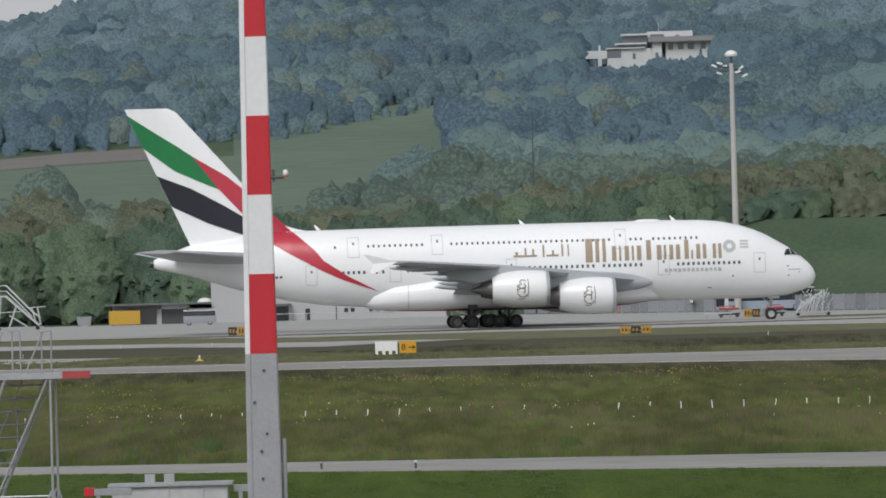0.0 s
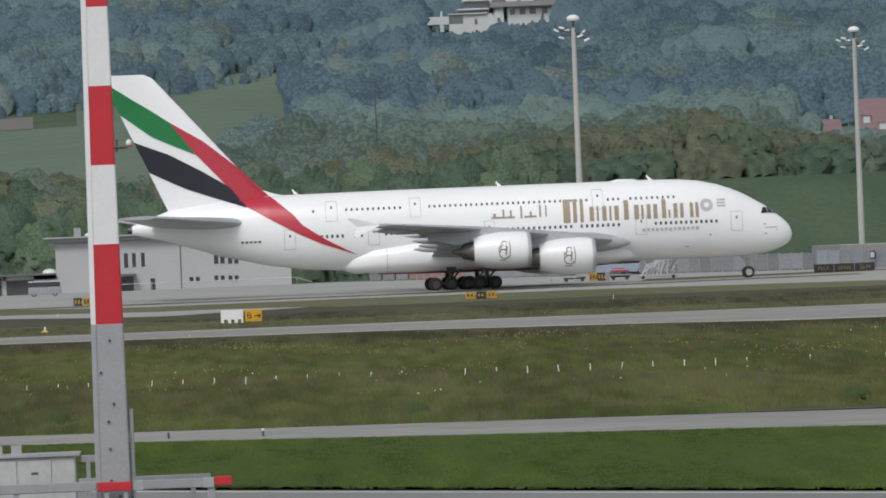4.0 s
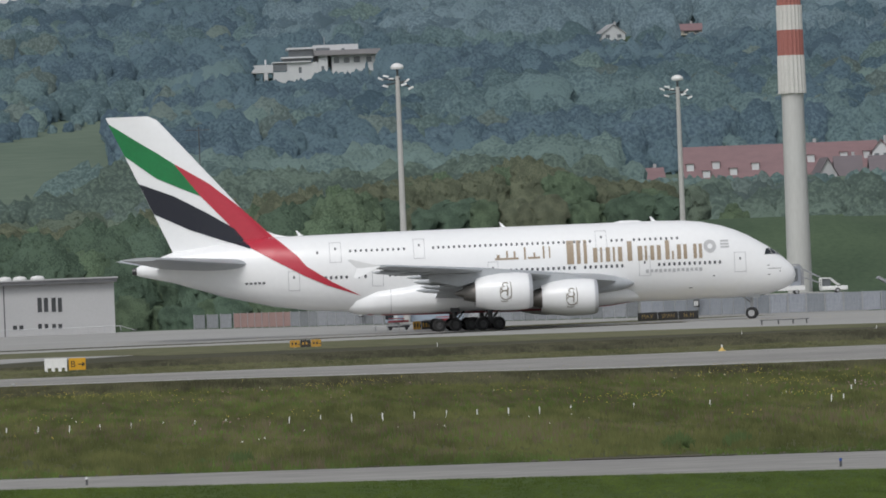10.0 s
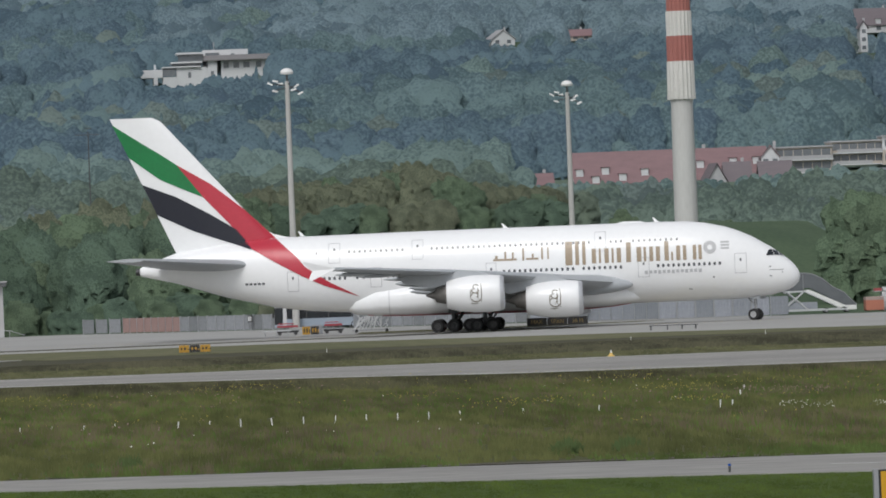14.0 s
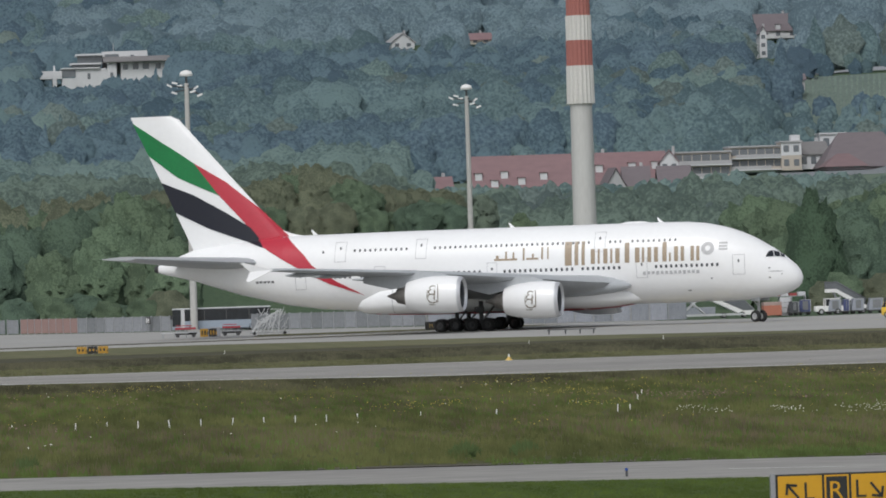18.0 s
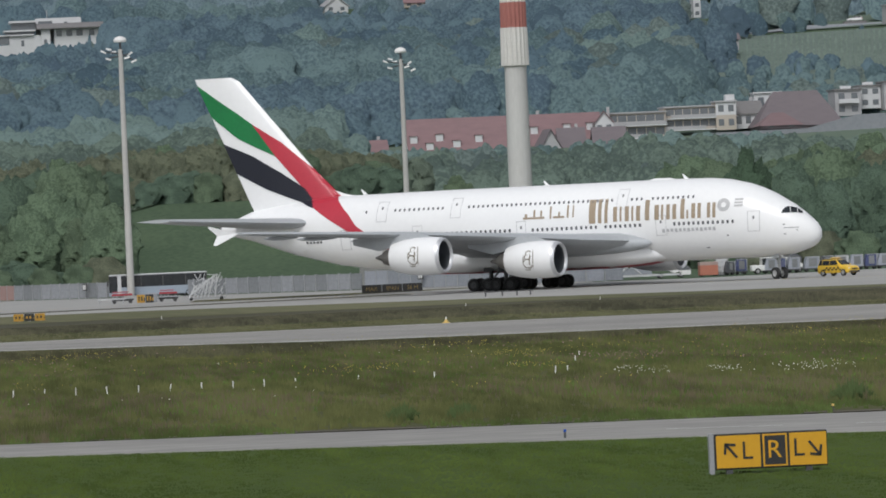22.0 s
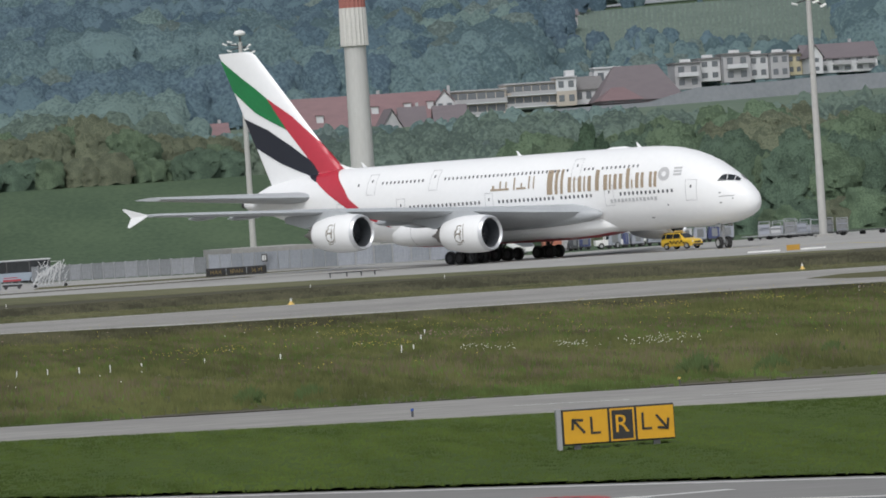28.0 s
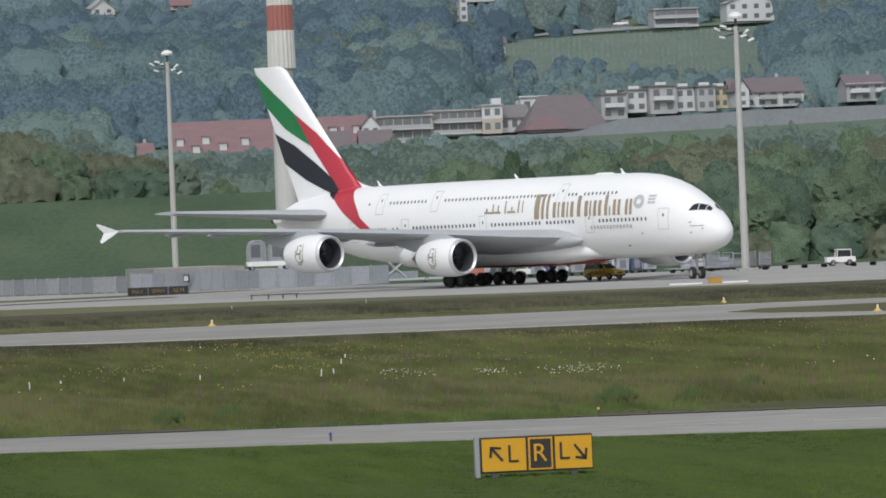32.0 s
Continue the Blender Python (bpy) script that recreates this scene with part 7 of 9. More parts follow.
def cargo_row():
    """Containers and dollies standing in rows beside the stand."""
    rng = random.Random(11)
    lilac = mat("container_lilac_grey", (0.36, 0.38, 0.43), (0.30, 0.32, 0.37), rough=0.5, scale=0.6, fine=5, random_tint=0.1)
    navy = mat("container_blue", (0.065, 0.08, 0.19), (0.055, 0.07, 0.16), rough=0.5, scale=0.6, fine=5)
    steel = mat("container_steel", (0.24, 0.25, 0.26), (0.19, 0.195, 0.20), rough=0.5, metal=0.3, scale=0.6, fine=5, random_tint=0.15)
    dark = mat("container_dark", (0.07, 0.075, 0.085), rough=0.5)
    tints = [lilac, navy, steel, dark, M_RENDERPALE]
    words = ["pale lilac-grey", "dark blue", "grey metal", "dark", "dusty white"]

    def container(x, y, k, w=1.55, h=1.4):
        o = thing("cargo_container", pose(x, y, 0.04, 0, 0, rng.uniform(-4, 4)), words[k] + " air cargo container on a low dolly", "container", "cargo containers on the stand")
        bm = bmesh.new()
        poly(bm, [(0, -0.75, 0.4), (w, -0.75, 0.4), (w, -0.75, 0.4 + h), (0.25, -0.75, 0.4 + h), (0, -0.75, 0.8)], (0, 1.5, 0))
        bmesh.ops.recalc_face_normals(bm, faces=bm.faces)
        b = part("body", bm, tints[k], o)
        part("corner_post", boxes((w - 0.08, w + 0.02, -0.79, -0.75, 0.4, 0.4 + h)), M_STEEL, b)
        part("top_rail", boxes((0.25, w - 0.08, -0.79, -0.75, 0.32 + h, 0.4 + h)), M_STEEL, b)
        part("door_panel", boxes((0.45, w - 0.3, -0.775, -0.75, 0.6, 0.2 + h)), steel if k != 2 else lilac, b)
        part("dolly", boxes((-0.1, w + 0.1, -0.8, 0.8, 0.26, 0.38)), M_DARKGREY, o)
        for xx in (0.25, w - 0.25):
            part("wheel", rods(((xx, -0.7, 0.15), (xx, 0.7, 0.15), 0.15), seg=10), M_TYRE, o)
    for x, w, k in ((106.4, 1.5, 0), (108.05, 0.8, 1), (109.1, 1.4, 0), (111.1, 1.7, 0), (113.0, 1.4, 3), (114.6, 1.6, 4), (116.4, 1.5, 0), (118.1, 1.4, 1), (119.6, 1.5, 0)):
        container(x, 709, k, w, 1.35)
    container(102.3, 712, 3, 1.1, 1.2)
    container(103.6, 713, 1, 1.4, 1.4)

    def mesh_crate(x, y, h):
        o = thing("mesh_crate", pose(x, y, 0.04, 0, 0, rng.uniform(-5, 5)), "grey wire mesh crate with goods on a dolly", "crate", "mesh crates on the stand")
        for px in (0, 1.25):
            part("post", boxes((px, px + 0.07, -0.6, -0.53, 0.3, h)), M_STEEL, o)
        for i in range(3):
            z = 0.5 + (h - 0.6) * i / 2
            part("rail", boxes((0.07, 1.25, -0.6, -0.55, z, z + 0.08)), M_ZINC, o)
        part("load", boxes((0.12, 1.2, -0.5, 0.6, 0.32, h * rng.uniform(0.6, 0.95))), tints[rng.choice((0, 2, 2, 4))], o, "stacked goods")
        part("dolly", boxes((-0.05, 1.37, -0.65, 0.65, 0.2, 0.3)), M_DARKGREY, o)
        for xx in (0.2, 1.1):
            part("wheel", rods(((xx, -0.6, 0.12), (xx, 0.6, 0.12), 0.12), seg=10), M_TYRE, o)
    for i in range(7):
        mesh_crate(121.4 + i * 1.5, 694 + (i % 2), (1.7, 1.8, 2.2, 1.7, 1.9, 2.0, 1.9)[i])
    for i in range(4):
        mesh_crate(122.5 + i * 1.6, 700, 2.0)
    for x0, x1, y in ((118, 125, 684), (127, 136, 676), (136.5, 152, 674), (152.5, 168, 672)):
        o = thing("pallet_dolly", pose(x0, y, 0.04), "long low empty pallet trailer train", "trailer", "pallet trailers")
        part("bed", boxes((0, x1 - x0, -1.2, 1.2, 0.42, 0.52)), M_STEEL if x0 < 120 else M_DARKGREY, o)
        for i in range(int((x1 - x0) / 2.2)):
            part("wheel", rods(((0.8 + i * 2.2, -0.9, 0.2), (0.8 + i * 2.2, 0.9, 0.2), 0.2), seg=10), M_TYRE, o)
    o = thing("stacked_boxes", pose(101.5, 714, 0.04), "white and faded red boxes stacked on a rack", "rack")
    part("rack", boxes((0, 1.3, -0.7, 0.7, 0.0, 0.35)), M_STEEL, o)
    for i in range(3):
        part("box", boxes((0.02, 1.28, -0.7, 0.7, 0.36 + i * 0.6, 0.93 + i * 0.6), bevel=0.02), M_RENDERPALE, o, "white box")
    for x0, x1, z0, z1, m in ((1.35, 1.45, 0, 2.2, M_STEEL), (3.0, 3.1, 0, 2.2, M_STEEL)):
        part("rack_post", boxes((x0, x1, -0.6, 0.6, z0, z1)), m, o)
    part("rack_shelf", boxes((-0.9, 3.1, -0.6, 0.6, 2.2, 2.28)), M_STEEL, o)
    for i, x in enumerate((-0.8, 0.2, 1.2, 2.2)):
        part("box", boxes((x, x + 0.85, -0.55, 0.55, 2.29, 2.6 + 0.12 * (i % 2))), M_RENDERPALE if i % 2 else mat("trailer_red", (0.36, 0.07, 0.07), rough=0.6), o)
    o = thing("orange_container", pose(99.3, 712, 0.04), "faded orange steel box with a pale rim", "container")
    part("body", boxes((0, 2.1, -1, 1, 0.1, 1.25), bevel=0.03), mat("faded_orange", (0.46, 0.17, 0.11), (0.40, 0.15, 0.10), rough=0.6), o)
    part("rim", boxes((0, 2.1, -1, 1, 1.25, 1.65), bevel=0.03), mat("pale_brick", (0.42, 0.32, 0.29), rough=0.7), o, "pale upper rim")
    for x in (0.1, 1.7):
        part("foot", boxes((x, x + 0.3, -0.9, 0.9, 0, 0.1)), M_DARKGREY, o)
    # tow tractors
    for x, y, a, lab in ((137.0, 688, 0, "white cargo tow tractor with a glazed cab"), (104.9, 709, 0, "white baggage tow tractor beside the containers")):
        o = thing("tow_tractor", pose(x, y, 0.04, 0, 0, a), lab, "tractor", "tow tractors")
        part("body", boxes((0, 3.3, -0.75, 0.75, 0.35, 1.0), bevel=0.06), M_WHITEPLASTIC, o, "white body")
        part("cab_glass", boxes((1.25, 2.75, -0.66, 0.66, 1.0, 1.75)), M_COCKPIT, o, "dark cab glass")
        part("cab_roof", boxes((1.15, 2.85, -0.72, 0.72, 1.75, 1.86), bevel=0.03), M_WHITEPLASTIC, o)
        for xx, yy in ((1.2, -0.68), (1.2, 0.68), (2.78, -0.68), (2.78, 0.68)):
            part("cab_post", boxes((xx - 0.04, xx + 0.04, yy - 0.04, yy + 0.04, 1.0, 1.76)), M_WHITEPLASTIC, o)
        for xx in (0.7, 2.6):
            for yy in (-0.68, 0.68):
                road_wheel(o, xx, yy, 0.34, 0.25)


cargo_row()


def utility_van_row():
    """Low vehicles by the shed."""
    o = thing("flat_trolley", pose(-33.6, 800, 0.04), "grey low baggage trolley with glass screens", "trolley")
    part("body", boxes((0, 4.2, -0.7, 0.7, 0.3, 1.2), bevel=0.05), M_ZINC, o)
    part("screen", boxes((0.1, 4.1, -0.65, 0.65, 1.2, 1.85)), M_GLASS, o)
    part("roof", boxes((0, 4.2, -0.72, 0.72, 1.85, 1.95)), M_WHITEPLASTIC, o)
    for x in (0.7, 3.4):
        for y in (-0.6, 0.6):
            road_wheel(o, x, y, 0.3, 0.2)


utility_van_row()


# ---- village and villas on the slope ----
# wall and roof colours are greyed so that they carry the haze
M_CREAM = mat("hazed_cream_render", (0.47, 0.42, 0.36), (0.41, 0.37, 0.32), rough=0.85, scale=0.2, fine=2)
M_RENDERWHITE = mat("hazed_white_render", (0.58, 0.59, 0.60), (0.52, 0.53, 0.54), rough=0.8, scale=0.2, fine=2)
M_RENDERGREY = mat("grey_render", (0.40, 0.40, 0.41), (0.35, 0.35, 0.36), rough=0.85, scale=0.2, fine=2)
M_YELLOWRENDER = mat("yellow_render", (0.54, 0.49, 0.33), (0.49, 0.44, 0.30), rough=0.85, scale=0.2, fine=2)
M_REDTILE = mat("hazed_red_tiles", (0.240, 0.152, 0.158), (0.190, 0.124, 0.130), rough=0.85, scale=0.3, fine=3, stretch=(1, 1, 4))
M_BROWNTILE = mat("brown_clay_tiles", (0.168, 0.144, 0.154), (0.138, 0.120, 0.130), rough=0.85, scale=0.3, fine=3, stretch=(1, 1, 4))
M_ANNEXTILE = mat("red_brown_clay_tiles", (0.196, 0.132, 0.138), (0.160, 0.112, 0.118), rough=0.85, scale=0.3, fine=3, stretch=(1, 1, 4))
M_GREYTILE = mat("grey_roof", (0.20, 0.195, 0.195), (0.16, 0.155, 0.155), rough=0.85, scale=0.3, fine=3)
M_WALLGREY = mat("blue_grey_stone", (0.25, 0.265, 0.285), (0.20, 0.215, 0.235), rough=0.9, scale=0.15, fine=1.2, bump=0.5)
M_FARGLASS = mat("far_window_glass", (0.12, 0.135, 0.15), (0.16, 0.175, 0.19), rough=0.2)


def house(x, y, w, d, h, roof, wall, label, turn=0.0, ridge=2.6, floors=2, cols=4, roof_mat=None, name="house", z=None, dormers=0, balcony=False, along=True, chimney=True, at_roof=(), band=False):
    """Walls, roof and windows; the front looks down to the airfield. roof: gable, flat or hip."""
    zz = min(ground_z(x + a * w / 2, y + b * d / 2) for a in (-1, 1) for b in (-1, 1)) - 0.3 if z is None else z
    o = thing(name, pose(x, y, zz, 0, 0, turn), label, "house", "houses on the slope")
    rm = roof_mat or M_REDTILE
    part("wall", boxes((-w / 2, w / 2, -d / 2, d / 2, 0, h)), wall, o)
    e = 0.5
    bm = bmesh.new()
    if roof == "flat":
        box(bm, -w / 2 - 0.3, w / 2 + 0.3, -d / 2 - 0.5, d / 2 + 0.3, h, h + 0.35)
    elif roof == "hip":
        r = min(d / 2, w / 2) * 0.9
        base = [bm.verts.new(q) for q in ((-w / 2 - e, -d / 2 - e, h - 0.2), (w / 2 + e, -d / 2 - e, h - 0.2), (w / 2 + e, d / 2 + e, h - 0.2), (-w / 2 - e, d / 2 + e, h - 0.2))]
        top = [bm.verts.new((-w / 2 + r, 0, h + ridge)), bm.verts.new((w / 2 - r, 0, h + ridge))]
        for f in ((base[0], base[1], top[1], top[0]), (base[2], base[3], top[0], top[1]), (base[1], base[2], top[1]), (base[3], base[0], top[0]), (base[3], base[2], base[1], base[0])):
            bm.faces.new(f)
    elif along:
        poly(bm, [(-w / 2 - e, -d / 2 - e, h - 0.25), (-w / 2 - e, 0, h + ridge), (-w / 2 - e, d / 2 + e, h - 0.25), (-w / 2 - e, d / 2 + e, h - 0.5), (-w / 2 - e, 0, h + ridge - 0.3), (-w / 2 - e, -d / 2 - e, h - 0.5)], (w + 2 * e, 0, 0))
        g = bmesh.new()
        poly(g, [(-w / 2, -d / 2, h), (-w / 2, 0, h + ridge - 0.35), (-w / 2, d / 2, h)], (w, 0, 0))
        bmesh.ops.recalc_face_normals(g, faces=g.faces)
        part("gable", g, wall, o)
    else:
        poly(bm, [(-w / 2 - e, -d / 2 - e, h - 0.25), (0, -d / 2 - e, h + ridge), (w / 2 + e, -d / 2 - e, h - 0.25), (w / 2 + e, -d / 2 - e, h - 0.5), (0, -d / 2 - e, h + ridge - 0.3), (-w / 2 - e, -d / 2 - e, h - 0.5)], (0, d + 2 * e, 0))
        g = bmesh.new()
        poly(g, [(-w / 2, -d / 2, h), (0, -d / 2, h + ridge - 0.35), (w / 2, -d / 2, h)], (0, d, 0))
        bmesh.ops.recalc_face_normals(g, faces=g.faces)
        part("gable", g, wall, o)
    bmesh.ops.recalc_face_normals(bm, faces=bm.faces)
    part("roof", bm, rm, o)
    first = None
    fh = h / floors
    if band:
        for f in range(floors):
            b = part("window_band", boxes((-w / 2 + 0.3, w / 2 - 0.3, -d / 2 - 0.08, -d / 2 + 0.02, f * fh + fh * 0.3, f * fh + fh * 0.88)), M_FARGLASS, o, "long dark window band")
            for c in range(cols + 1):
                part("mullion", boxes((-w / 2 + 0.3 + (w - 0.6) * c / cols - 0.09, -w / 2 + 0.3 + (w - 0.6) * c / cols + 0.09, -d / 2 - 0.12, -d / 2 - 0.08, f * fh + fh * 0.3, f * fh + fh * 0.88)), wall, b)
            part("balcony_slab", boxes((-w / 2 - 0.1, w / 2 + 0.1, -d / 2 - 1.5, -d / 2 + 0.02, f * fh - 0.05, f * fh + 0.18)), M_RENDERWHITE, o, "pale balcony slab")
            part("balcony_rail", boxes((-w / 2 + w * 0.1 * (f % 2), w / 2 - w * 0.25 * ((f + 1) % 2), -d / 2 - 1.5, -d / 2 - 1.44, f * fh + 0.18, f * fh + fh * 0.36)), M_RENDERGREY, o, "grey balcony rail")
        cols = 0
    for f in range(floors):
        for c in range(cols):
            cx = -w / 2 + w * (c + 0.5) / cols
            ww, wh = min(1.5, w / cols * 0.55), fh * 0.48
            if first is None:
                first = part("window", boxes((-ww / 2, ww / 2, -0.06, 0.03, 0, wh)), M_FARGLASS, o, "dark window")
                first.matrix_basis = pose(cx, -d / 2, f * fh + fh * 0.3)
            else:
                again("window", first, o, pose(cx, -d / 2, f * fh + fh * 0.3))["label"] = "dark window"
    if balcony:
        for f in range(1, floors):
            for c in range(0, cols, 2):
                cx = -w / 2 + w * (c + 1) / cols
                part("balcony", boxes((cx - w / cols * 0.75, cx + w / cols * 0.75, -d / 2 - 1.4, -d / 2, f * fh - 0.1, f * fh + 0.1), (cx - w / cols * 0.75, cx + w / cols * 0.75, -d / 2 - 1.4, -d / 2 - 1.3, f * fh + 0.1, f * fh + 0.95)), M_RENDERGREY if wall is not M_RENDERGREY else M_RENDERWHITE, o)
    for i in range(len(at_roof) or dormers):
        cx, cz = at_roof[i] if at_roof else (-w / 2 + w * (i + 0.5) / dormers, 0.9)
        y = -d / 2 * (1 - cz / ridge) - 0.9
        q = part("dormer", boxes((cx - 0.85, cx + 0.85, y, y + 2.4, h + cz - 0.9, h + cz + 0.9)), M_RENDERWHITE, o, "white dormer")
        part("dormer_roof", boxes((cx - 1.05, cx + 1.05, y - 0.25, y + 2.6, h + cz + 0.9, h + cz + 1.08)), rm, q)
    if chimney and roof != "flat":
        part("chimney", boxes((w * 0.18, w * 0.18 + 0.7, 0.3, 1.0, h + ridge * 0.5, h + ridge + 0.9)), M_RENDERGREY, o)
    return o


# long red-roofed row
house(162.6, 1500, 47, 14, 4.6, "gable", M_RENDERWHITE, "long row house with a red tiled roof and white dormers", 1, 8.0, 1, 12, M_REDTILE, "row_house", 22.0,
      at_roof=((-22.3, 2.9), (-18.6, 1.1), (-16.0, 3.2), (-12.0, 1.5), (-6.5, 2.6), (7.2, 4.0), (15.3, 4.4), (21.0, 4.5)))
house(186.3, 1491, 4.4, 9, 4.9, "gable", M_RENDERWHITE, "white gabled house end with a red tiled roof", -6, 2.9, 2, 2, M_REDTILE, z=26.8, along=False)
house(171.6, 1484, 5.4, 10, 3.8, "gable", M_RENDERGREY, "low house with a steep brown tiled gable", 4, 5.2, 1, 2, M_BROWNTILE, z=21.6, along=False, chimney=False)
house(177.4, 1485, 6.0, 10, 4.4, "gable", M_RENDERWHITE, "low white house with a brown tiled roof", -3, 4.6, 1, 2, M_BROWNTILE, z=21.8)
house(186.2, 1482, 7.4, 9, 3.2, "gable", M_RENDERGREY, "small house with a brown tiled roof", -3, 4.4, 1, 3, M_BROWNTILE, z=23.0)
house(130.4, 1494, 6, 8, 3.0, "gable", M_RENDERWHITE, "small house with a haze-greyed red roof among trees", 2, 2.9, 1, 2, M_REDTILE, z=24.0)
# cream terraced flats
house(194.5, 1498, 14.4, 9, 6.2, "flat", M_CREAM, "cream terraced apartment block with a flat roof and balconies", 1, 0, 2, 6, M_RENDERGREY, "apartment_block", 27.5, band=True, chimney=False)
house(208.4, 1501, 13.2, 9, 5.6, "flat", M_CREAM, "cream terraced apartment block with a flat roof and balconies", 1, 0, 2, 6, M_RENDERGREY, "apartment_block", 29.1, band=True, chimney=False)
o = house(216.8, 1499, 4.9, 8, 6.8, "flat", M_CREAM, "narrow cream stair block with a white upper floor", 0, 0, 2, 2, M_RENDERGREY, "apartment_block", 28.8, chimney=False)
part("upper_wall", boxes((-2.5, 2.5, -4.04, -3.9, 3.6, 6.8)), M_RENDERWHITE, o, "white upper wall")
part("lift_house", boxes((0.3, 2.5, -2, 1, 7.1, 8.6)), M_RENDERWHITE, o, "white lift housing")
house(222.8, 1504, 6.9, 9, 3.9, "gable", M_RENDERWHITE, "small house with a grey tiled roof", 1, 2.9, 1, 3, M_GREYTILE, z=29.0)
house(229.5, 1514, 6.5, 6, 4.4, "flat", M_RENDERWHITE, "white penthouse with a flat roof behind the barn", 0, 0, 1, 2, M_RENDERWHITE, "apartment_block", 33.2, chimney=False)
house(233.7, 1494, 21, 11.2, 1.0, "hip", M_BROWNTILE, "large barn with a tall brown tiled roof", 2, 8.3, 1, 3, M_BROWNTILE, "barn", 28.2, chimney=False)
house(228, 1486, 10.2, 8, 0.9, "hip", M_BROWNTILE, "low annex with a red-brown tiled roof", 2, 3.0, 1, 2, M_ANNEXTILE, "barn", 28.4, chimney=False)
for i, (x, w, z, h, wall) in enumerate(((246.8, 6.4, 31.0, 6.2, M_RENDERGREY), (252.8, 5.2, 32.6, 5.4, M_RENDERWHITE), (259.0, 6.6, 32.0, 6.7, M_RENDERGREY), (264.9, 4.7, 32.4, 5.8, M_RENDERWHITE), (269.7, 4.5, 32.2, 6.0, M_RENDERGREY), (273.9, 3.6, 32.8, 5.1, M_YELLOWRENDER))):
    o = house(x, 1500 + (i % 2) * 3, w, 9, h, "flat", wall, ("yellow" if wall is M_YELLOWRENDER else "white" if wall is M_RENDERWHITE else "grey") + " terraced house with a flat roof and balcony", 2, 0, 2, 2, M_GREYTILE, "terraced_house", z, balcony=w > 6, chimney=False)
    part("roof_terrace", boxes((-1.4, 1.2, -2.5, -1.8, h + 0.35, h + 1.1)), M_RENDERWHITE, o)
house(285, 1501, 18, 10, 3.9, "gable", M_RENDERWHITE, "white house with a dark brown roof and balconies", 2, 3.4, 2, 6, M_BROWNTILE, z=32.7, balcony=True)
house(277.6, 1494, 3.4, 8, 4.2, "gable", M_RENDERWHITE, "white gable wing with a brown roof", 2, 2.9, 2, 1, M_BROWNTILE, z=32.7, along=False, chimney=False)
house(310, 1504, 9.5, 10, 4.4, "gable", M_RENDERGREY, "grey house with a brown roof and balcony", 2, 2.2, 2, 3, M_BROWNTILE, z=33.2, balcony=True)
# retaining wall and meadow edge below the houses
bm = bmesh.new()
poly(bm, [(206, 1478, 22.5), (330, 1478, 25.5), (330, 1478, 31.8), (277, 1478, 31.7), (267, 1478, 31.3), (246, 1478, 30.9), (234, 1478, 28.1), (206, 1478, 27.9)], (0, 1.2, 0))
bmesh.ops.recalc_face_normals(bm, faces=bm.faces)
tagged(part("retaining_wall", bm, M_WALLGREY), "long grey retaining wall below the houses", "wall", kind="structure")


# white modern villa up in the woods
def villa():
    k = 0.97
    o = thing("villa", pose(74 * k, 2140 * k, 72.45), "large white modern villa with flat roofs among trees", "house")

    def block(name, material, label, *rows):
        for r in rows:
            part(name, boxes([q * k for q in r]), material, o, label)
    block("wall", M_RENDERWHITE, "white rendered wall", (-23.2, -15.8, -6, 2, 3.4, 6.1), (-19.0, -17.6, -6, 2, -3, 3.4), (-15.8, -11, -5.4, 4, -3, 3.5), (-11, 1.5, -5, 6, -3, 6.6), (-1.5, 14.1, 3, 10, 5, 12.6), (-0.1, 3.0, -6.2, 2, -2, 9.0), (4.4, 20.4, -5, 6, -1, 9.0))
    block("roof", M_RENDERWHITE, "white flat roof slab", (-16.0, -2.6, -6, 6, 6.62, 7.0), (-12.8, -2, -5, 8, 8.1, 8.6), (-10.8, -1.5, -3, 10, 11.2, 11.8))
    block("window", M_FARGLASS, "wide dark window", (-15.8, -11, -5.3, -5.1, 3.8, 6.4), (-12.4, -2.2, -3.2, -3.0, 7.0, 8.1), (-10.2, -1.6, -1.2, -1.0, 8.6, 11.2), (-0.6, 4.2, 2.8, 3.0, 9.8, 11.6), (5.2, 7.0, -5.15, -5.0, 5.9, 7.9), (8.6, 10.6, -5.15, -5.0, 5.9, 7.9), (12.0, 14.2, -5.15, -5.0, 5.9, 7.9), (16.4, 18.2, -5.15, -5.0, 5.9, 7.9), (-7, -6, -5.15, -5.0, 3.0, 5.0), (0.8, 1.8, -6.35, -6.2, 3, 5), (8.2, 9.4, 2.8, 3.0, 10.2, 11.2))
    bm = bmesh.new()
    poly(bm, [(-1.5 * k, -7.4, 8.8 * k), (-1.5 * k, -1, 10.6 * k), (-1.5 * k, 4, 9.2 * k), (-1.5 * k, 4, 8.7 * k), (-1.5 * k, -7.4, 8.5 * k)], (23.0 * k, 0, 0))
    bmesh.ops.recalc_face_normals(bm, faces=bm.faces)
    part("roof", bm, M_GREYTILE, o, "grey-brown tiled low roof")
    part("side_wing", boxes((20.5 * k, 25.0 * k, -1, 6, 2.0, 8.2)), M_RENDERGREY, o, "pale grey side wing")
    part("wing_roof", boxes((20.4 * k, 25.4 * k, -1.6, 6.3, 8.2, 8.6)), M_GREYTILE, o)
    part("mast", rods(((2.5, 8, 12.0), (2.5, 8, 15), 0.15)), M_STEEL, o)
    part("chimney", boxes((-18, -17.4, -2, -1.4, 5.9, 7.8)), M_RENDERWHITE, o)


villa()


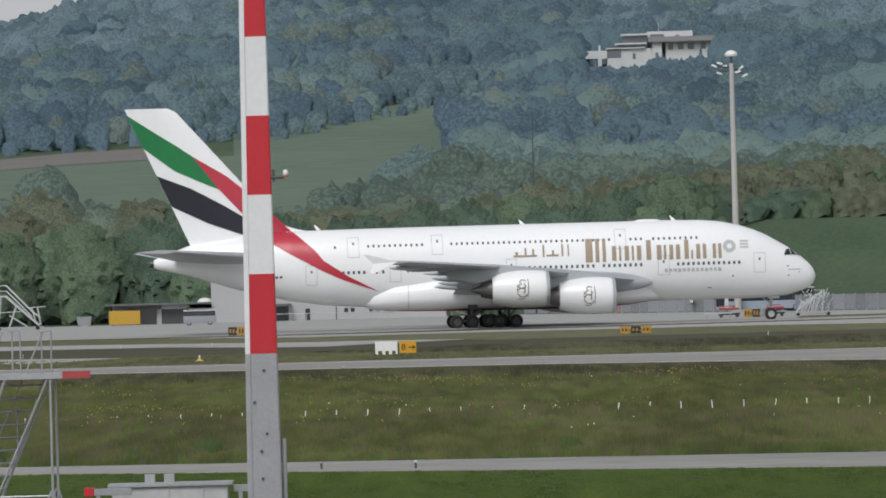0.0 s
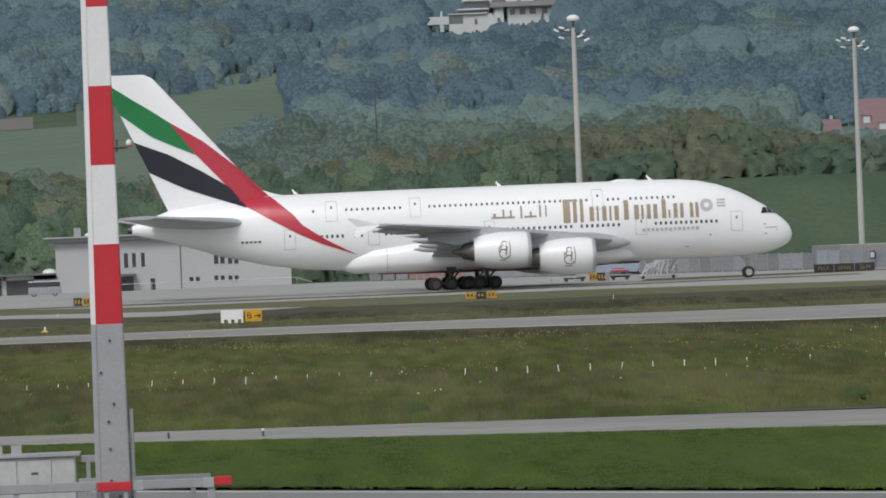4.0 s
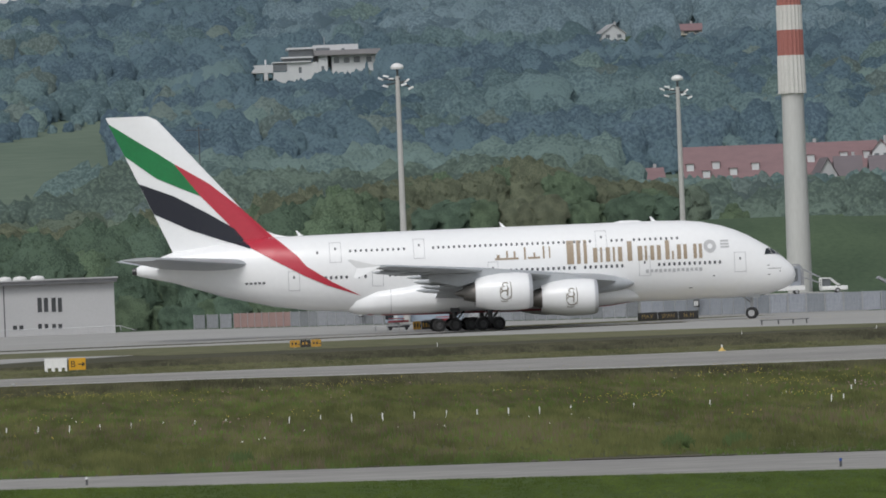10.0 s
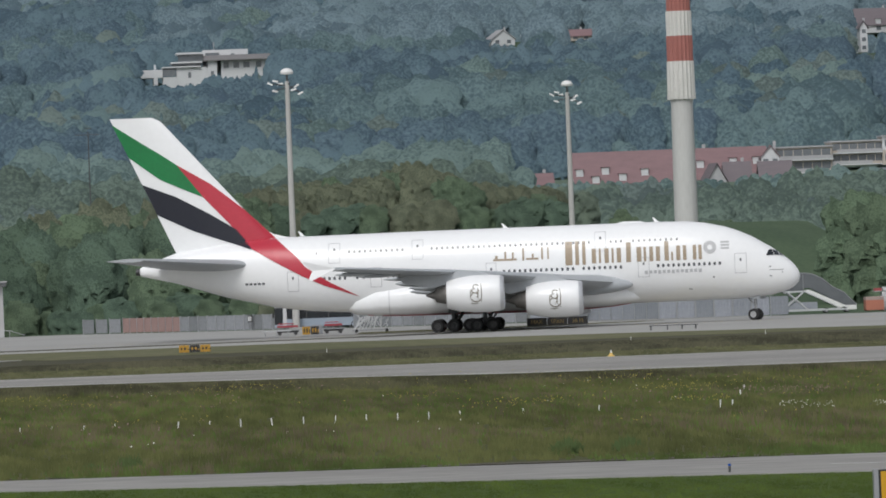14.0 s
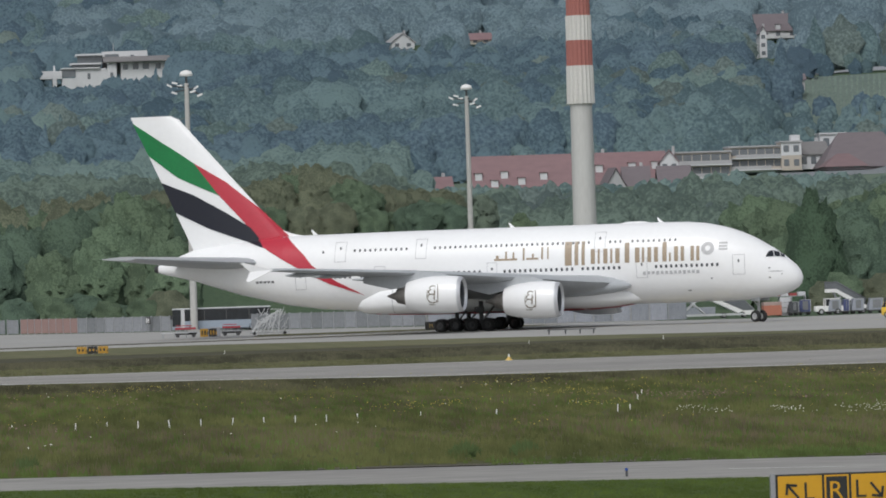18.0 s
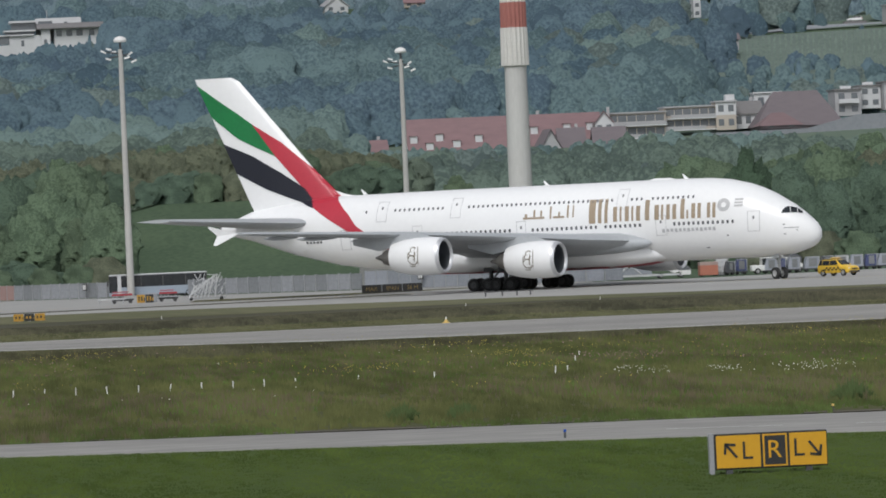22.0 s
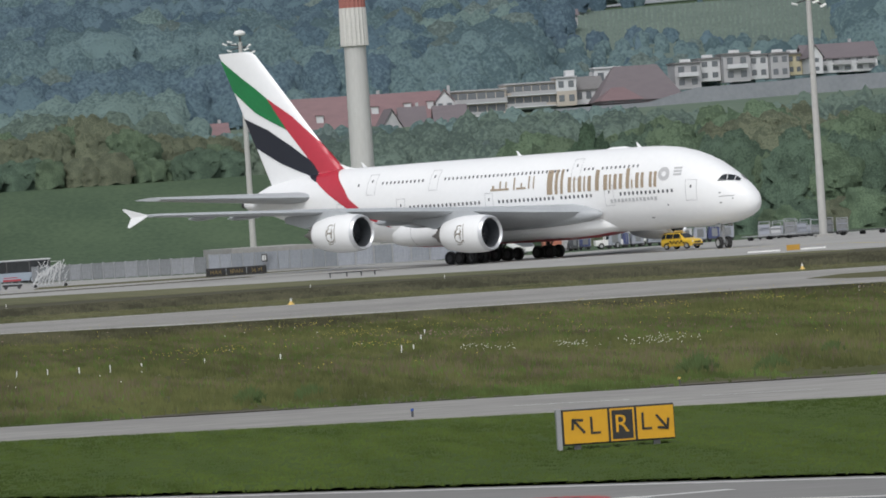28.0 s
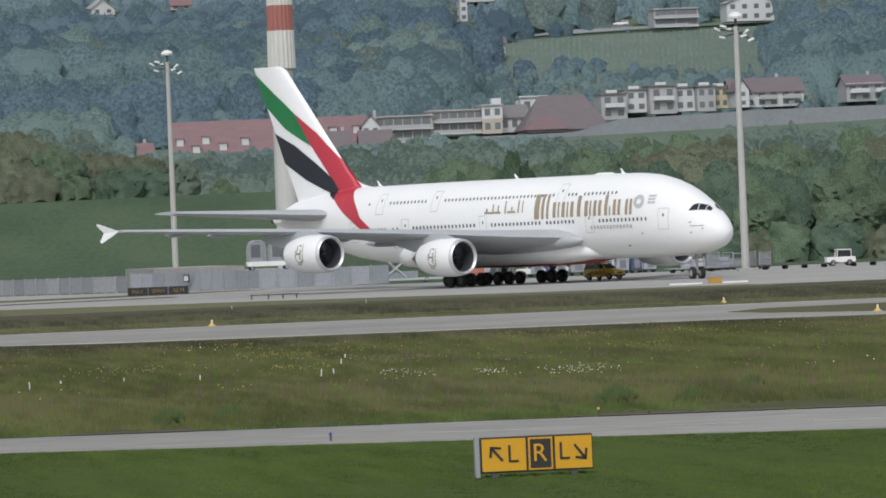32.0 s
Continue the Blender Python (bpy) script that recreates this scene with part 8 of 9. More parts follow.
def upper_house(k, x, y, w, d, h, roof, wall, label, turn, ridge, floors, cols, tiles, z, **more):
    """A house further up or down the same line of sight, where the slope carries it."""
    return house(x * k, y * k, w * k, d * k, h * k, roof, wall, label, turn, ridge * k, floors, cols, tiles, z=EYE[2] + (z - EYE[2]) * k, **more)


upper_house(0.95, 188, 2296, 9, 8, 2.6, "gable", M_RENDERWHITE, "small white gabled house in the woods", 12, 3.4, 1, 2, M_RENDERGREY, 90.5, along=False)
upper_house(0.95, 198.5, 2300, 4, 4, 2.2, "flat", M_RENDERWHITE, "small white outbuilding in the woods", 0, 0, 1, 1, M_RENDERWHITE, 91.8, chimney=False)
upper_house(0.94, 217, 2310, 12, 9, 2.0, "gable", M_CREAM, "house with a haze-greyed red roof in the woods", 0, 2.4, 1, 3, M_REDTILE, 91.8)
upper_house(1.10, 272.5, 1905, 13, 9, 2.6, "gable", M_RENDERWHITE, "white house with a big brown roof on the slope", 3, 5.2, 1, 3, M_BROWNTILE, 75.8, dormers=1)
upper_house(1.06, 266, 1890, 2.2, 8, 7.5, "gable", M_RENDERWHITE, "narrow white gabled house among trees", 0, 2.2, 3, 1, M_BROWNTILE, 69.5, along=False)
upper_house(0.98, 335.5, 1912, 14, 9, 5.6, "flat", M_RENDERGREY, "pale grey modern house with a long window band", 2, 0, 2, 2, M_RENDERGREY, 66.0, chimney=False, band=True)
upper_house(0.98, 359, 1912, 15, 10, 6.0, "gable", M_RENDERWHITE, "white house with dark roof above the vineyard", 2, 3.0, 2, 4, M_GREYTILE, 67.0, along=False)
upper_house(0.97, 272, 1862, 5, 5, 3.4, "gable", M_RENDERGREY, "small shed with pale boards at the vineyard", 0, 1.6, 1, 1, M_BROWNTILE, 58.5)
# vineyard wall and track, parked white car
bm = bmesh.new()
poly(bm, [(281, 1893, 63.0), (300, 1896, 64.3), (352, 1899, 64.4), (352, 1899, 66.4), (300, 1896, 66.0), (281, 1893, 64.2)], (0, 1.0, 0))
bmesh.ops.recalc_face_normals(bm, faces=bm.faces)
tagged(part("vineyard_wall", bm, M_WALLGREY), "grey stone wall along the top of the vineyard", "wall", kind="structure")
c = thing("parked_car", pose(317, 1901, 66.9, 0, 0, 178), "white estate car parked on the track above the vineyard", "car")
estate_car(c, M_CARWHITE)
part("standing_slab", boxes((-3.4, 3.4, -2, 2.2, -2.6, 0.0)), M_GREYTILE, c)


def radio_mast():
    x, y = 16.4, 1100
    o = thing("radio_mast", pose(x, y, ground_z(x, y)), "thin steel radio mast with a cross arm in the trees", "mast")
    b = 34.0 - ground_z(x, y)
    part("shaft", rods(((0, 0, 0), (0, 0, b), 0.16, 0.09)), M_DARKGREY, o)
    part("cross_arm", rods(((-2.3, 0, b - 0.6), (1.9, 0, b - 0.6), 0.07), ((-0.6, 0, b + 0.5), (0.7, 0, b + 0.5), 0.06)), M_DARKGREY, o)


radio_mast()
for x, z in ((-11.2, 31.3), (8.2, 31.1)):
    y = 1700
    o = thing("approach_light", pose(x * 0.83, 1410, ground_z(x * 0.83, 1410)), "small red obstruction light on a post in the field", "light", "red obstruction lights")
    top = 27.0 - ground_z(x * 0.83, 1410)
    part("post", rods(((0, 0, -1), (0, 0, top), 0.1)), M_STEEL, o)
    part("lens", rods(((0, 0, top), (0, 0, top + 0.55), 0.36), seg=10), glow("red_light", (1.0, 0.10, 0.06), 0.8), o, "glowing red lens")


# ---- trees: leaf clumps over lumpy cores ----
def ico(sub):
    bm = bmesh.new()
    bmesh.ops.create_icosphere(bm, subdivisions=sub, radius=1.0)
    v = np.array([q.co[:] for q in bm.verts])
    bm.faces.ensure_lookup_table()
    f = np.array([[q.index for q in p.verts] for p in bm.faces])
    bm.free()
    return v, f


ICO2, ICO3 = ico(3), ico(4)


def lump(rng, base, amps):
    """A ball pushed in and out by noise, coarse boughs first, then leaf clumps."""
    v, f = base
    o = Vector((rng.uniform(0, 90), rng.uniform(0, 90), rng.uniform(0, 90)))
    k = np.array([1 + amps[0] * noise.noise(Vector(p) * 1.4 + o) + sum(a * (1.6 * abs(noise.noise(Vector(p) * q + o)) - 0.4) for a, q in zip(amps[1:3], (2.2, 4.6))) + amps[3] * noise.noise(Vector(p) * 8.5 + o) for p in v])
    return v * k[:, None], f


def vertex_normals(v, f):
    """Mean direction of the faces round each point."""
    a, b, c = v[f[:, 0]], v[f[:, 1]], v[f[:, 2]]
    n = np.cross(b - a, c - a)
    out = np.zeros_like(v)
    for q in range(3):
        np.add.at(out, f[:, q], n)
    return out / (np.linalg.norm(out, axis=1)[:, None] + 1e-9)


def leafed(v, f, up, middle, size):
    """Points, faces and shading directions of a bough, tipped out and up to even out its shade."""
    out = (v - middle) / size
    out /= np.linalg.norm(out, axis=1)[:, None] + 1e-9
    return v, f, vertex_normals(v, f) * 0.20 + out * 0.30 + (0, -0.10, up)


def forward(base):
    """The half of a ball that faces the camera and up; the back is left off."""
    v, f = base
    front = f[v[f].mean(axis=1) @ np.array([0, -0.75, 0.66]) > -0.34]
    used, flat = np.unique(front, return_inverse=True)
    return v[used], flat.reshape(-1, 3)


def skirted(v):
    """Let the lower half of a lump hang straight down, as boughs do."""
    w = v.copy()
    r = np.hypot(w[:, 0], w[:, 1]) + 1e-6
    low = w[:, 2] < 0
    k = np.where(low, np.maximum(r, 0.92) / r, 1.0)
    w[:, 0] *= k
    w[:, 1] *= k
    return w


def mesh_from(name, verts, faces, material, smooth=False, normals=None):
    me = bpy.data.meshes.new(name)
    nv, nf, k = len(verts), len(faces), faces.shape[1]
    me.vertices.add(nv)
    me.vertices.foreach_set("co", np.asarray(verts, dtype=np.float32).ravel())
    me.loops.add(nf * k)
    me.loops.foreach_set("vertex_index", np.asarray(faces, dtype=np.int32).ravel())
    me.polygons.add(nf)
    me.polygons.foreach_set("loop_start", np.arange(0, nf * k, k, dtype=np.int32))
    me.update(calc_edges=True)
    me.materials.append(material)
    if smooth:
        me.shade_smooth()
    if normals is not None:
        me.shade_smooth()
        me.normals_split_custom_set_from_vertices(np.asarray(normals, dtype=np.float32))
    return me


def crown_mesh(name, seed, width, height, lobes, material, base=ICO3):
    """Foliage of one tree: clumpy boughs that hang together, sprinkled with leaf tufts."""
    rng = random.Random(seed)
    V, F, N = [], [], []
    n = 0

    def add(v, f, nn):
        nonlocal n
        V.append(v)
        F.append(f + n)
        N.append(nn)
        n += len(v)
    middle, size = np.array([0, 0, height * 0.44]), np.array([width * 0.5, width * 0.5, height * 0.5])
    v, f = lump(rng, forward(base), (0.30, 0.22, 0.20, 0.18))
    v = skirted(v) * np.array([width * 0.47, width * 0.47, height * 0.47]) + middle
    add(*leafed(v, f, 0.5, middle, size))
    for i in range(lobes):
        k = (i + 0.5) / lobes
        a = radians(-200 + 220 * ((i * 0.618 + rng.uniform(0, 0.2)) % 1.0))
        rr = width * 0.5 * math.sqrt(max(0.05, 1 - (1.9 * k - 0.75) ** 2)) * rng.uniform(0.3, 0.68)
        c = np.array([rr * math.cos(a), rr * math.sin(a), height * (0.03 + 0.84 * k)])
        s = np.array([width * 0.23, width * 0.23, height * 0.19]) * rng.uniform(0.65, 1.2) * (1.2 - 0.45 * k)
        v, f = lump(rng, forward(ICO2), (0.26, 0.20, 0.20, 0.16))
        v = v * s + c
        add(*leafed(v, f, 0.5, middle, size))
    N = np.concatenate(N)
    N /= np.linalg.norm(N, axis=1)[:, None] + 1e-9
    return mesh_from(name, np.concatenate(V), np.concatenate(F), material, True, N)


def leafy_light(m, through_share=0.35):
    """Let part of the light pass through the leaves."""
    n, l = m.node_tree.nodes, m.node_tree.links
    b = n["Principled BSDF"]
    t, mix = n.new("ShaderNodeBsdfTranslucent"), n.new("ShaderNodeMixShader")
    l.new(b.inputs["Base Color"].links[0].from_socket, t.inputs["Color"])
    mix.inputs[0].default_value = through_share
    l.new(b.outputs[0], mix.inputs[1])
    l.new(t.outputs[0], mix.inputs[2])
    l.new(mix.outputs[0], n["Material Output"].inputs["Surface"])
    return m


def foliage(name, c1, c2, tint=0.11, scale=0.25):
    return leafy_light(mat(name, tuple(v * 1.03 for v in c1), tuple(v * 0.78 for v in c2), rough=0.85, scale=scale, fine=3.4, bump=1.5, amount=1.9, random_tint=tint, spec=0.1), 0.22)


# belt leaf colours lifted towards grey, haze included
M_LEAF = [foliage("leaves_mid_green", (0.142, 0.198, 0.126), (0.112, 0.161, 0.105)), foliage("leaves_dark_green", (0.112, 0.165, 0.117), (0.091, 0.136, 0.099)),
          foliage("leaves_olive", (0.170, 0.189, 0.128), (0.140, 0.161, 0.111)), foliage("leaves_fresh_green", (0.156, 0.219, 0.133), (0.128, 0.184, 0.119)), foliage("leaves_willow_grey", (0.167, 0.212, 0.161), (0.142, 0.182, 0.142))]
M_BARK = mat("bark", (0.09, 0.075, 0.06), (0.06, 0.05, 0.04), rough=0.95, scale=1.5, fine=9, bump=0.6, stretch=(1, 1, 0.3))
CROWNS = [crown_mesh("crown", 100 + i, 9 + (i % 3) * 1.4, 12 + (i % 4), 13 + i % 4, M_LEAF[i % 5]) for i in range(10)]
CROWNS += [crown_mesh("crown", 152, 7.4, 14, 14, foliage("leaves_deep_green", (0.070, 0.112, 0.070), (0.058, 0.092, 0.060)))] * 2
CROWN_TOP = [max(v.co.z for v in c.vertices) for c in CROWNS]
# outline of the belt: bearing, elevation of the tree tops
BELT_TOP = [(-5.2, 0.95), (-3.74, 1.0), (-3.0, 0.78), (-2.06, 0.74), (-1.15, 0.70), (-0.68, 0.75), (-0.2, 0.80), (0.1, 0.88), (0.5, 0.96), (0.93, 0.85), (1.46, 0.88), (1.9, 0.92), (2.5, 0.90), (3.0, 0.96), (3.5, 1.0), (3.87, 1.12), (4.25, 0.96), (4.55, 0.84), (5.05, 0.80), (5.8, 0.78),
            (6.1, 0.73), (6.6, 0.76), (7.4, 0.81), (7.9, 0.81), (8.47, 0.68), (8.95, 0.78), (9.7, 0.82), (10.36, 0.99), (10.77, 0.83), (11.2, 0.91), (11.6, 0.85), (13.5, 0.95)]


SHRUBS = [crown_mesh("crown", 140 + i, 9.5 + i, 11, 3, M_LEAF[(0, 2, 1)[i]], ICO2) for i in range(3)]


def shrub(x, y, k, size, where):
    rng = random.Random(int(x * 17 + y * 5))
    o = thing("shrub", pose(x, y, ground_z(x, y) - 0.8 * size, 0, 0, rng.uniform(-30, 30)), "low dense green shrub " + where, "shrub", "shrubs under the tree belt")
    c = new("crown", SHRUBS[k])
    c.parent = o
    c.scale = (size * 1.15, size, size)


def belt_height(az, d):
    return EYE[2] + d * math.tan(radians(lerp_rows(BELT_TOP, az)[0]))


def trunk_mesh(seed):
    rng = random.Random(seed)
    bm = bmesh.new()
    rod(bm, (0, 0, -0.4), (0.1, 0.05, 4.5), 0.34, 8, 0.24)
    rod(bm, (0.1, 0.05, 4.5), (0.3, 0.1, 9.5), 0.24, 7, 0.08)
    for i in range(6):
        a, z = rng.uniform(0, 6.28), 2.4 + i * 0.9
        rod(bm, (0.1, 0.05, z), (2.6 * math.cos(a), 2.6 * math.sin(a), z + 2.6), 0.12, 5, 0.03)
    me = bpy.data.meshes.new("trunk")
    bm.to_mesh(me)
    bm.free()
    me.materials.append(M_BARK)
    return me


TRUNKS = [trunk_mesh(i) for i in range(3)]
TREE_WORDS = ["mid-green leafy tree", "dark green dense tree", "olive brown spring tree", "fresh green leafy tree", "grey-green willow-like tree"]


def tree(x, y, k, size, where, squash=1.0):
    rng = random.Random(int(x * 13 + y * 7))
    o = thing("tree", pose(x, y, ground_z(x, y), 0, 0, rng.uniform(-32, 32)), TREE_WORDS[k % 5] + " " + where, "tree", "tree belt behind the airfield")
    t = new("trunk", TRUNKS[k % 3])
    t.parent = o
    t.scale = (size, size, size * squash)
    c = new("crown", CROWNS[k])
    c.parent = o
    c.matrix_basis = Matrix.LocRotScale((0, 0, 1.0 * size * squash), None, (size, size, size * squash))
    return o


def belt():
    rng = random.Random(77)
    n = 0
    def row(az0, az1, d0, d1, count, ks, s0, s1, where, sq=1.0):
        for i in range(count):
            az = radians(az0 + (az1 - az0) * (i + rng.uniform(0.1, 0.9)) / count)
            d = rng.uniform(d0, d1)
            k, x, y = rng.choice(ks), d * math.sin(az), d * math.cos(az)
            high = (belt_height(math.degrees(az), d) - ground_z(x, y)) / (1.0 + CROWN_TOP[k])
            tree(x, y, k, max(0.25, min(rng.uniform(s0, s1), high * rng.uniform(0.82, 1.02))), where, sq)
    row(-5.2, 2.6, 872, 900, 34, (0, 1, 5, 6, 0), 0.80, 1.1, "behind the airfield buildings")
    row(-5.2, 2.4, 900, 960, 40, (0, 1, 2, 6, 5), 0.95, 1.3, "behind the airfield buildings")
    row(-5.2, 3.2, 960, 1060, 36, (2, 3, 7, 8, 4, 9), 1.1, 1.55, "in the belt behind the airfield")
    row(2.4, 5.2, 965, 1000, 24, (2, 7, 0, 2, 5), 0.75, 1.05, "on top of the grassy embankment")
    row(2.4, 5.4, 1005, 1070, 20, (2, 7, 4, 9), 0.9, 1.25, "behind the grassy embankment")
    row(5.2, 8.2, 1070, 1130, 24, (3, 4, 8, 9, 0), 0.45, 0.72, "on the slope above the embankment")
    row(8.3, 13.5, 800, 830, 22, (1, 5, 1, 6, 6, 0), 0.75, 1.0, "behind the cargo stand")
    row(7.9, 13.5, 830, 870, 22, (0, 1, 6, 5, 2), 0.95, 1.3, "behind the cargo stand")
    row(8.0, 13.5, 890, 980, 20, (0, 3, 7, 5), 1.0, 1.4, "behind the cargo stand")
    tree(117.3, 791.4, 11, 0.92, "standing alone above the others", 1.16)
    for az0, az1, d, count, where in ((-1.9, 2.5, 868, 24, "behind the airfield buildings"), (2.4, 5.2, 961, 20, "along the embankment"), (8.4, 13.3, 796, 26, "behind the cargo stand")):
        for i in range(count):
            a, q = radians(az0 + (az1 - az0) * (i + rng.uniform(0.2, 0.8)) / count), d + rng.uniform(-2.5, 2.5)
            shrub(q * math.sin(a), q * math.cos(a), rng.randrange(3), rng.uniform(0.34, 0.58), where)


belt()


# houses kept in the camera's view by lowering the trees before them: x, y, half width, height of the lowest wall seen
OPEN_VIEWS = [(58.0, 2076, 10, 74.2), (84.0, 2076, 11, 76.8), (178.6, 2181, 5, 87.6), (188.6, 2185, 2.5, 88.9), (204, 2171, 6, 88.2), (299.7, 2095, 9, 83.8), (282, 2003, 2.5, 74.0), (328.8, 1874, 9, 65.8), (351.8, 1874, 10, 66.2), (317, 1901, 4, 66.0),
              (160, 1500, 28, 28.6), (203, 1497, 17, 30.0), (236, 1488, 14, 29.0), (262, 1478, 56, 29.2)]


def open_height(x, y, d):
    """Greatest height a crown may reach here without hiding a house from the camera."""
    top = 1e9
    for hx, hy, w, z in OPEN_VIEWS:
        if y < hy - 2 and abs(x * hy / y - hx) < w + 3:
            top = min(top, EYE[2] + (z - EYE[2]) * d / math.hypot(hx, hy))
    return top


def woods_crown(rng, conifer=False):
    """Verts, faces and shading directions of one woodland tree: a soft dome of leaf clumps, open at the back."""
    v, f = lump(rng, forward(ICO2), (0.22, 0.28, 0.17, 0.10))
    v = skirted(v)
    if conifer:
        k = 1.0 - 0.66 * np.clip((v[:, 2] + 0.6) / 1.6, 0, 1)
        v = v * np.stack([k, k, np.ones(len(v))], 1) * np.array([3.3, 3.3, 8.4])
    else:
        v = v * np.array([rng.uniform(4.6, 5.8), 5.4, rng.uniform(5.4, 6.8)])
    v = v + (0, 0, 6.6)
    return leafed(v, f, 0.46, np.array([0, 0, 5.5]), np.array([5.2, 5.2, 6.5]))


def far_woods():
    """The wooded hillside: joined masses of uneven crowns, one mass for each leaf tint with haze painted in."""
    rng = random.Random(21)
    temps = [woods_crown(rng) for i in range(20)] + [woods_crown(rng, True) for i in range(3)]
    groups = {g: [] for g in range(7)}
    d = 1085.0
    while d < 3060:
        s = 7.2 + (d - 1000) * 0.0025
        step = math.degrees(s / d)
        az = -5.6 + rng.uniform(0, step)
        while az < 13.2:
            a = radians(az + rng.uniform(-0.42, 0.42) * step)
            dd = d + rng.uniform(-0.5, 0.5) * 14
            az += step
            deg = math.degrees(a)
            x, y = dd * math.sin(a), dd * math.cos(a)
            edge = 40 * noise.noise(Vector((x / 60, y / 60, 5)))
            # clearings: hay fields, vineyard, village, embankment
            if -1.8 < deg < 0.15 + edge * 0.008 and 1335 + 130 * max(0.0, deg + 1.1) + edge * 0.7 < dd < 1690 + 95 * (deg + 1.9) + edge * 0.3:
                continue
            if -6.4 < deg <= -1.8 and 1335 + edge * 0.2 < dd < 1730 + edge * 0.4:
                continue
            if 8.3 + edge * 0.004 < deg < 10.75 and 1775 - 30 * (deg - 8.3) + edge * 0.6 < dd < 1905:
                continue
            if 4.6 < deg < 13.2 and 1474 < dd < 1524:
                continue
            if 8.8 < deg < 13.2 and 1400 < dd < 1476:
                continue
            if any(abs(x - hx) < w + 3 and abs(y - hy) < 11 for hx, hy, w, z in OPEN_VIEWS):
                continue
            if deg > 9.0 and 1905 < dd < 2160 and rng.random() < 0.6:
                continue
            big = noise.noise(Vector((x / 140, y / 170, 1.5)))
            stand = noise.noise(Vector((x / 45, y / 75, 7.5)))
            size = (rng.uniform(0.86, 1.08) if rng.random() > 0.12 else rng.uniform(1.08, 1.22)) * (1 + 0.22 * stand) * (1 + (dd - 1500) * 0.00016) * (0.62 if dd < 1570 and deg > 4.6 else 0.8 if dd < 1335 else 1.0)
            if deg < 0.5 and 1680 < dd < 2000 and dd < 1800 + 100 * (deg + 1.9):
                size *= 0.7
            rim = dd - (1730 if deg <= -1.8 else 1690 + 95 * (deg + 1.9)) - edge * 0.35
            if deg < 0.4 and -5 < rim < 34:
                size *= 0.42 if rim < 16 else 0.7
            if 8.0 < deg < 10.9 and (1535 < dd < 1800 or 1900 < dd < 1935):
                size *= 0.42 if dd > 1650 else 0.55
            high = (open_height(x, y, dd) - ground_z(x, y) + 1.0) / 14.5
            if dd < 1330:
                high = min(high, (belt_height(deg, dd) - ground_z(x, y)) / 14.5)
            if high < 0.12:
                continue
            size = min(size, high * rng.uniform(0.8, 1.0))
            # haze is put into the leaf tint: bluer and paler farther up
            clearness = big + rng.uniform(-0.16, 0.16) - (dd - 1950) / 1900
            g = 0 if clearness > 0.05 else 1
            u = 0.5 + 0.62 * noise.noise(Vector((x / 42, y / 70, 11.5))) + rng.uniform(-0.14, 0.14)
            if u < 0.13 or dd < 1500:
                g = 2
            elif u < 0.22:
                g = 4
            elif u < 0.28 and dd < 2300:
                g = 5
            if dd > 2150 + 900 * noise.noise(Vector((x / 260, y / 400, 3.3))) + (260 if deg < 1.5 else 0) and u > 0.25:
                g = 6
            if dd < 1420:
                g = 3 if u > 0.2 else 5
            k = 20 + rng.randrange(3) if (rng.random() > 0.955 and g < 2) else rng.randrange(20)
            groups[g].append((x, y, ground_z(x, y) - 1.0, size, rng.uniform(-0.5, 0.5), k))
        d += 10.0 + (d - 1000) * 0.0035

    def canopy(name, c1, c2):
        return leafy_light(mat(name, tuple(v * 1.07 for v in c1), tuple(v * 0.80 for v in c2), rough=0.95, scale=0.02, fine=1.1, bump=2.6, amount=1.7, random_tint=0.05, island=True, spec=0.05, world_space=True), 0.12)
    # leaf colours lightened and blued to stand in for distance haze
    mats = [canopy("hazed_leaves_green", (0.133, 0.194, 0.199), (0.102, 0.156, 0.174)), canopy("hazed_leaves_blue", (0.112, 0.168, 0.194), (0.090, 0.137, 0.174)), canopy("hazed_leaves_fresh", (0.151, 0.212, 0.199), (0.115, 0.170, 0.169)),
            canopy("hazed_slope_leaves", (0.135, 0.181, 0.149), (0.105, 0.144, 0.127)), canopy("hazed_leaves_dark", (0.096, 0.147, 0.176), (0.080, 0.126, 0.159)), canopy("hazed_leaves_olive", (0.147, 0.190, 0.176), (0.117, 0.156, 0.152)), canopy("hazed_leaves_pale", (0.156, 0.217, 0.242), (0.125, 0.181, 0.213))]
    labels = ["mixed green woods on the hillside", "green woods on the hillside, blued by painted haze", "fresh green trees between the fields", "mid-green trees on the lower slope", "dark green trees scattered in the woods", "olive spring trees on the slope", "grey-green woods below the ridge, paled by painted haze"]
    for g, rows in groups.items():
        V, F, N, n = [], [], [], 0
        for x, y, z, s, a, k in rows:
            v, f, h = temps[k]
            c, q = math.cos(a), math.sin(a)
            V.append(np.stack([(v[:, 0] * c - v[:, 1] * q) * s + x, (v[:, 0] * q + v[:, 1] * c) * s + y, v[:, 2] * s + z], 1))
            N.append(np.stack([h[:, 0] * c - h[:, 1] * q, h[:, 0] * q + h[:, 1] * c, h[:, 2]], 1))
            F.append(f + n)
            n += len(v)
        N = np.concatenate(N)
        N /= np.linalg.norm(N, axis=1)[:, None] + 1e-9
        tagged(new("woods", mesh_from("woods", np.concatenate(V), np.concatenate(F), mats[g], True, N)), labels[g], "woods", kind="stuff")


far_woods()


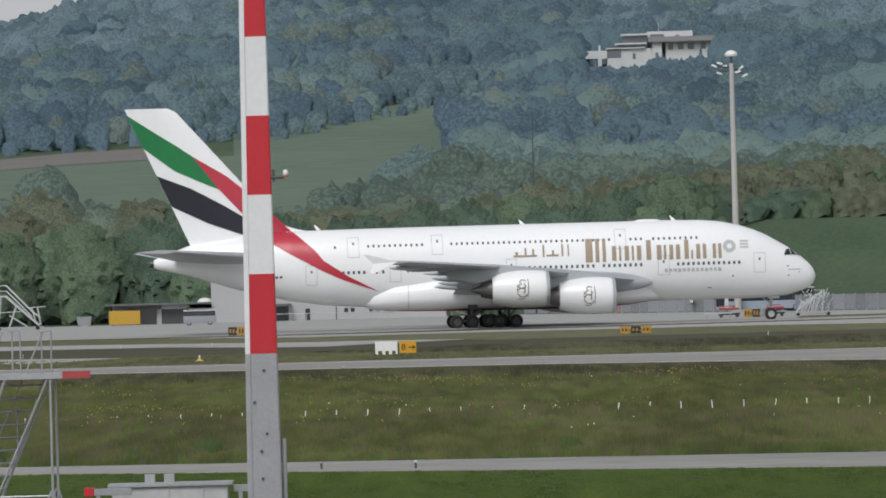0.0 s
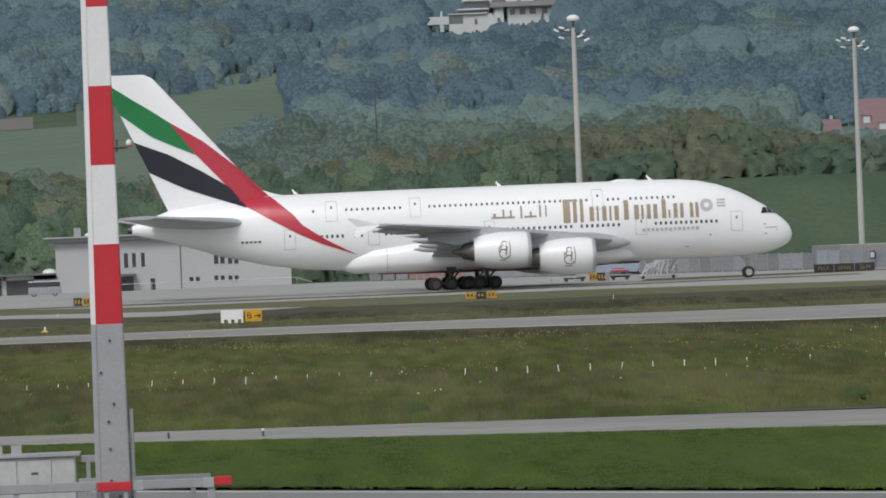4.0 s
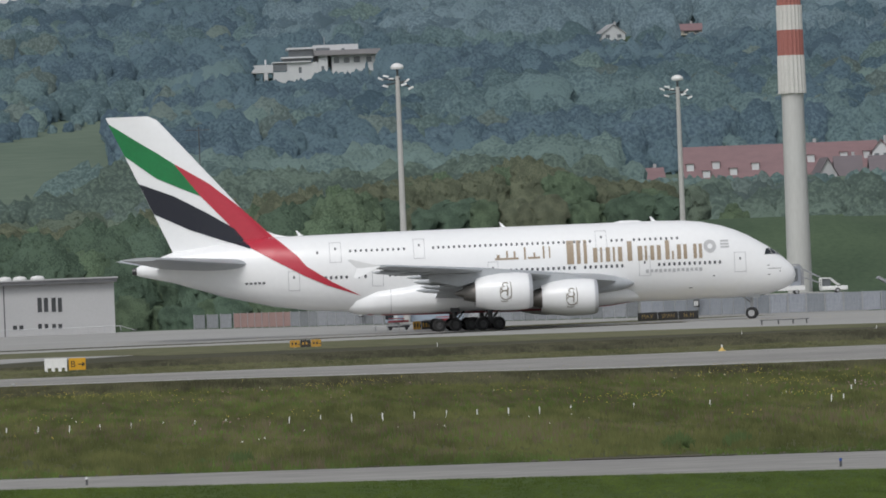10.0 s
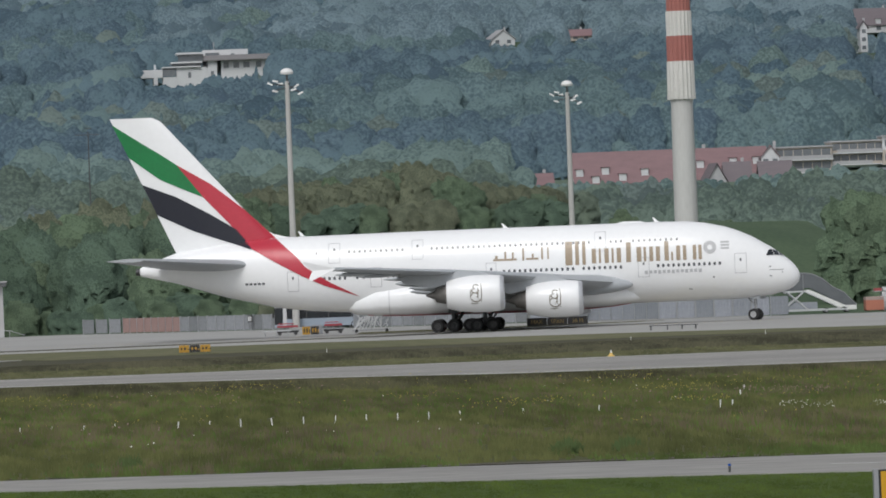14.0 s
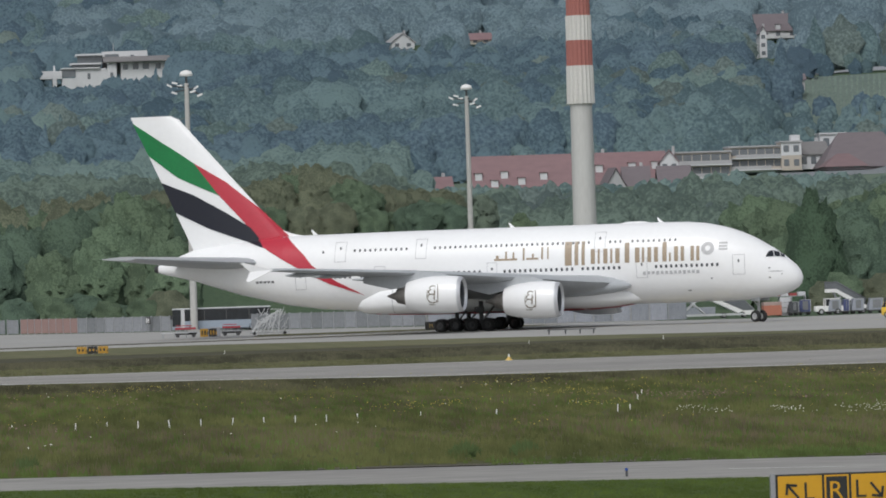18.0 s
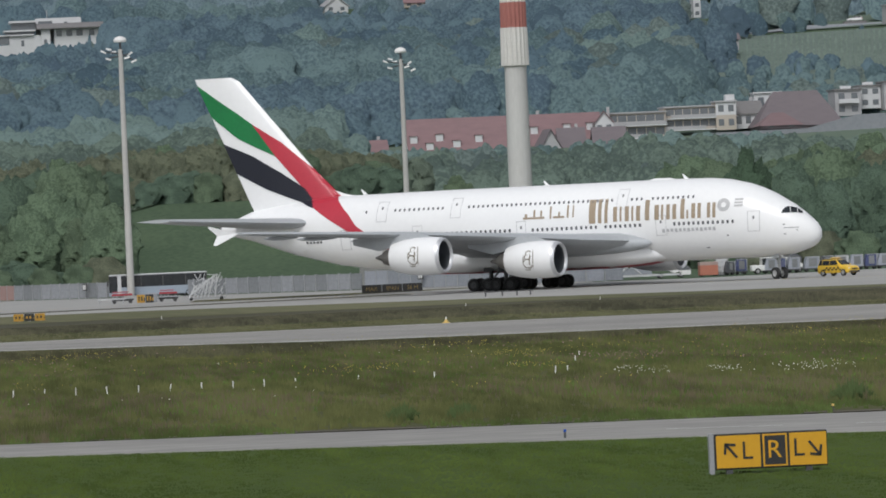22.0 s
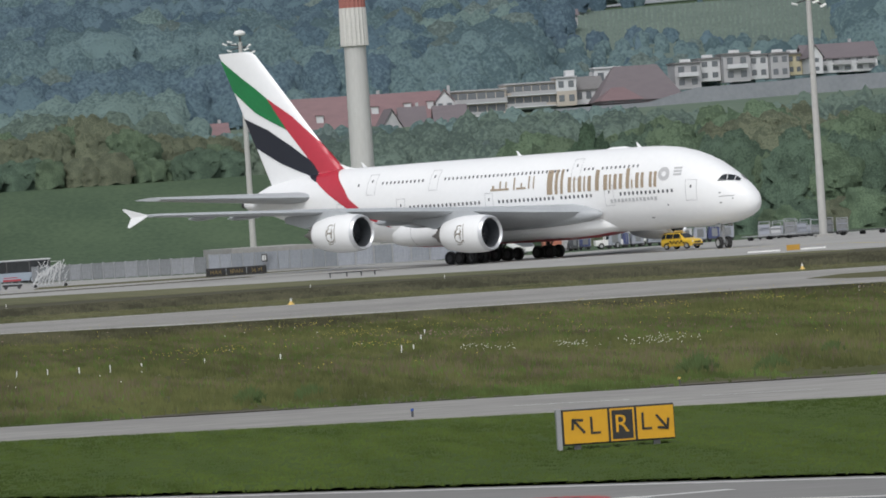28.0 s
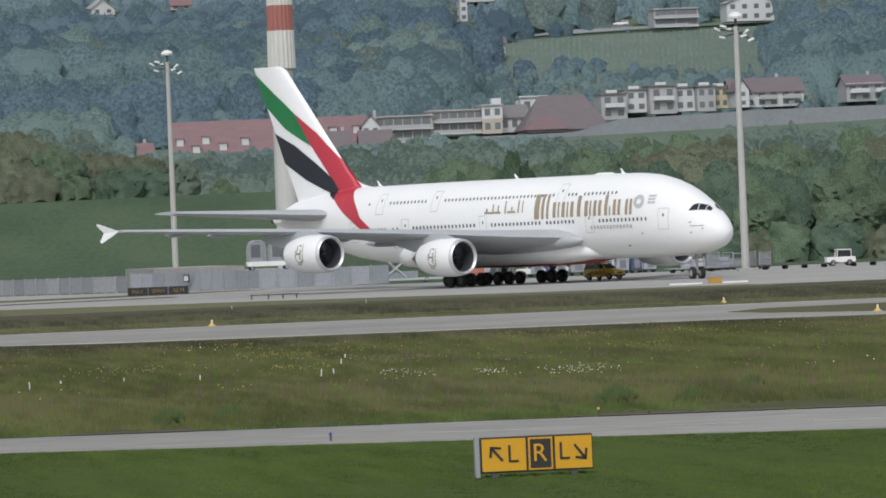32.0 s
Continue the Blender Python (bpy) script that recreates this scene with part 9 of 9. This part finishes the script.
# ---- tall meadow, rough strips and flowers ----
def vine_rows():
    """Vine hedges that run down the slope, bushy and uneven, as one mass."""
    gen = np.random.RandomState(31)
    V, F = [], []
    for i in range(46):
        a = radians(8.42 + i * 0.051)
        across = np.array([math.cos(a), -math.sin(a)])
        for d in np.arange(1724, 1890, 5.5):
            if gen.rand() < 0.15 or d < 1732 + 26 * noise.noise(Vector((i / 6, 0.5, 2.5))) + gen.uniform(0, 8):
                continue
            h, w, n = gen.uniform(0.3, 0.75), gen.uniform(0.2, 0.42), len(V)
            for q, e in ((d, h), (d + 5.6, h * gen.uniform(0.8, 1.15))):
                m = q * np.array([math.sin(a), math.cos(a)]) + across * gen.normal() * 0.12
                z = ground_z(m[0], m[1]) + 0.2
                for side, up in ((-w, 0), (-w * 0.8, e * 0.8), (0, e), (w * 0.8, e * 0.8), (w, 0)):
                    V.append((m[0] + across[0] * side, m[1] + across[1] * side, z + up))
            F += [(n + k, n + k + 1, n + k + 6) for k in range(4)] + [(n + k, n + k + 6, n + k + 5) for k in range(4)]
            F += [(n, n + 2, n + 1), (n, n + 3, n + 2), (n, n + 4, n + 3)]
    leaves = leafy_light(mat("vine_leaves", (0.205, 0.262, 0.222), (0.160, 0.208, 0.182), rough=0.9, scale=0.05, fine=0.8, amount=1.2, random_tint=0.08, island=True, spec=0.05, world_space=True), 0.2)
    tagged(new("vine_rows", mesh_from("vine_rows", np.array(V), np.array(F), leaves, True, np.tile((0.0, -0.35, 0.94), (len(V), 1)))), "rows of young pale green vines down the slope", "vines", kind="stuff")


vine_rows()

M_MEADOW = mat("dry_meadow_soil", (0.0833, 0.0867, 0.0374), (0.0663, 0.0731, 0.0323), rough=0.95, scale=0.05, fine=0.9, bump=0.6, amount=0.8, spec=0.1, world_space=True, stretch=(0.5, 0.3, 1))
M_ROUGH = mat("rough_strip_soil", (0.084, 0.081, 0.052), (0.066, 0.066, 0.044), rough=0.95, scale=0.04, fine=0.7, bump=0.6, amount=0.7, spec=0.1, world_space=True, stretch=(0.4, 0.3, 1))
M_VERGE = mat("dull_verge_grass", (0.112, 0.108, 0.054), (0.090, 0.090, 0.045), rough=0.95, scale=0.08, fine=1.5, bump=0.6, amount=0.7, spec=0.1, world_space=True, stretch=(0.5, 0.25, 1))
M_LAWN = mat("lawn_grass", (0.0612, 0.0918, 0.0204), (0.0459, 0.0748, 0.0170), rough=0.95, scale=0.12, fine=2.5, bump=0.6, amount=0.7, spec=0.1, world_space=True, stretch=(0.5, 0.25, 1))
slab("lawn_ground", [(-60, 214), (-60, 206.5), (-12, 192.5), (40, 164), (70, 148), (70, 75), (58, 85)], M_LAWN, "green mown lawn between road and taxiway", 0.012, "lawn")
slab("verge", [(-380, 463), (-60, 432.5), (60, 419), (220, 402), (220, 452), (60, 474), (0, 486), (-60, 494), (-380, 536)], M_VERGE, "dull olive mown verge between taxiways", 0.015, "grass strip")
slab("meadow", [(-300, 440), (-300, 318), (-60, 217), (-12, 201.5), (40, 186), (140, 156), (140, 318), (60, 362), (30, 378), (-60, 407)], M_MEADOW, "tall dry olive meadow with flowers", 0.02, "meadow")
slab("rough_strip", [(-380, 530), (-60, 490), (0, 482), (60, 470), (220, 448), (220, 515), (150, 523), (60, 543), (0, 561), (-380, 632)], M_ROUGH, "dark rough grass strip beside the taxiway", 0.02, "grass strip")


def blades(name, label, region, count, h0, h1, w, material, seed, thin=1.0, patchy=0.0, lean=0.35):
    """Tufts of upright blades strewn over a region, joined as one."""
    gen = np.random.RandomState(seed)
    x0, x1, y0, y1, lo, hi = region
    P = []
    while sum(len(p) for p in P) < count:
        y = np.sqrt(gen.uniform(y0 * y0, y1 * y1, count))
        x = gen.uniform(-0.095, 0.235, count) * y
        ok = (y > lo(x)) & (y < hi(x)) & (x > x0) & (x < x1)
        if patchy:
            q = np.sin(x * 0.31 + 2 * np.sin(y * 0.05)) + np.sin(y * 0.11 + x * 0.07) + np.sin(x * 0.9 + y * 0.21) * 0.6
            ok &= q + gen.normal(size=count) * 0.5 > patchy
        P.append(np.stack([x[ok], y[ok]], 1))
    p = np.concatenate(P)[:count]
    n = len(p)
    k = 4
    V = np.zeros((n, k, 3, 3))
    hh = gen.uniform(h0, h1, n) * (0.75 + 0.25 * np.sin(p[:, 0] * 0.4) * np.sin(p[:, 1] * 0.13))
    # cut to the camera's sight line so that the pavement behind stays in view
    edge = hi(p[:, 0])
    hh = np.minimum(hh, 0.04 + 5.9 * np.maximum(0, edge - p[:, 1]) / edge)
    for j in range(k):
        a = gen.uniform(0, 6.28, n)
        r = gen.uniform(0, 0.16, n)
        bx, by = p[:, 0] + r * np.cos(a), p[:, 1] + r * np.sin(a)
        ww = w * gen.uniform(0.6, 1.3, n)
        h = hh * gen.uniform(0.6, 1.1, n)
        V[:, j, 0] = np.stack([bx - ww, by, np.zeros(n)], 1)
        V[:, j, 1] = np.stack([bx + ww, by + gen.uniform(-0.05, 0.05, n), np.zeros(n)], 1)
        V[:, j, 2] = np.stack([bx + gen.uniform(-lean, lean, n) * h, by + gen.uniform(-lean, lean, n) * h, h], 1)
    v = V.reshape(-1, 3)
    f = np.arange(len(v)).reshape(-1, 3)
    nn = np.tile(np.array([0.0, -0.5, 0.87]), (len(v), 1)) + np.repeat(gen.normal(size=(len(f), 3)) * 0.07, 3, axis=0)
    nn /= np.linalg.norm(nn, axis=1)[:, None]
    return tagged(new(name, mesh_from(name, v, f, material, True, nn)), label, "grass", kind="stuff")


def leafy(name, c1, c2, tint):
    return mat(name, tuple(v * 1.14 for v in c1), tuple(v * 0.80 for v in c2), rough=0.9, scale=0.16, fine=0.9, amount=1.0, random_tint=tint, island=True, spec=0.12, world_space=True, stretch=(1, 0.10, 1))


NEAR_ROAD = lambda x: np.where(x < -12, 200.5 - (x + 12) * 0.31, 200.5 - (x + 12) * 0.3)
MID_ROAD = lambda x: np.interp(x, (-400, -60, 6, 20, 30, 45, 60, 75, 140), (440, 410, 390, 378.5, 367, 362, 357, 348.5, 318))
MID_FAR = lambda x: 428.5 - 0.11 * x
STRIP_NEAR = lambda x: np.interp(x, (-60, -12, -2, 0), (486, 484, 466, 464)) + np.minimum(0, -0.28 * x)
STRIP_FAR = lambda x: np.interp(x, (-60, -12, 2, 10, 45, 60, 130), (488, 488, 505, 509, 516, 520, 500))
APRON = lambda x: np.where(x < 0, 562 - x * 0.18, 562 - 0.28 * x)
blades("meadow_grass", "tall olive green meadow grass", (-40, 95, 195, 412, NEAR_ROAD, MID_ROAD), 52000, 0.22, 0.50, 0.045, leafy("meadow_blades", (0.0912, 0.0976, 0.0368), (0.0736, 0.0832, 0.0304), 0.08), 1)
blades("dry_grass", "dry brown seed heads in the meadow", (-40, 95, 195, 412, NEAR_ROAD, MID_ROAD), 16000, 0.35, 0.62, 0.03, leafy("dry_blades", (0.106, 0.092, 0.056), (0.088, 0.078, 0.046), 0.07), 2, patchy=0.2)
blades("green_grass", "fresh green patches in the meadow", (-40, 95, 195, 412, NEAR_ROAD, MID_ROAD), 15000, 0.2, 0.42, 0.05, leafy("fresh_blades", (0.0840, 0.1200, 0.0320), (0.0680, 0.1000, 0.0272), 0.15), 3, patchy=0.5)
blades("green_band", "greener band across the meadow", (-40, 95, 240, 360, lambda x: MID_ROAD(x) - 122, lambda x: MID_ROAD(x) - 44), 15000, 0.2, 0.44, 0.05, leafy("band_blades", (0.0800, 0.1130, 0.0300), (0.0640, 0.0920, 0.0250), 0.12), 8, patchy=-0.2)
blades("roadside_grass", "fresh grass along the service road", (-40, 95, 160, 240, NEAR_ROAD, lambda x: NEAR_ROAD(x) + 15), 7000, 0.12, 0.34, 0.04, leafy("roadside_blades", (0.0780, 0.1080, 0.0320), (0.0640, 0.0880, 0.0270), 0.14), 9, patchy=-0.6)
blades("meadow_edge", "dark tall grass along the taxiway edge", (-40, 95, 330, 412, lambda x: MID_ROAD(x) - 48, MID_ROAD), 22000, 0.4, 0.75, 0.05, leafy("dark_blades", (0.078, 0.076, 0.044), (0.054, 0.055, 0.032), 0.12), 4)
blades("strip_grass", "dark rough grass beside the concrete", (-60, 130, 425, 530, STRIP_NEAR, STRIP_FAR), 20000, 0.3, 0.6, 0.07, leafy("strip_blades", (0.086, 0.083, 0.054), (0.062, 0.062, 0.042), 0.10), 5)
blades("verge_grass", "short green grass beside the taxiway", (-60, 130, 420, 520, MID_FAR, lambda x: APRON(x) - 88), 10000, 0.08, 0.2, 0.06, leafy("verge_blades", (0.112, 0.114, 0.060), (0.084, 0.090, 0.046), 0.08), 6)
blades("lawn", "short mown green lawn", (-30, 60, 110, 205, lambda x: 148.5 - 1.05 * x, lambda x: 186 - 0.56 * x), 26000, 0.04, 0.11, 0.03, leafy("lawn_blades", (0.0681, 0.0962, 0.0222), (0.0533, 0.0799, 0.0192), 0.14), 7)


def flowers(name, label, count, size, material, seed, patchy, region, height=(0.25, 0.5)):
    """Small blossoms as tilted five-sided discs."""
    gen = np.random.RandomState(seed)
    y0, y1 = region
    pts = []
    while len(pts) < count:
        y = math.sqrt(gen.uniform(y0 * y0, y1 * y1))
        x = gen.uniform(-0.09, 0.23) * y
        if not (NEAR_ROAD(x) + 4 < y < MID_ROAD(x) - 6):
            continue
        q = noise.noise(Vector((x / 9, y / 16, seed))) + 0.5 * noise.noise(Vector((x / 3, y / 6, seed + 3)))
        if q > patchy + gen.normal() * 0.08:
            pts.append((x, y, gen.uniform(*height)))
    V, F = [], []
    for x, y, z in pts:
        s = size * gen.uniform(0.6, 1.3)
        b = len(V)
        t = gen.uniform(-0.6, 0.6)
        for i in range(5):
            a = 6.283 * i / 5 + t
            V.append((x + s * math.cos(a), y + s * 0.5 * math.sin(a), z + s * 0.75 * math.sin(a)))
        F += [(b, b + 1, b + 2), (b, b + 2, b + 3), (b, b + 3, b + 4)]
    return tagged(new(name, mesh_from(name, np.array(V), np.array(F), material)), label, "flowers", kind="stuff")


M_PETALYELLOW = mat("petal_yellow", (0.42, 0.35, 0.05), (0.32, 0.27, 0.05), rough=0.8)
M_PETALWHITE = mat("petal_white", (0.62, 0.62, 0.56), (0.5, 0.5, 0.45), rough=0.8)
M_PETALPINK = mat("petal_pink", (0.22, 0.15, 0.14), (0.18, 0.12, 0.11), rough=0.8)
flowers("yellow_flowers", "scattered yellow meadow flowers", 420, 0.024, M_PETALYELLOW, 31, 0.36, (228, 385))
flowers("yellow_flowers", "clusters of yellow meadow flowers", 1300, 0.021, M_PETALYELLOW, 33, 0.38, (268, 345))
flowers("white_flowers", "scattered white meadow flowers", 50, 0.030, M_PETALWHITE, 37, 0.5, (212, 330))
flowers("pink_flowers", "faint pink flower heads in the meadow", 160, 0.035, M_PETALPINK, 41, 0.42, (240, 360))


M_BUSH = mat("meadow_bush_leaves", (0.074, 0.104, 0.040), (0.056, 0.082, 0.032), rough=0.9, scale=2, fine=9, random_tint=0.15, island=True, spec=0.1)


def daisies():
    """Patches of small white and pink blossoms."""
    gen = np.random.RandomState(12)
    for cx, cy, rx, ry, n, m, lab in ((31.5, 243.3, 0.9, 5, 46, M_PETALWHITE, "patch of white daisies in the meadow"), (34.4, 239.3, 0.9, 4, 40, M_PETALWHITE, "patch of white daisies in the meadow"), (36.7, 235.3, 1.0, 5, 44, M_PETALWHITE, "patch of white daisies in the meadow"), (38.5, 238, 0.6, 6, 20, M_PETALWHITE, "patch of white daisies in the meadow"), (34.6, 276, 2.0, 9, 120, M_PETALPINK, "patch of dull pink flowers in the meadow"), (29.5, 262, 1.4, 4, 46, M_PETALYELLOW, "patch of yellow flowers in the meadow")):
        V, F = [], []
        for i in range(n):
            a, r = gen.uniform(0, 6.28), math.sqrt(gen.uniform(0, 1))
            x, y, z, s = cx + rx * r * math.cos(a), cy + ry * r * math.sin(a), gen.uniform(0.3, 0.5), 0.022 * gen.uniform(0.6, 1.3)
            b = len(V)
            for k in range(5):
                V.append((x + s * math.cos(1.2566 * k), y + 0.5 * s * math.sin(1.2566 * k), z + 0.75 * s * math.sin(1.2566 * k)))
            F += [(b, b + 1, b + 2), (b, b + 2, b + 3), (b, b + 3, b + 4)]
        tagged(new("flower_patch", mesh_from("flower_patch", np.array(V), np.array(F), m)), lab, "flowers", kind="stuff")


daisies()


def tuft(seed):
    """A low clump of upright leaves."""
    gen = np.random.RandomState(seed)
    n = 420
    a, r = gen.uniform(0, 6.28, n), np.sqrt(gen.uniform(0, 1, n))
    x, y = 0.62 * r * np.cos(a), 0.45 * r * np.sin(a)
    h = (0.16 + 0.42 * (1 - r * r)) * gen.uniform(0.6, 1.1, n)
    w = gen.uniform(0.03, 0.07, n)
    z = h * gen.uniform(0, 0.5, n)
    lx, ly = x * 0.4 + gen.normal(size=n) * 0.08, y * 0.4 + gen.normal(size=n) * 0.08
    v = np.stack([np.stack([x - w, y, z], 1), np.stack([x + w, y, z], 1), np.stack([x + lx, y + ly, z + h], 1)], 1).reshape(-1, 3)
    nn = np.repeat(np.stack([x * 0.5, y * 0.5 - 0.4, np.full(n, 0.8)], 1), 3, axis=0)
    nn /= np.linalg.norm(nn, axis=1)[:, None]
    return mesh_from("bush", v, np.arange(n * 3).reshape(-1, 3), M_BUSH, True, nn)


def bushes():
    rng = random.Random(3)
    shapes = [tuft(300 + i) for i in range(3)]
    for x, y, s in ((-8.0, 208, 0.9), (-15.2, 205, 1.1), (-10.6, 206, 0.7), (3.95, 202.8, 0.75), (2.7, 203, 0.45), (18.2, 201.8, 0.8), (20.2, 202, 0.75), (32.75, 200.3, 1.0), (34.9, 198.3, 0.8), (40, 215, 0.6)):
        o = tagged(new("bush", shapes[rng.randrange(3)]), "low leafy green clump at the meadow's edge", "bush", "bushes along the service road")
        o.matrix_basis = Matrix.LocRotScale((x, y, 0.0), None, (s, s, s))


bushes()


# ---- painted lines and joints on the pavements ----
def strip(name, pts, w, z, material, label):
    """A painted line along points on the ground."""
    bm = bmesh.new()
    for (x0, y0), (x1, y1) in zip(pts, pts[1:]):
        d = Vector((x1 - x0, y1 - y0, 0)).normalized()
        n = Vector((-d.y, d.x, 0)) * w / 2
        bm.faces.new([bm.verts.new(Vector(q) + k) for q, k in (((x0, y0, z), -n), ((x1, y1, z), -n), ((x1, y1, z), n), ((x0, y0, z), n))])
    return tagged(part(name, bm, material), label, "marking", kind="structure")


M_PAINTPALE = mat("worn_line_paint", (0.62, 0.61, 0.57), (0.38, 0.375, 0.35), rough=0.85, scale=0.15, fine=1.2, amount=0.9, world_space=True)
M_PAINTWORN = mat("pale_joint", (0.36, 0.35, 0.33), (0.28, 0.275, 0.26), rough=0.9, scale=0.2, fine=1.2, amount=0.9, world_space=True)
M_FRINGE = mat("light_olive_grass", (0.150, 0.148, 0.086), (0.112, 0.116, 0.064), rough=0.95, scale=0.05, fine=0.5, bump=0.6, amount=0.8, spec=0.1, world_space=True, stretch=(1, 0.12, 1))
M_SOIL = mat("bare_soil", (0.105, 0.085, 0.060), (0.070, 0.062, 0.042), rough=0.95, scale=0.4, fine=3, bump=0.4, world_space=True)
strip("soil_edge", [(-60, 217.2), (-12, 201.7), (40, 186.2), (140, 156.2)], 1.3, 0.047, M_SOIL, "bare brown soil along the road edge")
strip("edge_line", [(-60, 209.0), (60, 83.0)], 0.35, 0.041, M_PAINTWHITE, "white taxiway edge line")
strip("edge_line", [(-40, 175), (52, 78)], 0.3, 0.041, M_PAINTWHITE, "white apron line")
strip("guide_line", [(13.2, 118.2), (16.5, 119.85), (18.5, 120.5)], 0.95, 0.041, M_PAINTWHITE, "white curved apron marking")
strip("guide_line", [(18.5, 120.5), (20.3, 120.95)], 0.45, 0.041, M_PAINTWHITE, "white curved apron marking")
strip("guide_line", [(14.5, 120.9), (23.0, 113.4), (30.0, 107.2)], 0.4, 0.043, M_PAINTWHITE, "white straight apron marking")
strip("red_marking", [(16.4 + 1.35 * math.cos(k * math.pi / 6), 121.4 + 1.5 * math.sin(k * math.pi / 6)) for k in range(13)], 0.45, 0.045, M_PAINTRED, "red painted oval apron marking")
for i in range(7):
    strip("dash", [(24 + i * 5.2, 180.5 - i * 2.6), (27.2 + i * 5.2, 178.9 - i * 2.6)], 0.2, 0.036, M_PAINTWHITE, "white dashed road line")
strip("edge_line", [(-60, 413), (6, 393), (20, 381.5), (30, 370), (45, 365), (60, 360)], 1.3, 0.036, M_PAINTPALE, "worn pale taxiway edge line")
strip("edge_line", [(-60, 432.2), (60, 418.6), (150, 408.9)], 1.0, 0.036, M_PAINTPALE, "worn pale taxiway edge line")
for k, (w, m) in enumerate(((0.7, M_ASPHALT), (0.5, M_PAINTWORN), (0.9, M_ASPHALT), (0.6, M_PAINTWORN))):
    q = (k + 1) / 5
    strip("joint", [(-60, 411 + 22 * q), (6, 391 + 33 * q), (30, 368 + 53 * q), (60, 358 + 61 * q)], w, 0.034, m, "sealed joint along the taxiway")
strip("centre_line", [(-120, 668), (40, 662), (66, 658), (84, 648), (96, 634), (106, 612), (112, 590), (112, 545)], 0.5, 0.046, M_PAINTYELLOW, "faded yellow taxiway centre line")
# grass islands on the apron and taxiway
slab("grass_fringe", [(-160, 720), (-60, 642), (-30, 630), (-14, 603), (4, 606), (14, 603), (30, 600), (43, 588), (60, 572), (80, 549), (100, 538), (100, 524), (60, 536), (20, 540), (4, 538), (1.6, 547.5), (-6.5, 556.5), (-12, 556.5), (-25, 574.5), (-34, 584), (-60, 600), (-160, 640)], M_FRINGE, "light olive grass fringe along the concrete edge", 0.055, "grass strip")
slab("concrete_lip", [(1.6, 547), (-6.5, 556), (-12, 556), (-25, 574), (-60, 599), (-60, 565), (-25, 548), (-14, 524), (-9.5, 521), (-6.3, 530), (-1.5, 539)], M_CONCRETE, "pale tapering concrete strip in the grass", 0.05, "pavement")
slab("concrete_spur", [(-60, 494), (-38, 492), (-33, 487), (-25, 478), (-29, 462), (-36, 464), (-60, 468)], M_CONCRETE, "pale concrete spur beside the taxiway", 0.05, "pavement")
slab("grass_island", [(-160, 652), (-14, 626), (10, 626), (30, 632), (60, 648), (60, 657), (30, 642), (10, 637), (-14, 637), (-160, 664)], M_ROUGH, "narrow dark grass strip in the concrete", 0.055, "grass strip")
slab("grass_island", [(70.2, 384.5), (74, 393.5), (82, 395), (200, 398), (200, 300), (76, 362.5), (71, 375)], M_VERGE, "grass island between taxiway arms", 0.05, "grass strip")
slab("grass_island", [(40, 694), (72, 700), (74, 694), (56, 676), (38, 672)], M_VERGE, "small grass patch around the span sign", 0.055, "grass strip")


# ---- what moves ----
def motions():
    walk(plane, [(t, pose(x, y, 0, 0, 0, a)) for t, x, y, a in TAXI])
    # distance rolled by the main gear, to turn the wheels
    roll = [0.0]
    last = None
    for t, x, y, a in TAXI:
        p = Vector((x - 35 * math.cos(radians(a)), y - 35 * math.sin(radians(a))))
        if last is not None:
            roll.append(roll[-1] + (p - last).length)
        last = p
    times = [q[0] for q in TAXI]
    steps = [i * 0.25 for i in range(129)]
    for w, r in WHEELS:
        x, y, z = w.matrix_basis.translation
        walk(w, [(t, pose(x, y, z, 0, math.degrees(float(np.interp(t, times, roll)) / r), 0)) for t in steps])
    # the patrol car drives past along the apron edge
    a = 131.9
    rows = []
    for t in (0.0, 8.0, 16.0, 22.0, 24.0, 25.0, 26.0, 27.0, 28.0, 32.0):
        q = (t - 26.5) * 7.95
        rows.append((t, pose(8.88 - 0.668 * q, 137.71 + 0.744 * q, 0.035, 0, 0, a)))
    walk(patrol, rows)
    for w in [c for c in patrol.children if c.name.split(".")[0] == "wheel"]:
        p = w.matrix_basis.translation.copy()
        walk(w, [(t, pose(p.x, p.y, p.z, 0, math.degrees(t * 7.95 / 0.33), 0)) for t in [i * 0.0625 for i in range(513)]])
    # nose wheel steering follows the turn
    rows = []
    for i, (t, x, y, a) in enumerate(TAXI):
        j, k = max(0, i - 2), min(len(TAXI) - 1, i + 2)
        d, s = TAXI[k][3] - TAXI[j][3], roll[k] - roll[j]
        rows.append((t, pose(-4.85, 0, 0, 0, 0, math.degrees(math.atan2(radians(d) * 31, max(0.5, s))))))
    walk(NOSE_GEAR, rows)


motions()
